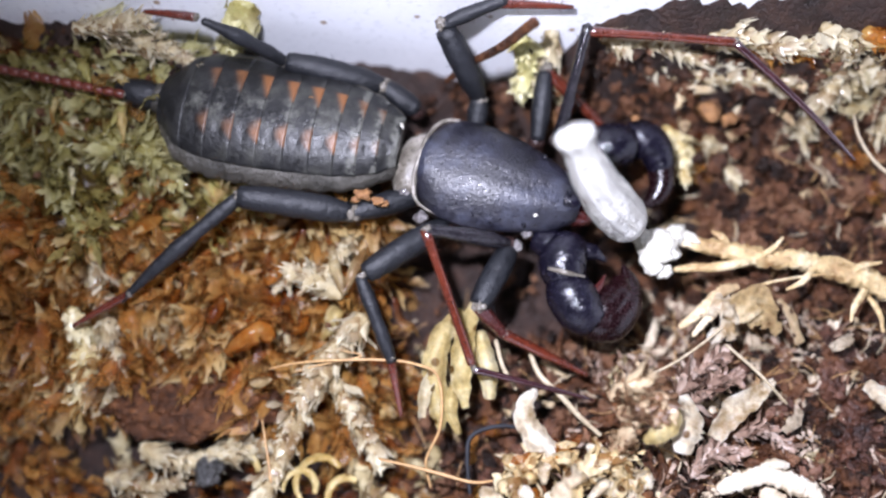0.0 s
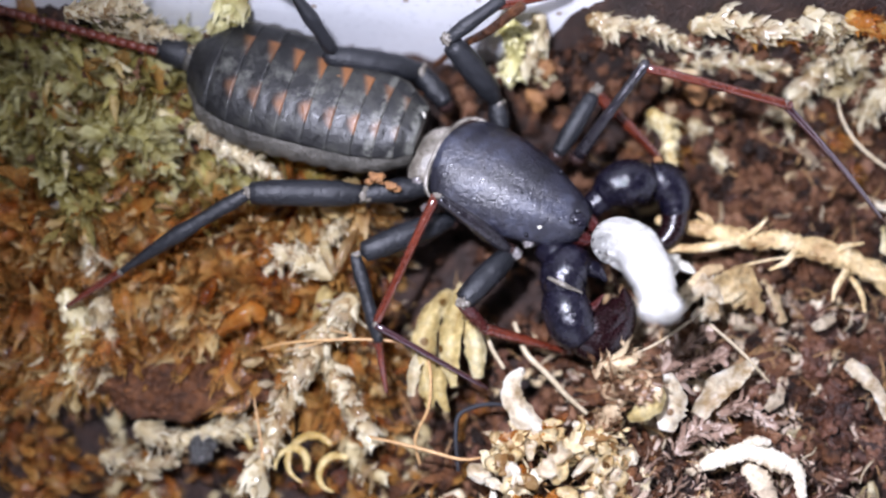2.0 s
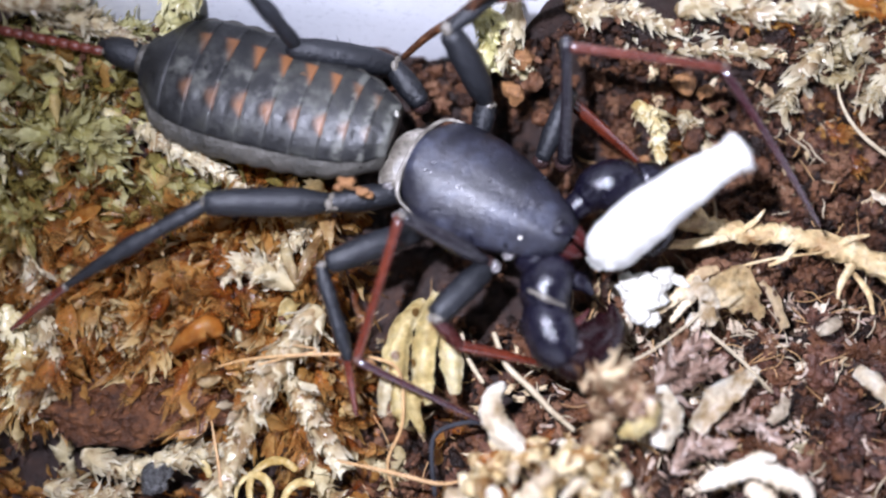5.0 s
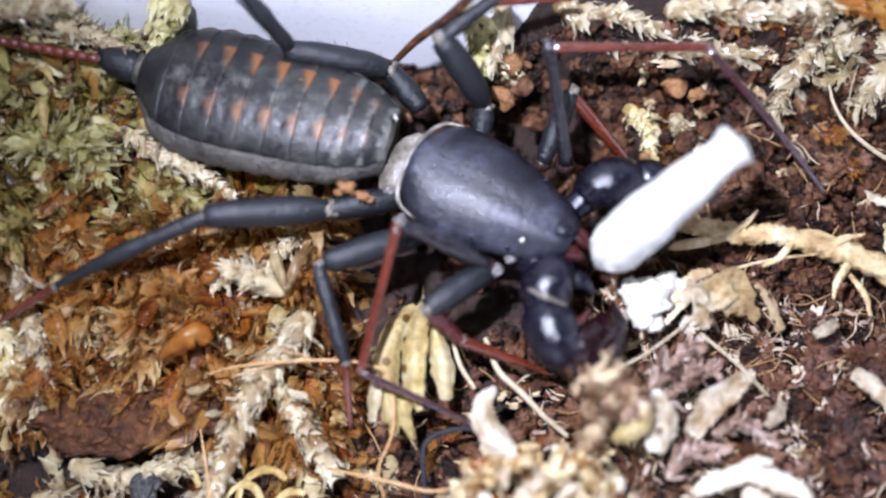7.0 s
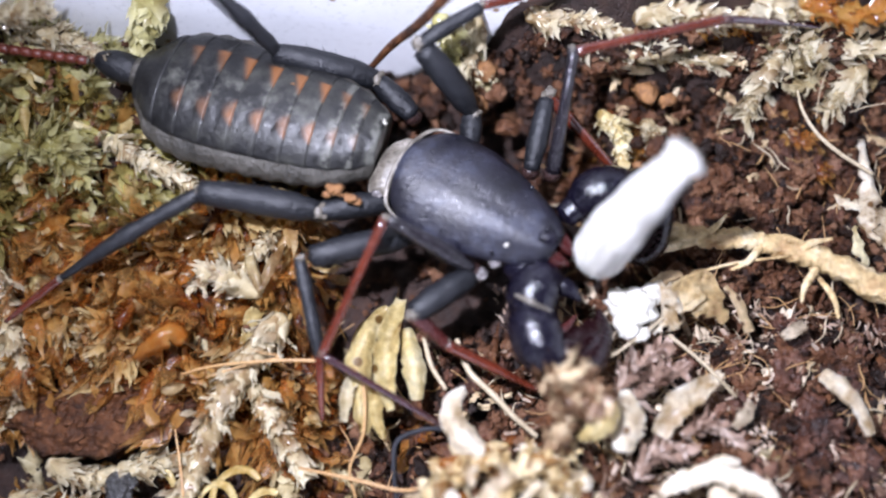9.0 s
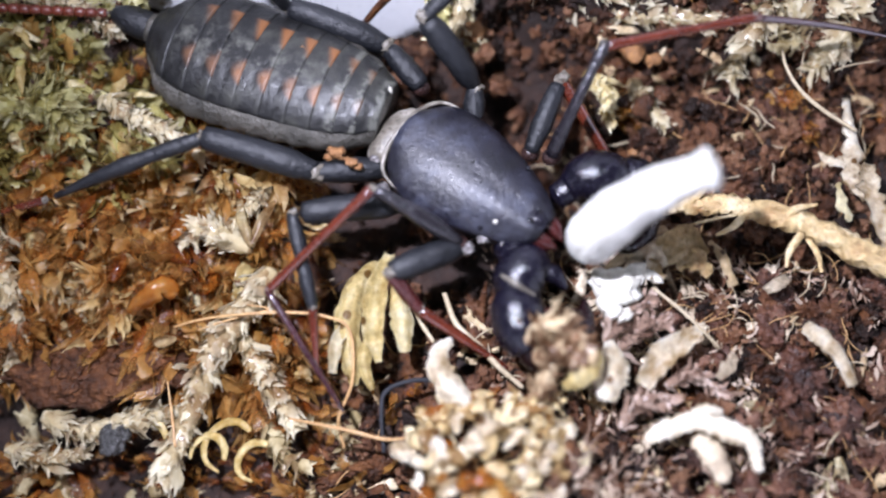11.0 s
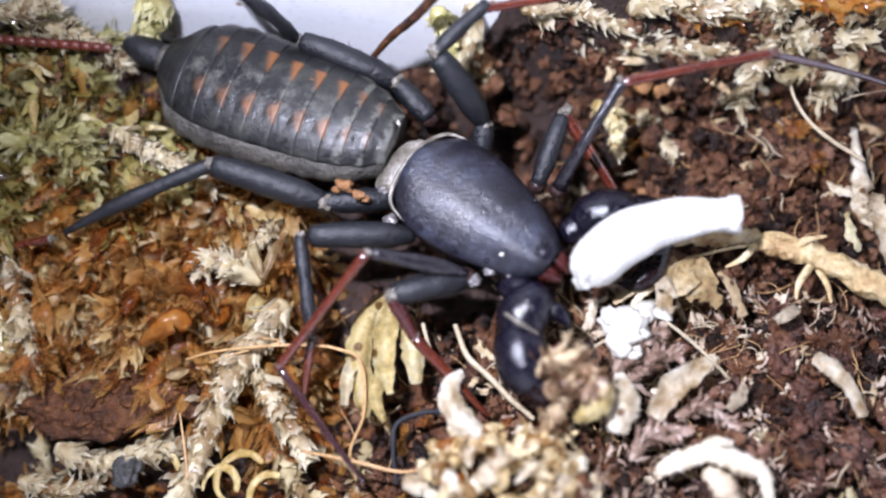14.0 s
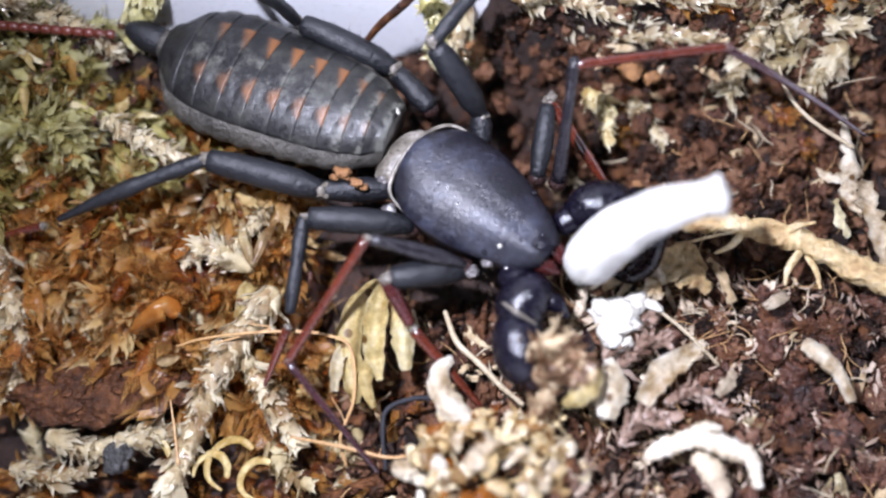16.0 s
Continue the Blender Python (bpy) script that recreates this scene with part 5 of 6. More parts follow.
PLATE = plate_material()
CUTS = [0.0, 0.075, 0.155, 0.245, 0.345, 0.45, 0.56, 0.67, 0.78, 0.885, 1.0]
for i, (u0, u1) in enumerate(zip(CUTS, CUTS[1:])):
    bm = bmesh.new()
    mark, pale = bm.verts.layers.float.new("mark"), bm.verts.layers.float.new("pale")
    rows, na, nb = [], 41, 12
    for s in np.linspace(0, 1, nb):
        u = u0 + (u1 - u0 + 0.012) * s
        w = half_width(min(1, u)) * 0.93
        thick = 3.55 * math.sqrt(max(0.12, w / 5.85))
        row = []
        for v in np.linspace(-1, 1, na):
            a = math.pi / 2 + v * 1.0
            lift = 0.10 * (1 - s) + 0.02
            groove = -0.10 * math.exp(-((s - 0.5) ** 2) / 0.02) * math.exp(-((abs(v) - 0.42) ** 2) / 0.01)
            q = bm.verts.new(local(ABDOMEN, (u * A_LEN - 0.15 * v * v, math.cos(a) * w * 1.06, 6.3 + math.sin(a) * thick + lift + groove)))
            # wedges start at the front edge of their plate and widen outwards
            out = (abs(v) - 0.17) / 0.42
            reach = 0.0 if not 0 < out < 1 else 0.12 + 0.40 * out if v > 0 else 0.06 + 0.38 * math.sin(math.pi * out ** 0.8)
            amount = {1: 0.25, 2: 0.5, 3: 0.9, 4: 1, 5: 1, 6: 1, 7: 1, 8: 0.5}.get(i, 0)
            q[mark] = amount * max(0.0, min(1.0, (reach - s) * 3.5)) * (s < reach)
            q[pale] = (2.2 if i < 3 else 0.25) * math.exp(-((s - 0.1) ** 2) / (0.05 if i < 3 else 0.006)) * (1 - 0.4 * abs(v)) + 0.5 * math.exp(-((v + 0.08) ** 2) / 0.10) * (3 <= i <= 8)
            row.append(q)
        rows.append(row)
    for a, b in zip(rows, rows[1:]):
        for j in range(na - 1):
            bm.faces.new((a[j], a[j + 1], b[j + 1], b[j]))
    edge = [*rows[0], *[r[-1] for r in rows[1:]], *rows[-1][-2::-1], *[r[0] for r in rows[-2:0:-1]]]
    low = [bm.verts.new(v.co - Vector((0, 0, 0.35))) for v in edge]
    for j in range(len(edge)):
        bm.faces.new((edge[j], edge[(j + 1) % len(edge)], low[(j + 1) % len(edge)], low[j]))
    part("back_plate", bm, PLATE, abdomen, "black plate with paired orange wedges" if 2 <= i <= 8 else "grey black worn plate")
bm = bmesh.new()
line = [local(ABDOMEN, (A_LEN - 0.5 + 0.55 * i, -0.1, 7.0 + 0.1 * i)) for i in range(4)]
part("tail_joint", tube(bm, line, [1.7, 1.45, 1.6, 1.4], 16), PLEURA, abdomen, "grey ringed tail joint")
bm = bmesh.new()
line = [local(ABDOMEN, (A_LEN + 0.8 + 0.66 * i, -0.1, 7.2 + 0.1 * i)) for i in range(7)]
part("tail_base", tube(bm, line, [1.25, 1.45, 1.5, 1.45, 1.35, 1.1, 0.75], 16), LIMB, abdomen, "short rounded black tail base")
for x, y, z, r, seed in ((19.2, 1.9, 8.7, 0.55, 1), (9.0, -1.9, 9.4, 0.5, 2), (10.2, -2.2, 9.3, 0.3, 3), (0.2, -1.2, 8.5, 0.42, 5)):
    lump("grit", local(ABDOMEN, (x, y, z)), (r, r * 0.8, r * 0.6), GRIT if seed != 5 else REMAINS, abdomen, None, 2, 0.3, seed, "ochre grit stuck on the back")

for at, r, seed in (((-10.3, 3.8, 8.2), 0.75, 7), ((-9.1, 3.2, 7.8), 0.55, 8), ((-11.1, 3.6, 7.6), 0.4, 9), ((-8.4, 3.1, 7.2), 0.4, 10)):
    lump("grit", at, (r, r * 0.75, r * 0.7), GRIT, abdomen, None, 3, 0.4, seed, "orange brown soil grit")
lump("speck", (4.8, -0.8, 7.6), (0.28, 0.22, 0.2), REMAINS, carapace, None, 2, 0.3, 4, "white speck")


# limbs: rigid pieces between joints
def limb_piece(name, length, radii, mat, parent, bend=0.0, label="", flat=1.0, bristles=0, seed=0):
    """A tapered piece along +x from its own joint, with an optional arch."""
    bm = bmesh.new()
    n = 14
    line = [Vector((length * i / n, 0, bend * math.sin(math.pi * i / n))) for i in range(n + 1)]
    tube(bm, line, radii, 14, flat, 0.035, seed + int(length * 10))
    rnd = random.Random(seed)
    for _ in range(bristles * 2):
        u, a = rnd.uniform(0.05, 0.95), rnd.uniform(0, 6.28)
        r = float(np.interp(u, np.linspace(0, 1, len(radii)), radii))
        c = Vector((u * length, 0, bend * math.sin(math.pi * u)))
        d = Vector((rnd.uniform(0.1, 0.7), math.cos(a), math.sin(a)))
        tube(bm, [c + d * r * 0.8, c + d * (r + 0.2), c + d * (r + rnd.uniform(0.3, 0.5))], [0.03, 0.02, 0.008], 3)
    return part(name, bm, mat, parent, label)


for at, r, seed in (((2.6, -2.9, 5.6), 0.75, 1), ((3.9, -1.9, 5.9), 0.6, 2), ((6.0, -2.2, 5.6), 0.7, 3), ((-5.7, 1.6, 5.8), 0.7, 5), ((-6.8, 4.4, 6.2), 0.6, 6)):
    lump("joint_knob", at, (r, r * 0.8, r * 0.7), KNOB, animal, None, 3, 0.25, seed, "pale glossy joint knob beside the shield")
LEG_CHAINS = []


def leg(names, hip, pieces, label):
    """A leg: its hip joint stays with the body, then pieces run from joint to joint."""
    bm = bmesh.new()
    ball(bm, Vector(hip) - Vector((0, 0, 0.5)), (0.95, 0.85, 0.85), None, 2, 0.05, 3)
    root = part("leg", bm, DARK_BROWN, animal, label)
    made = []
    for i, (kind, length, radii, mat, bend, bristles) in enumerate(pieces):
        made.append(limb_piece(kind, length, radii, mat, root, bend, "", 1.0, bristles, i))
    skins = []
    for i, (kind, length, radii, mat, bend, bristles) in enumerate(pieces):
        if i == 0:
            continue
        bm = bmesh.new()
        ball(bm, (-0.1, 0.1, 0.2), (0.55 * radii[0] + (0.25 if radii[0] > 0.58 else 0.05), radii[0] * 0.8 + (0.14 if radii[0] > 0.58 else 0.03), radii[0] * 0.8 + (0.14 if radii[0] > 0.58 else 0.03)), None, 3, 0.4, i)
        skins.append((i, part("joint_skin", bm, MEMBRANE, root, "pale grey joint skin")))
    LEG_CHAINS.append((made, [p[1] for p in pieces], Vector(hip), names, skins))
    return root


FEM, TIB, TAR = [0.7, 1.15, 1.25, 1.25, 1.2, 1.0], [0.55, 0.72, 0.62, 0.75, 0.62, 0.4], [0.42, 0.42, 0.36, 0.3, 0.2]
leg(["hind_left_femur", "hind_left_knee", "hind_left_ankle", "hind_left_toe"], (-6.0, 4.0, 5),
    [("trochanter", 6.2, [0.9, 1.2, 1.15, 0.9], LIMB, 0, 6), ("femur", 10.6, [0.9, 1.28, 1.3, 1.3, 1.25, 1.05], LIMB, 0.2, 22), ("tibia", 15.4, [0.6, 0.8, 0.62, 0.82, 0.66, 0.45, 0.3], LIMB, 0.5, 10), ("tarsus", 6.6, TAR, RED, 0.1, 8)],
    "blue black hind leg with red foot")
leg(["third_left_knee", "third_left_ankle", "third_left_toe"], (-3.5, 0.7, 5),
    [("femur", 9.3, FEM, LIMB, 0.3, 16), ("tibia", 8.6, [0.55, 0.72, 0.6, 0.7, 0.5], LIMB, 0.2, 8), ("tarsus", 6.1, TAR, RED, 0.1, 8)], "blue black walking leg with red foot")
leg(["second_left_knee", "second_left_ankle", "second_left_toe"], (2.3, -2.6, 5),
    [("femur", 7.2, FEM, LIMB, 0.3, 12), ("tibia", 4.6, [0.62, 0.7, 0.6, 0.55], DARK_RED, 0.1, 5), ("tarsus", 9.5, [0.55, 0.5, 0.5, 0.42, 0.3, 0.2], RED, 0.1, 10)], "blue black walking leg with red foot")
leg(["feeler_left_knee", "feeler_left_middle", "feeler_left_tip"], (1.9, -2.6, 6),
    [("femur", 8.9, [0.5, 0.8, 0.75, 0.6, 0.55], GLOSS, 0.3, 4), ("tibia", 13.2, [0.5, 0.42, 0.4, 0.42, 0.45], RED, 0.1, 4), ("tarsus", 12.5, [0.36, 0.32, 0.3, 0.26, 0.16], FEELER, 0.1, 0)], "long thin red feeler leg")
leg(["feeler_right_knee", "feeler_right_middle", "feeler_right_tip"], (9.1, 7.0, 6),
    [("femur", 11.2, [0.7, 0.62, 0.52, 0.5, 0.55], GLOSS, 0.5, 4), ("tibia", 13.7, [0.5, 0.42, 0.4, 0.42, 0.48], RED, 0.1, 4), ("tarsus", 16.5, [0.38, 0.34, 0.3, 0.26, 0.16], FEELER, 0.4, 0)], "long thin red feeler leg")
leg(["second_right_knee", "second_right_ankle"], (7.2, 7.6, 5),
    [("femur", 6.6, [0.7, 1.0, 0.95, 0.75], LIMB, 0.3, 10), ("tibia", 10.0, [0.6, 0.6, 0.55, 0.5, 0.35], RED, 0.1, 8)], "blue black walking leg with red shin")
leg(["third_right_femur", "third_right_knee", "third_right_ankle", "third_right_toe"], (1.5, 10.2, 5),
    [("trochanter", 2.8, [0.9, 1.1, 0.8], LIMB, 0, 2), ("femur", 8.3, FEM, LIMB, 0.3, 14), ("tibia", 6.2, [0.6, 0.75, 0.6, 0.6], LIMB, 0.2, 6), ("tarsus", 7.2, TAR, RED, 0.1, 8)], "blue black walking leg with red foot")
leg(["hind_right_femur", "hind_right_knee", "hind_right_ankle", "hind_right_toe"], (-4.0, 13.0, 5),
    [("trochanter", 4.6, [0.9, 1.15, 1.1, 0.85], LIMB, 0, 4), ("femur", 9.6, [0.9, 1.25, 1.3, 1.28, 1.2, 0.95], LIMB, 0.2, 18), ("tibia", 9.0, [0.55, 0.7, 0.6, 0.8, 0.5, 0.35], LIMB, 0.4, 6), ("tarsus", 4.6, TAR, RED, 0.1, 5)], "blue black hind leg with red foot")

# whip tail
bm = tube(bmesh.new(), [Vector((0.5 * i, 0, 0)) for i in range(35)], [0.3, 0.26, 0.2], 8)
whip = part("whip", bm, MEMBRANE, animal, "red ringed whip tail")
for i in range(17):
    bm = tube(bmesh.new(), [Vector((i * 1.0 + d, 0, 0)) for d in (0.06, 0.3, 0.7, 0.92)], [0.38, 0.46, 0.47, 0.42], 10)
    part("ring", bm, WHIP_RED, whip)

# pedipalps, each curled inwards, and the chelicerae
def palp(anchor, pieces, label):
    anchor = Vector(anchor)
    made = None
    for kind, path, radii, mat in pieces:
        bm = tube(bmesh.new(), [p - anchor for p in spline(path, 6)], radii, 16)
        made_part = part(kind, bm, mat, made or animal, label if made is None else "pale joint band" if kind == "band" else "")
        made = made or made_part
    return made


PALP_LEFT_AT, PALP_RIGHT_AT = Vector((7.3, -5.2, 6.0)), Vector((15.9, 7.0, 6.0))
palp_left = palp(PALP_LEFT_AT, [
    ("pedipalp", [(9.2, -3.1, 5.4), (7.9, -3.6, 5.6), (7.0, -4.6, 5.6), (6.9, -6.3, 5.6)], [1.3, 2.2, 2.4, 2.35, 2.0], POLISHED),
    ("base", [(5.3, -1.4, 4.6), (6.3, -2.3, 5.0), (7.5, -3.2, 5.2)], [1.3, 1.6, 1.5], POLISHED),
    ("forearm", [(7.1, -5.8, 5.4), (7.1, -7.5, 5.4), (7.7, -9.2, 5.2), (8.7, -10.4, 4.8)], [1.9, 2.4, 2.4, 1.9], POLISHED),
    ("claw", [(8.5, -10.1, 4.6), (10.2, -10.6, 4.4), (12.1, -9.3, 4.2), (13.0, -7.3, 4.2), (12.9, -5.5, 4.4)], [1.9, 2.1, 1.8, 1.1, 0.15], CLAW),
    ("hand", [(7.8, -9.4, 4.6), (10.0, -9.6, 4.6), (11.8, -8.3, 4.4), (12.5, -6.8, 4.2)], [1.7, 2.0, 1.7, 0.9], CLAW),
    ("finger", [(8.6, -3.6, 5.6), (10.1, -4.1, 5.8), (11.1, -5.1, 5.6)], [1.0, 0.8, 0.15], POLISHED),
    ("tooth", [(8.9, -8.1, 5.8), (9.9, -7.4, 5.6), (10.7, -6.4, 5.6)], [0.6, 0.4, 0.08], DARK_RED),
    ("band", [(5.3, -5.1, 7.1), (6.6, -6.0, 8.0), (8.4, -6.6, 7.4)], [0.18, 0.26, 0.1], MEMBRANE)], "curled polished black pincer arm")
palp_right = palp(PALP_RIGHT_AT, [
    ("pedipalp", [(10.6, 4.0, 4.8), (12.1, 5.0, 5.2), (13.9, 5.4, 5.4), (15.6, 4.9, 5.2)], [1.3, 2.1, 2.4, 2.3, 1.8], POLISHED),
    ("base", [(9.7, 3.1, 4.3), (10.9, 4.1, 4.6)], [1.2, 1.4], POLISHED),
    ("forearm", [(15.2, 5.8, 5.0), (16.7, 5.7, 5.0), (17.9, 4.4, 4.8), (18.2, 2.3, 4.4)], [1.5, 2.0, 2.0, 1.7, 1.3], POLISHED),
    ("claw", [(18.2, 2.8, 4.2), (17.8, 0.9, 4.0), (16.6, -0.4, 3.8), (15.1, -0.6, 3.6)], [1.4, 1.3, 0.9, 0.15], CLAW),
    ("band", [(11.9, 5.9, 6.6), (13.4, 5.9, 7.1), (14.6, 5.0, 6.9)], [0.12, 0.2, 0.1], MEMBRANE)], "curled polished black pincer arm")
lump("grit", (0, 0, 1.7), (0.5, 0.35, 0.3), GRIT, palp_right, None, 2, 0.4, 11, "ochre soil grit")
for y in (-0.95, 0.95):
    bm = bmesh.new()
    tube(bm, spline([local(FRONT, (6.2, y, 6.2)), local(FRONT, (8.2, y * 0.9, 6.0)), local(FRONT, (9.6, y * 0.5, 5.4))], 5), [0.9, 0.95, 0.7, 0.2], 12)
    part("chelicera", bm, DARK_RED, animal, "dark red mouth pincer")

# ---- the larva it eats, in rings ----
larva = new("mealworm_larva")
tagged(larva, "milky white larva held in the jaws", "larva")
RINGS = 26
SKIN_AT, SKIN_R = (0, 0.03, 0.08, 0.16, 0.28, 0.45, 0.65, 0.8, 0.9, 0.94, 1.0), (0.9, 1.55, 2.05, 2.38, 2.45, 2.3, 2.0, 1.72, 1.5, 1.42, 1.75)
LARVA_LENGTH = 15.2
larva_rings = []
for i in range(RINGS):
    bm = bmesh.new()
    h = LARVA_LENGTH / RINGS
    line = [Vector((x * h, 0, 0)) for x in np.linspace(-1.0, 1.0, 7)]
    radii = [float(np.interp((i + 0.5 + p.x / h) / RINGS, SKIN_AT, SKIN_R)) * (1 - 0.012 * (p.x / h) ** 2) * (1 + 0.025 * math.sin(0.8 * (i + p.x / h))) for p in line]
    tube(bm, line, radii, 24, 0.9, 0.02 if i < RINGS - 2 else 0.10, i // 2)
    larva_rings.append(part("ring", bm, LARVA, larva))

remains = new("larva_remains")
tagged(remains, "crumpled white torn larva skin beside the jaws", "larva skin")
for i, (dx, dy, dz, a, b, c) in enumerate(((0, 0, 0, 1.7, 1.2, 0.9), (1.3, 0.9, -0.2, 1.1, 0.8, 0.6), (-0.6, -1.3, 0.1, 1.0, 0.8, 0.7), (2.3, 1.1, -0.3, 1.2, 0.4, 0.4), (0.5, -2.0, -0.2, 0.7, 0.5, 0.5), (0.6, 0.2, 0.7, 0.9, 0.5, 0.4), (-1.0, 0.6, 0.3, 0.9, 0.6, 0.5), (0.3, -0.9, 0.6, 0.8, 0.5, 0.4))):
    lump("flap", (dx * 1.25, dy * 1.25, dz), (a * 1.25, b * 1.25, c), REMAINS, remains, Matrix.Rotation(0.9 * i, 3, "Z"), 3, 0.3, 20 + i)


# ---- what moves ----
CARAPACE_TRACK = [(0, -1.09, 7.31, 12.53), (0.5, -0.35, 6.85, 11.55), (1, 0.43, 6.18, 8), (1.5, 1.28, 5.03, 2.17), (2, 1.42, 4.88, 1.36), (2.5, 1.49, 4.91, 1.18), (3, 1.58, 4.81, 0.77), (3.5, 1.73, 4.18, -0.6), (6, 1.69, 3.95, -0.23), (6.5, 1.8, 3.94, -0.4), (7, 2.7, 4.1, 0), (7.5, 3.67, 4.55, 0.43), (8, 4.01, 4.6, 1.07), (8.5, 4.14, 4.52, 0.75), (9, 4.13, 3.82, -1.46), (9.5, 4.34, 2.79, -5.8), (10, 4.8, 1.8, -8.31), (12.5, 5.09, 1.84, -7.5), (13, 5.1, 2.01, -7.63), (13.5, 4.84, 1.99, -7.59), (14, 4.64, 1.82, -8.72), (14.5, 5.3, 1.34, -9.73), (15, 5.48, 1.34, -9.59), (15.5, 5.5, 1.35, -9.6), (16, 5.51, 1.33, -9.84)]
ABDOMEN_TRACK = [(0, -9.63, 7.88, 6.43), (0.5, -8.9, 7.54, 5.01), (1, -8.08, 7.4, 1.97), (1.5, -7.01, 7.23, -1.07), (2, -6.88, 7.23, -1.07), (2.5, -6.81, 7.25, -1.3), (3, -6.66, 7.25, -0.83), (3.5, -6.4, 6.88, -1.42), (6, -6.34, 6.67, -0.28), (6.5, -6.25, 6.71, -0.29), (7, -5.4, 6.8, 0), (7.5, -4.37, 7.16, 0.85), (8, -4.15, 7.16, 1.05), (8.5, -4.1, 7.16, 1.01), (9, -3.97, 6.73, -0.95), (9.5, -3.48, 6.34, -3.58), (10, -2.75, 5.64, -5.28), (12.5, -2.43, 5.53, -3.62), (13, -2.48, 5.8, -3.67), (13.5, -2.74, 5.7, -4.09), (14, -2.87, 5.58, -5.59), (14.5, -2.22, 5.3, -6.65), (15, -2.11, 5.3, -6.87), (15.5, -2.03, 5.33, -6.45), (16, -2.04, 5.37, -6.7)]
REMAINS_TRACK = [(0, 14.3, 1.2), (0.5, 14.6, -0.6), (1.5, 15.1, -3.4), (3.5, 15.0, -4.8), (6.5, 15.2, -4.9), (7, 16.0, -5.0), (8, 17.6, -4.2), (8.5, 17.6, -4.6), (10, 17.2, -8.2), (12.5, 17.2, -8.5), (14.5, 17.0, -9.1), (16, 17.2, -9.4)]
JOINTS = {}
JOINTS["hind_left_femur"] = 6, [(0, -15.55, 3.23), (0.5, -14.93, 3.08), (1.5, -13.54, 3.29), (3, -13.33, 3.41), (3.5, -13.22, 3.1), (6, -13.22, 2.46), (6.5, -13.17, 2.55), (7, -12.21, 2.58), (7.5, -10.96, 3.01), (8, -10.67, 2.91), (9, -10.66, 2.65), (9.5, -10.43, 2.56), (10, -9.96, 2.07), (13, -9.72, 2.17), (14, -10.23, 2.39), (14.5, -9.71, 2.23), (16, -9.56, 2.25)]
JOINTS["hind_left_knee"] = 8, [(0, -25.71, 3.93), (1, -24.71, 3.18), (1.5, -24.09, 2.59), (2.5, -24, 2.61), (3.5, -23.64, 2.11), (6.5, -23.07, 1.81), (7, -22.27, 1.3), (7.5, -20.83, 4), (8.5, -20.57, 3.67), (9, -20.67, 3.7), (9.5, -20.35, 5.48), (10, -19.82, 4.78), (12.5, -19.97, 4.48), (13, -20.01, 4.61), (14, -20.49, 5.37), (14.5, -20.14, 4.71), (16, -19.97, 4.56)]
JOINTS["hind_left_ankle"] = 4, [(0, -36.1, -4.49), (0.5, -36.21, -4.86), (1.5, -36.62, -4.64), (2.5, -36.5, -4.28), (3, -36.71, -4.37), (6, -36.12, -4.67), (7, -36.39, -3.91), (7.5, -33.81, -2.81), (8.5, -33.81, -3.33), (9, -34.09, -3.18), (9.5, -35.15, 1.02), (10, -35.63, 0.6), (12.5, -35.93, -0.93), (13, -36.03, -0.27), (14, -36.49, -0.61), (14.5, -36.11, -0.34), (16, -36.41, -0.6)]
JOINTS["hind_left_toe"] = 2, [(0, -42.33, -7.82), (0.5, -42.49, -7.93), (1, -42.1, -7.85), (2.5, -42.41, -7.64), (6, -40.95, -8.04), (7, -41.69, -6.6), (8, -38.55, -6.57), (8.5, -39.3, -6.47), (9, -39.32, -6.6), (9.5, -41.19, 0.08), (10, -41.17, -0.32), (12.5, -41.63, -1), (13, -41.7, -0.76), (14, -42.19, -0.83), (14.5, -41.75, -0.9), (16, -41.84, -0.97)]
JOINTS["third_left_knee"] = 7, [(0, -14.45, -3.45), (1, -14.1, -3.18), (3, -14.11, -3.2), (3.5, -13.95, -3.41), (6.5, -13.73, -3.61), (7.5, -12.43, -2.33), (8, -12.21, -2.22), (8.5, -12.13, -2.36), (9, -12.43, -2.36), (9.5, -12.52, -2.65), (10, -12.25, -2.64), (13, -11.89, -1.93), (13.5, -12.06, -2.02), (14, -12.53, -1.3), (14.5, -11.23, -0.77), (16, -11.07, -0.81)]
JOINTS["third_left_ankle"] = 4, [(0, -11.34, -10.13), (1, -11.06, -9.8), (1.5, -11.51, -9.37), (2.5, -11.85, -10.08), (3, -11.88, -9.85), (3.5, -11.58, -9.89), (6, -11.41, -9.87), (7, -10.43, -10.91), (7.5, -10.64, -9.75), (8, -9.72, -10.78), (8.5, -10.15, -10.32), (9, -10.31, -9.94), (9.5, -10.18, -9.71), (10, -10.13, -9.73), (12.5, -9.61, -10.71), (13, -9.63, -10.42), (14, -10.98, -10.03), (14.5, -12.6, -10.56), (16, -12.32, -10.78)]
JOINTS["third_left_toe"] = 1, [(0, -10.18, -15.32), (0.5, -10, -14.88), (1, -9.94, -14.81), (2, -10.55, -15.48), (2.5, -10.88, -15.38), (3, -10.72, -15.7), (6, -10.35, -15.79), (7, -10.18, -15.61), (7.5, -10.27, -15.21), (8.5, -10.3, -15.52), (9.5, -10.07, -15.18), (10, -10, -15.99), (12.5, -9.04, -15.19), (13, -9.64, -15.73), (14, -11.91, -14.04), (14.5, -14.78, -14.56), (16, -14.67, -15.03)]
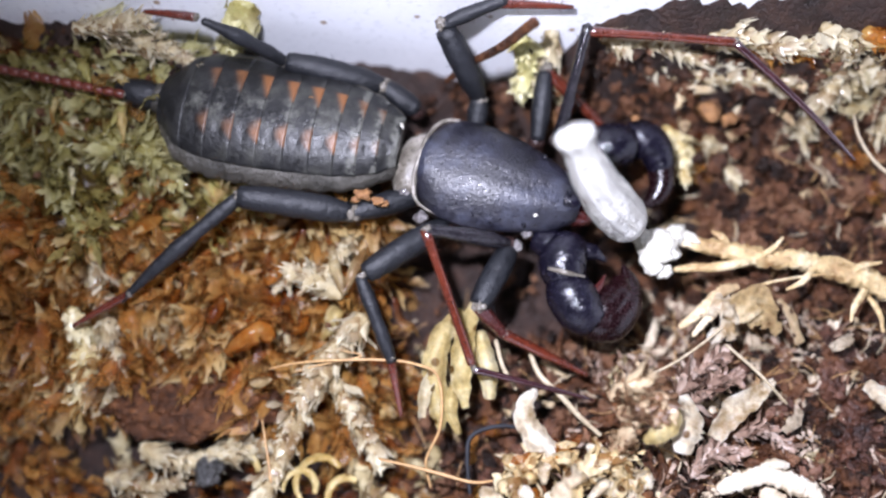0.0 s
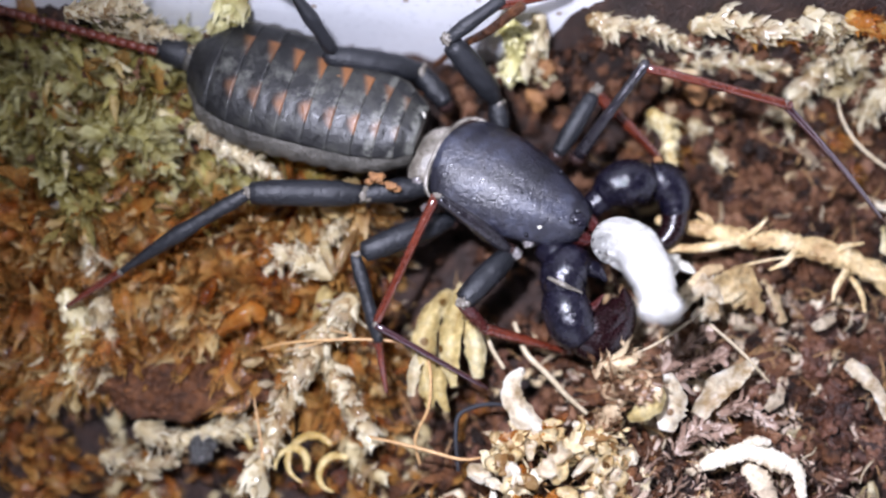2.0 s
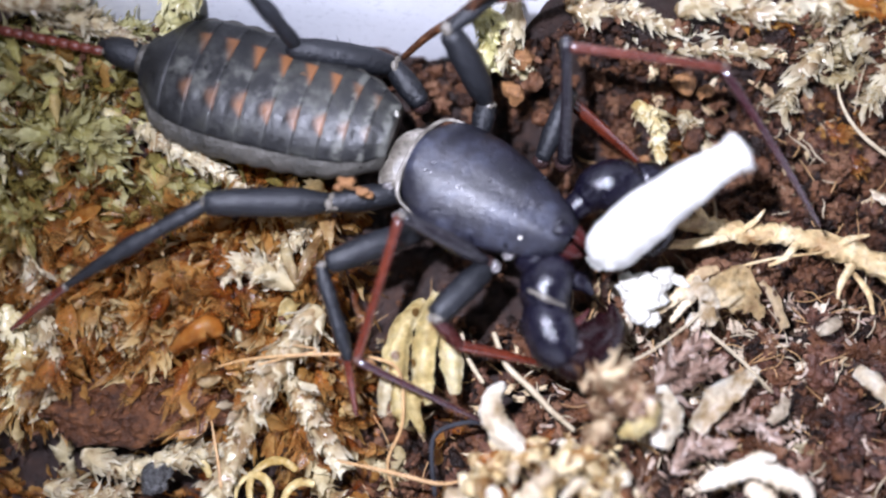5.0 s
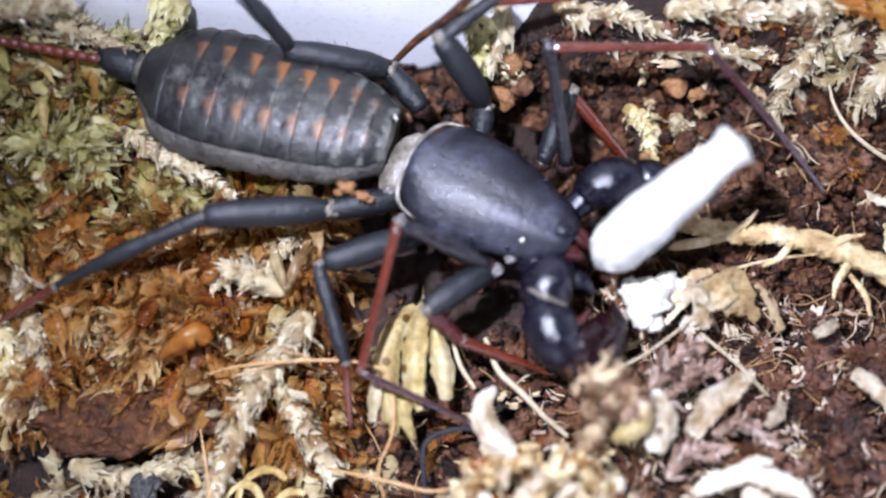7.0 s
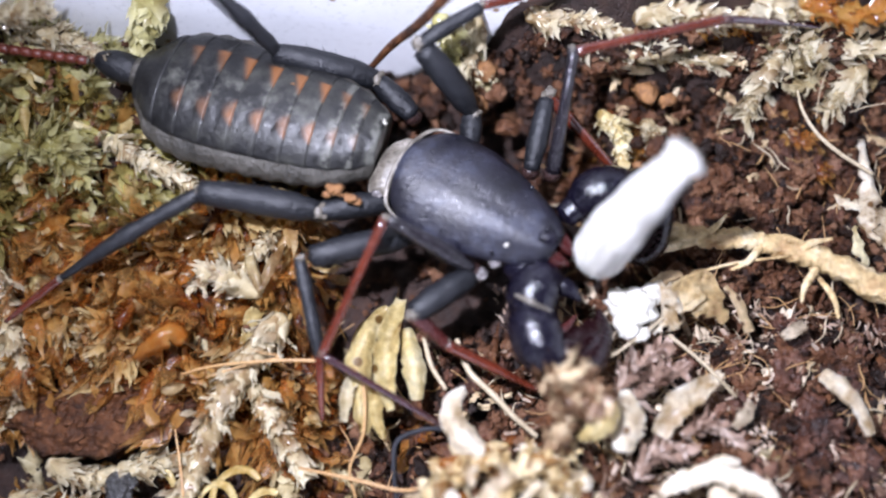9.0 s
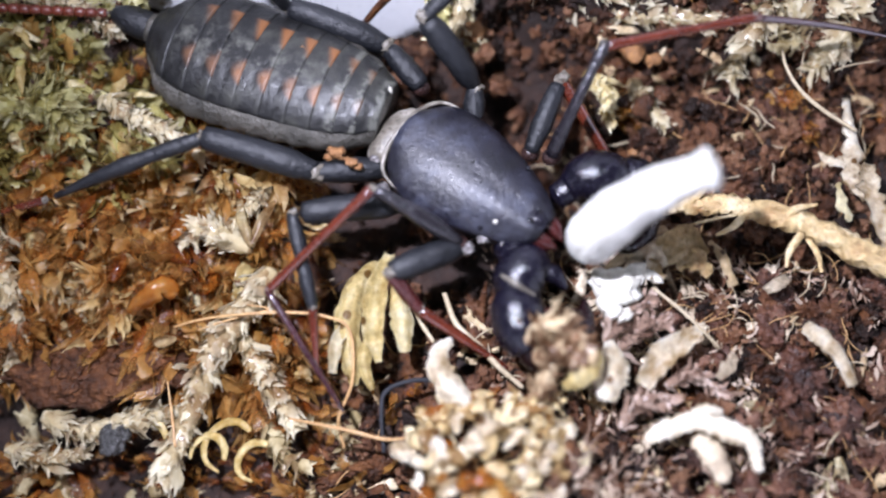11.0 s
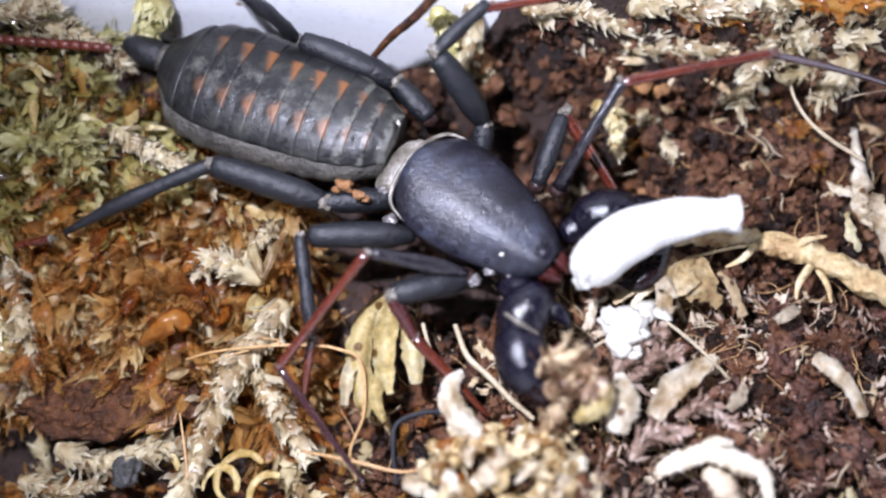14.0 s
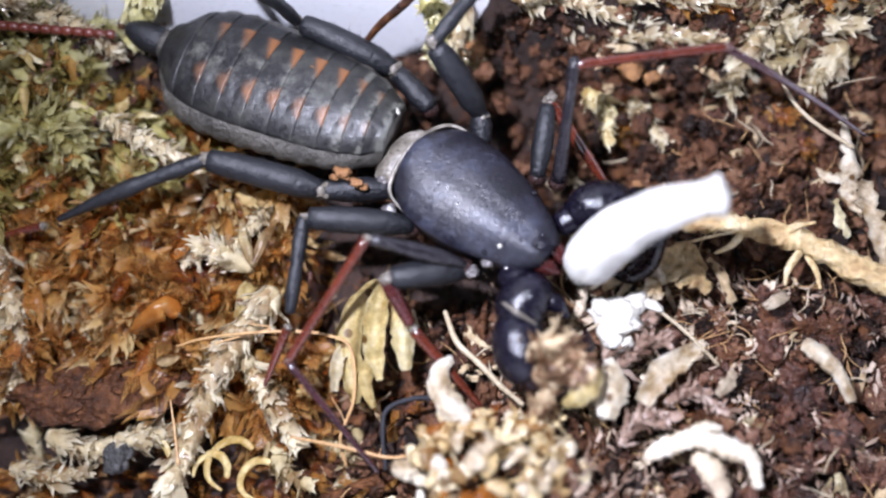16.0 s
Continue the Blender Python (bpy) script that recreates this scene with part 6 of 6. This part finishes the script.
JOINTS["second_left_knee"] = 7, [(0, -3.29, -5.95), (1, -3.38, -6.7), (1.5, -3.65, -7.38), (3, -3.75, -7.56), (3.5, -3.79, -7.97), (6.5, -3.58, -7.81), (7, -3.42, -6.82), (7.5, -2.2, -6.28), (8.5, -1.8, -6.61), (9, -2.09, -7.26), (9.5, -2.48, -8.42), (10, -2.56, -8.79), (12.5, -3.54, -6.5), (13, -3.55, -6.38), (14, -3.93, -6.95), (15, -3.52, -6.67), (16, -3.54, -6.73)]
JOINTS["second_left_ankle"] = 4, [(0, -0.72, -7.71), (1, -0.83, -8.5), (1.5, -1.25, -9.16), (3, -1.62, -9.06), (3.5, -1.36, -9.68), (6, -1.64, -9.59), (7.5, 0.21, -8.51), (8.5, 0.97, -9.07), (9, 0.86, -9.17), (10, 0.44, -10.51), (12.5, -1.28, -10.44), (13, -1.08, -10.43), (14, -1.75, -10.06), (14.5, -1.05, -10.56), (16, -0.81, -10.82)]
JOINTS["second_left_toe"] = 1, [(0, 7.74, -11.1), (0.5, 7.7, -10.61), (1, 7.41, -10.89), (1.5, 7.27, -10.73), (2.5, 7.61, -11.1), (3, 7.19, -11.41), (3.5, 8.13, -11.44), (6, 7.49, -11.01), (7, 7.37, -11.16), (7.5, 8.36, -11.71), (8.5, 8.58, -12.25), (9, 8.97, -12.61), (9.5, 8.69, -13.09), (10, 9.07, -13.15), (12.5, 5.04, -17.73), (13, 5.25, -16.75), (14, 5.55, -17.4), (14.5, 5.26, -17.11), (16, 5.48, -17.4)]
JOINTS["feeler_left_knee"] = 10, [(0, -8.25, 0.52), (0.5, -7.62, 0.11), (1, -7.1, 0.12), (1.5, -6.23, 2.18), (3, -6.37, 1.95), (3.5, -6.52, 0.91), (6, -6.7, -0.15), (6.5, -6.6, -0.15), (7, -5.81, -0.11), (7.5, -4.92, 0.38), (8.5, -4.33, 0.59), (9, -4.44, 0.51), (9.5, -4.25, 0.68), (10, -4.02, 0.03), (12.5, -5.03, -2.79), (13, -4.98, -2.67), (13.5, -5.32, -2.77), (14, -5.86, -3.9), (14.5, -5.25, -4.07), (16, -4.93, -3.9)]
JOINTS["feeler_left_middle"] = 5, [(0, -3.39, -11.57), (0.5, -3.31, -12.28), (1, -4.3, -12.51), (1.2, -5.97, -11.83), (1.5, -10.65, -9.63), (2, -11.77, -9.42), (2.5, -11.61, -9.32), (3, -11.2, -9.41), (3.5, -10.86, -10.59), (6, -9.96, -11.67), (6.5, -9.83, -11.48), (7, -9.06, -11.69), (7.5, -8.54, -11.44), (8, -8.82, -10.98), (8.5, -8.54, -11.04), (9, -9.92, -10.31), (9.5, -12.62, -8.02), (10, -14.31, -6.88), (12.5, -13.15, -12.02), (13, -13.17, -12.07), (13.5, -13.5, -12.31), (14, -13.59, -12.77), (14.5, -12.06, -13.6), (16, -11.89, -13.53)]
JOINTS["feeler_left_tip"] = 2, [(0, 5.39, -12.92), (0.5, 3.73, -13.03), (1, 3.95, -14.11), (1.5, -0.01, -14.94), (2, -0.17, -15.08), (3, -0.35, -15.83), (3.5, 0.13, -15.53), (6, -1.13, -15.51), (7, 0.46, -15.77), (7.5, 0.2, -15.36), (8, 0.04, -15.82), (8.5, 0.96, -15.92), (9, 0.36, -15.89), (9.5, -4.14, -16.35), (10, -6.22, -19.41), (12.5, -6.4, -21.43), (13, -5.96, -22.89), (13.5, -5.78, -22.9), (14, -6.4, -22.2), (14.5, -3.71, -21.97), (15, -3.83, -21.87), (16, -4.49, -22.24)]
JOINTS["feeler_right_knee"] = 13, [(0, 6.23, 19.11), (0.5, 8.32, 18.17), (1, 10.47, 16.54), (1.5, 12.76, 13.96), (2, 12.68, 14.03), (2.5, 11.68, 14.56), (3, 10.13, 14.93), (3.5, 7.38, 14.53), (6.5, 7.66, 14.26), (7, 7.11, 14.43), (7.5, 7.04, 15.41), (8, 10.45, 16.27), (8.5, 10.77, 16.1), (9, 11.96, 14.65), (9.5, 14.49, 12.43), (10, 14.29, 11.46), (12.5, 17.83, 9.58), (13, 18.26, 10.13), (13.5, 17.66, 10.47), (14, 16.45, 10.55), (14.5, 13.57, 10.75), (15, 13.28, 10.66), (16, 13.29, 10.73)]
JOINTS["feeler_right_middle"] = 14, [(0, 19.75, 18.1), (0.5, 21.62, 16.83), (1, 23.46, 13.51), (1.5, 25.25, 9.9), (2, 25.11, 10.47), (2.5, 24.58, 11.05), (3, 23.05, 11.88), (3.5, 20.31, 12.46), (6, 20.38, 12.16), (6.5, 20.38, 12.36), (7, 20.19, 14.17), (7.5, 20.3, 18.84), (8, 22.07, 19.62), (8.5, 22.77, 19.44), (9, 24.98, 17.39), (9.5, 27.76, 14.03), (10, 27.15, 13.03), (12.5, 30.74, 13.02), (13, 31.02, 13.22), (13.5, 30.34, 13.51), (14, 28.98, 12.71), (14.5, 26.45, 12.32), (15, 26.4, 12.05), (16, 26.23, 12.03)]
JOINTS["feeler_right_tip"] = 7, [(0, 35.38, 6.95), (0.5, 36.36, 8.7), (1, 36.05, 2.39), (1.5, 35.72, 2.6), (2, 35.9, 2.81), (2.5, 34.79, 3.99), (3, 33.5, 3.68), (3.5, 31, -0.65), (6, 31.17, -1.43), (6.5, 31.66, -0.66), (7, 32.96, 1.64), (7.5, 36.17, 13.06), (8, 38.13, 22.69), (8.5, 37.44, 22.22), (9, 40.29, 20.3), (9.5, 42.81, 15.19), (10, 43.37, 13.9), (12.5, 47.06, 17.15), (13, 47.2, 17.05), (13.5, 45.76, 16.04), (14, 44.01, 12.97), (14.5, 39.78, 8.47), (15, 39.84, 7.75), (16, 40.45, 6.92)]
JOINTS["second_right_knee"] = 7, [(0, 3.12, 18.53), (0.5, 2.73, 17.59), (1, 5.87, 16.4), (1.5, 9.62, 14.58), (2, 9.39, 14.46), (2.5, 9.34, 14.83), (3, 8.86, 14.17), (3.5, 8.22, 12.04), (6, 8.32, 12.41), (7, 9.7, 13.47), (7.5, 11.01, 14.78), (8, 11.6, 14.24), (8.5, 11.75, 14.08), (9, 10.31, 14.03), (9.5, 10.52, 14.06), (10, 12.68, 11.17), (13, 12.88, 11.81), (14, 12.2, 11.17), (14.5, 11.52, 10.84), (16, 11.69, 11.17)]
JOINTS["second_right_ankle"] = 2, [(0, 10.92, 12.96), (1, 14.62, 11.05), (1.5, 17.61, 8.54), (2.5, 17.05, 8.81), (3, 16.02, 9.69), (3.5, 16.09, 8.55), (6, 15.51, 8.45), (7, 15.61, 8.6), (7.5, 16.06, 9.59), (8.5, 16.25, 9.77), (9.5, 17.28, 7.64), (10, 16.82, 6.55), (12.5, 17.74, 5.09), (13, 18.06, 5.3), (14, 17.58, 4.34), (14.5, 17.46, 4.45), (16, 17.46, 4.17)]
JOINTS["third_right_femur"] = 6, [(0, -3.35, 15.46), (1, -1.87, 14.42), (1.5, -0.55, 13.44), (3, -0.13, 13.27), (3.5, 1.11, 12.54), (6.5, 1.09, 12.43), (7, 1.89, 12.67), (7.5, 2.84, 13.31), (8.5, 3.12, 13.5), (9, 3.29, 12.56), (10, 4.56, 10.97), (13, 4.8, 10.84), (13.5, 4.65, 10.75), (14, 4.59, 10.15), (14.5, 5.18, 9.61), (16, 5.27, 9.68)]
JOINTS["third_right_knee"] = 13, [(0, -7.24, 19.89), (0.5, -7.04, 19.11), (1, -6.54, 18.27), (1.5, -5.74, 16.83), (2, -5.64, 16.74), (3, -5.73, 16.37), (3.5, -2.91, 16.72), (6, -2.4, 16.06), (6.5, -2.21, 16.08), (7, -2.17, 15.64), (7.5, -1.91, 16.23), (8.5, -1.58, 16.06), (9, -1.61, 15.8), (9.5, -0.93, 14.92), (10, -0.07, 14.37), (12.5, -0, 13.8), (13.5, -0.03, 14.16), (14, 0.06, 14.12), (14.5, 0.68, 13.56), (16, 0.82, 13.67)]
JOINTS["third_right_ankle"] = 14, [(0, -2.66, 21.22), (0.5, -2.73, 20.61), (1, -2.36, 19.46), (1.5, -0.96, 19.73), (2, -1.75, 19.12), (2.5, -1.78, 19.05), (3, -1.17, 18.98), (3.5, 0.27, 18.57), (6, 0.38, 17.66), (7, 1.72, 18.23), (7.5, 1.41, 17.85), (8.5, 1.48, 17.75), (9, 4.34, 18.98), (9.5, 2.57, 17.44), (10, 2.73, 16.3), (12.5, 2.51, 15.45), (13, 2.79, 16.81), (14.5, 4.81, 17.72), (16, 4.16, 17.18)]
JOINTS["third_right_toe"] = 14, [(0, 3.64, 21.29), (0.5, 3.05, 20.96), (1, 2.9, 20.47), (1.5, 4.05, 20.74), (2.5, 2.97, 20.35), (3.5, 4.71, 19.86), (6, 5.21, 18.52), (7, 6.58, 18.78), (7.5, 6.08, 18.98), (8.5, 6.42, 18.88), (9, 8.83, 20.01), (9.5, 7.57, 18.59), (10, 7.72, 17.44), (12.5, 7.51, 16.6), (14.5, 9.88, 18.86), (16, 9.23, 18.3)]
JOINTS["hind_right_femur"] = 6, [(0, -12.82, 16.41), (0.5, -12.37, 16.09), (1, -9.87, 16.5), (1.5, -8.04, 16.12), (2, -8.06, 16.27), (3.5, -7.62, 16.2), (6, -7.64, 16.26), (7, -6.88, 16.34), (7.5, -6.02, 17.07), (8, -5.88, 16.68), (8.5, -5.78, 16.74), (9, -5.84, 16.09), (9.5, -4.88, 16.02), (10, -4.06, 15.43), (13, -3.79, 15.55), (14, -3.84, 14.89), (14.5, -3.45, 14.62), (16, -3.17, 15.05)]
JOINTS["hind_right_knee"] = 9, [(0, -22.56, 17.52), (0.5, -21.86, 17.39), (1, -18.02, 16.5), (1.5, -15.98, 16.15), (2.5, -15.83, 16.24), (3, -15.86, 16.02), (3.5, -15.61, 16.12), (6, -15.69, 16.19), (6.5, -15.57, 16.22), (7.5, -14.86, 16.84), (8, -14.81, 17.04), (9, -14.39, 16.95), (9.5, -13.94, 17.47), (10, -13.16, 17.79), (12.5, -13.49, 17.98), (13, -13.45, 17.82), (13.5, -13.68, 18.17), (14, -13.46, 18.06), (14.5, -12.47, 18.74), (15, -12.63, 18.85), (16, -12.43, 18.58)]
JOINTS["hind_right_ankle"] = 16, [(0, -29.67, 18.24), (0.5, -30.06, 18.64), (1, -23.47, 18.97), (1.5, -20.1, 19.27), (2, -19.91, 19.38), (2.5, -19.92, 19.17), (3.5, -19.37, 18), (6, -19.42, 18.17), (7, -18.95, 18.35), (7.5, -18.96, 19.03), (8, -19.17, 18.84), (9, -18.76, 18.72), (9.5, -17.78, 18.18), (10, -15.89, 17.92), (12.5, -15.74, 17.64), (13, -15.55, 17.36), (14, -16.64, 17.74), (14.5, -15.53, 17.69), (16, -15.16, 17.22)]
JOINTS["hind_right_toe"] = 16, [(t, x - (4.5 if t < 1 else 2.4), min(20.6, y + (0.3 if t < 1 else 3.5))) for t, x, y in JOINTS["hind_right_ankle"][1]]
JOINTS["whip_base"] = 9, [(0, -37.39, 13.53), (0.5, -36.48, 13.68), (1, -35.37, 14.78), (1.5, -33.92, 16), (2, -33.75, 16.43), (3, -33.76, 16.35), (3.5, -33.31, 16.24), (6, -33.68, 15.62), (7, -32.86, 15.89), (7.5, -31.65, 15.78), (8.5, -31.82, 15.83), (9, -32.16, 16.33), (9.5, -30.71, 17.22), (10, -29.59, 17.39), (12.5, -30.2, 16.52), (13, -30.16, 16.72), (14, -30.46, 17), (14.5, -29.71, 17.01), (16, -29.28, 17.1)]
JOINTS["whip_end"] = 10, [(0, -49.09, 15.42), (0.5, -48.77, 15.67), (1, -48.36, 17.54), (1.5, -48.86, 20.1), (2.5, -49.32, 19.95), (3, -49.08, 19.6), (3.5, -46.17, 18.93), (6, -41.94, 16.81), (7, -41.46, 17.22), (7.5, -40.78, 16.81), (8, -40.08, 17.09), (8.5, -39.74, 16.42), (9, -39.92, 17.11), (9.5, -39.88, 17.53), (10, -39.31, 17.71), (12.5, -40.12, 16.04), (14, -40.86, 17.47), (14.5, -40.79, 17.69), (16, -39.98, 17.64)]
JOINTS["palp_left"] = 6, [(0, 5.25, -1.71), (0.5, 5.46, -2.3), (1, 5.48, -3.29), (1.5, 6.43, -4.74), (3, 6.6, -4.97), (3.5, 6.52, -5.65), (6.5, 6.37, -5.43), (7, 7.29, -5.19), (7.5, 8.45, -4.65), (8, 8.96, -4.59), (8.5, 8.97, -4.65), (9, 8.79, -5.66), (9.5, 8.78, -7.2), (10, 8.62, -8.19), (12.5, 8.95, -8.93), (13, 8.95, -8.91), (13.5, 8.65, -8.68), (14, 8.1, -8.98), (14.5, 8.67, -9.34), (16, 8.9, -9.39)]
JOINTS["palp_right"] = 6, [(0, 11.74, 13.09), (1, 13.74, 10.14), (1.5, 14.9, 7.42), (2, 15.15, 7.13), (3, 15.29, 7.13), (3.5, 15.26, 6.54), (6.5, 14.83, 6.53), (7, 15.87, 6.97), (7.5, 17.28, 7.79), (8.5, 17.73, 8.05), (10, 18.5, 3.23), (12.5, 19.09, 3.26), (13, 19.4, 3.24), (14, 18.71, 2.54), (14.5, 19.03, 2.07), (16, 19.19, 1.99)]
LARVA_BASE = [(0, 11.32, 2.33, 7), (0.5, 12.35, 2.33, 7), (0.8, 11.78, 1.09, 7), (1, 12.14, 1.15, 7), (1.3, 9.33, 0.14, 7), (1.5, 10.06, -0.49, 7), (2, 9.89, -0.94, 7), (2.3, 9.78, -1.89, 7), (2.8, 10.14, -2.3, 7), (3, 10.71, -2.52, 7), (3.5, 10.34, -2.77, 7), (6.5, 10.47, -2.83, 7), (7.2, 12.08, -2.35, 7), (7.7, 12.73, -1.18, 7), (8.5, 13.32, -1.7, 7), (9, 13.42, -2.83, 7), (9.5, 13.87, -4.88, 7), (10, 13.51, -5.99, 7), (13, 13.93, -5.85, 7), (14, 12.98, -5.78, 7), (14.5, 13.35, -6.76, 7), (16, 13.66, -6.56, 7)]
LARVA_MIDDLE = [(0, 6.91, 3.64, 14.21), (0.5, 8.16, -0.09, 13.66), (0.8, 7.47, -2.87, 13.11), (1, 8.35, -2.84, 12.84), (1.3, 10.87, -3.24, 14.62), (1.5, 12, -4.05, 14.62), (1.8, 11.42, -4.46, 14.21), (2, 11.64, -3.95, 13.53), (2.3, 12.19, -3.82, 14.62), (2.5, 12.54, -3.41, 14.76), (2.8, 12.86, -1.46, 13.94), (3, 12.77, 0.57, 12.56), (3.5, 14.43, 1.36, 10.78), (6.5, 15.6, 0.21, 12.15), (7, 15.78, 0.31, 12.84), (7.2, 17.09, 3.16, 8.3), (7.5, 16.99, 3.83, 8.44), (7.7, 16.58, 2.31, 12.15), (8, 16.26, 1, 13.39), (8.2, 15.24, 0.41, 14.62), (8.5, 15.27, 0.69, 14.76), (9, 15.63, -0.98, 14.49), (9.5, 17.32, -3.18, 14.21), (10, 17.08, -4.21, 13.94), (12.5, 17.06, -4.41, 13.39), (13, 16.95, -3.99, 13.25), (14, 17.93, -1.64, 8.58), (14.5, 17, -4.29, 12.42), (16, 17.33, -3.99, 12.7)]
LARVA_TIP = [(0, 4.05, 6.06, 19.75), (0.8, 4.08, -6.35, 17.75), (1, 4.55, -7.01, 17.25), (1.2, 8.84, -7.72, 19.5), (1.3, 12.48, -6.17, 20.5), (1.5, 13.61, -6.66, 20.5), (1.8, 13.51, -8.36, 19.75), (2, 12.23, -9.84, 18.5), (2.3, 15.11, -5.88, 20.5), (2.5, 15.54, -2.48, 20.75), (2.8, 17.31, 1.68, 19.25), (3, 18.59, 4.8, 16.75), (3.5, 21.45, 5.02, 13.5), (6.5, 20.77, 3.65, 16), (7, 20.68, 3.68, 17.25), (7.2, 24.16, 5.67, 9), (7.5, 24.61, 2.3, 9.25), (7.7, 21.7, -1.38, 16), (8, 19.74, -2.87, 18.25), (8.2, 18.51, 2.25, 20.5), (8.5, 17.32, 3.19, 20.75), (9, 18.99, 1.35, 20.25), (9.5, 21.12, -1.2, 19.75), (10, 21.53, -2.52, 19.25), (12.5, 23.1, -4.72, 18.25), (13, 23.16, -3.72, 18), (14, 26.16, -0.46, 9.5), (14.5, 23.9, -3.56, 16.5), (16, 23.76, -3.15, 17)]


def value(rows, t):
    """Between rows: an even glide, without overshoot."""
    ts = [r[0] for r in rows]
    return [float(np.interp(t, ts, [r[i] for r in rows])) for i in range(1, len(rows[0]))]


def joint(name, t):
    z, rows = JOINTS[name]
    x, y = value(rows, t)
    return Vector((x, y, z))


def along(a, b):
    """A pose at a whose x axis runs to b, its z axis as upright as may be."""
    x = (b - a).normalized()
    y = Vector((0, 0, 1)).cross(x).normalized()
    return Matrix.Translation(a) @ Matrix((x, y, x.cross(y))).transposed().to_4x4()


def metres(m):
    m = m.copy()
    m.translation *= MM
    return m


def body_pose(t):
    x, y, a = value(CARAPACE_TRACK, t)
    return Matrix.Translation((x, y, 0)) @ Matrix.Rotation(math.radians(a), 4, "Z") @ Matrix.Translation(-SHIELD_AT)


def back_pose(t):
    x, y, a = value(ABDOMEN_TRACK, t)
    return Matrix.Translation((x, y, 0)) @ Matrix.Rotation(math.radians(a), 4, "Z") @ Matrix.Translation(-WAIST_AT)


def larva_line(t):
    b, m, e = (Vector(value(r, t)) for r in (LARVA_BASE, LARVA_MIDDLE, LARVA_TIP))
    c = 2 * m - (b + e) / 2
    pts = [b * (1 - u) ** 2 + c * (2 * u * (1 - u)) + e * (u * u) for u in np.linspace(0, 1, 61)]
    far = np.r_[0, np.cumsum([(q - p).length for p, q in zip(pts, pts[1:])])]
    return lambda d: Vector([float(np.interp(d, far, [p[i] for p in pts])) for i in range(3)]) + ((pts[-1] - pts[-2]).normalized() * max(0, d - far[-1]))


def motions():
    times = [i * 0.25 for i in range(65)]
    walk(animal, [(t, metres(body_pose(t))) for t in times])
    walk(abdomen, [(t, metres(body_pose(t).inverted() @ back_pose(t))) for t in times])
    walk(whip, [(t, metres(body_pose(t).inverted() @ along(joint("whip_base", t), joint("whip_end", t)))) for t in times])
    for ob, name, rest in ((palp_left, "palp_left", PALP_LEFT_AT), (palp_right, "palp_right", PALP_RIGHT_AT)):
        walk(ob, [(t, metres(Matrix.Translation(body_pose(t).inverted() @ joint(name, t)))) for t in times])
    for made, lengths, hip, names, skins in LEG_CHAINS:
        rows = [[] for _ in made]
        for t in times:
            inv = body_pose(t).inverted()
            here = body_pose(t) @ hip
            for i, name in enumerate(names):
                there = joint(name, t)
                m = along(here, there)
                rows[i].append((t, metres(inv @ m)))
                # the piece ends at its own length; the next one starts where this one truly ends, or close to it
                here = (m @ Vector((lengths[i], 0, 0))).lerp(there, 0.7)
        for ob, r in zip(made, rows):
            walk(ob, r)
        for i, ob in skins:
            walk(ob, rows[i])
    rows = [[] for _ in larva_rings]
    dense = sorted({*times, *[0.1 * i for i in range(31)], *[7 + 0.1 * i for i in range(21)]})
    for t in dense:
        line = larva_line(t)
        for i in range(RINGS):
            d = (i + 0.5) * LARVA_LENGTH / RINGS
            rows[i].append((t, metres(along(line(d - 0.3), line(d + 0.3)) @ Matrix.Translation((0.3, 0, 0)))))
    for ob, r in zip(larva_rings, rows):
        walk(ob, r)
    walk(remains, [(t, metres(Matrix.Translation((*value(REMAINS_TRACK, t), 4.0)))) for t in times])
    walk(root, [(t, metres(Matrix.Translation((0, y, 0)))) for t, y in ((0, -0.6), (3.5, -0.5), (6, 0), (8.5, 0), (10, -0.8), (12.5, -1.3), (16, -1.3))])


motions()
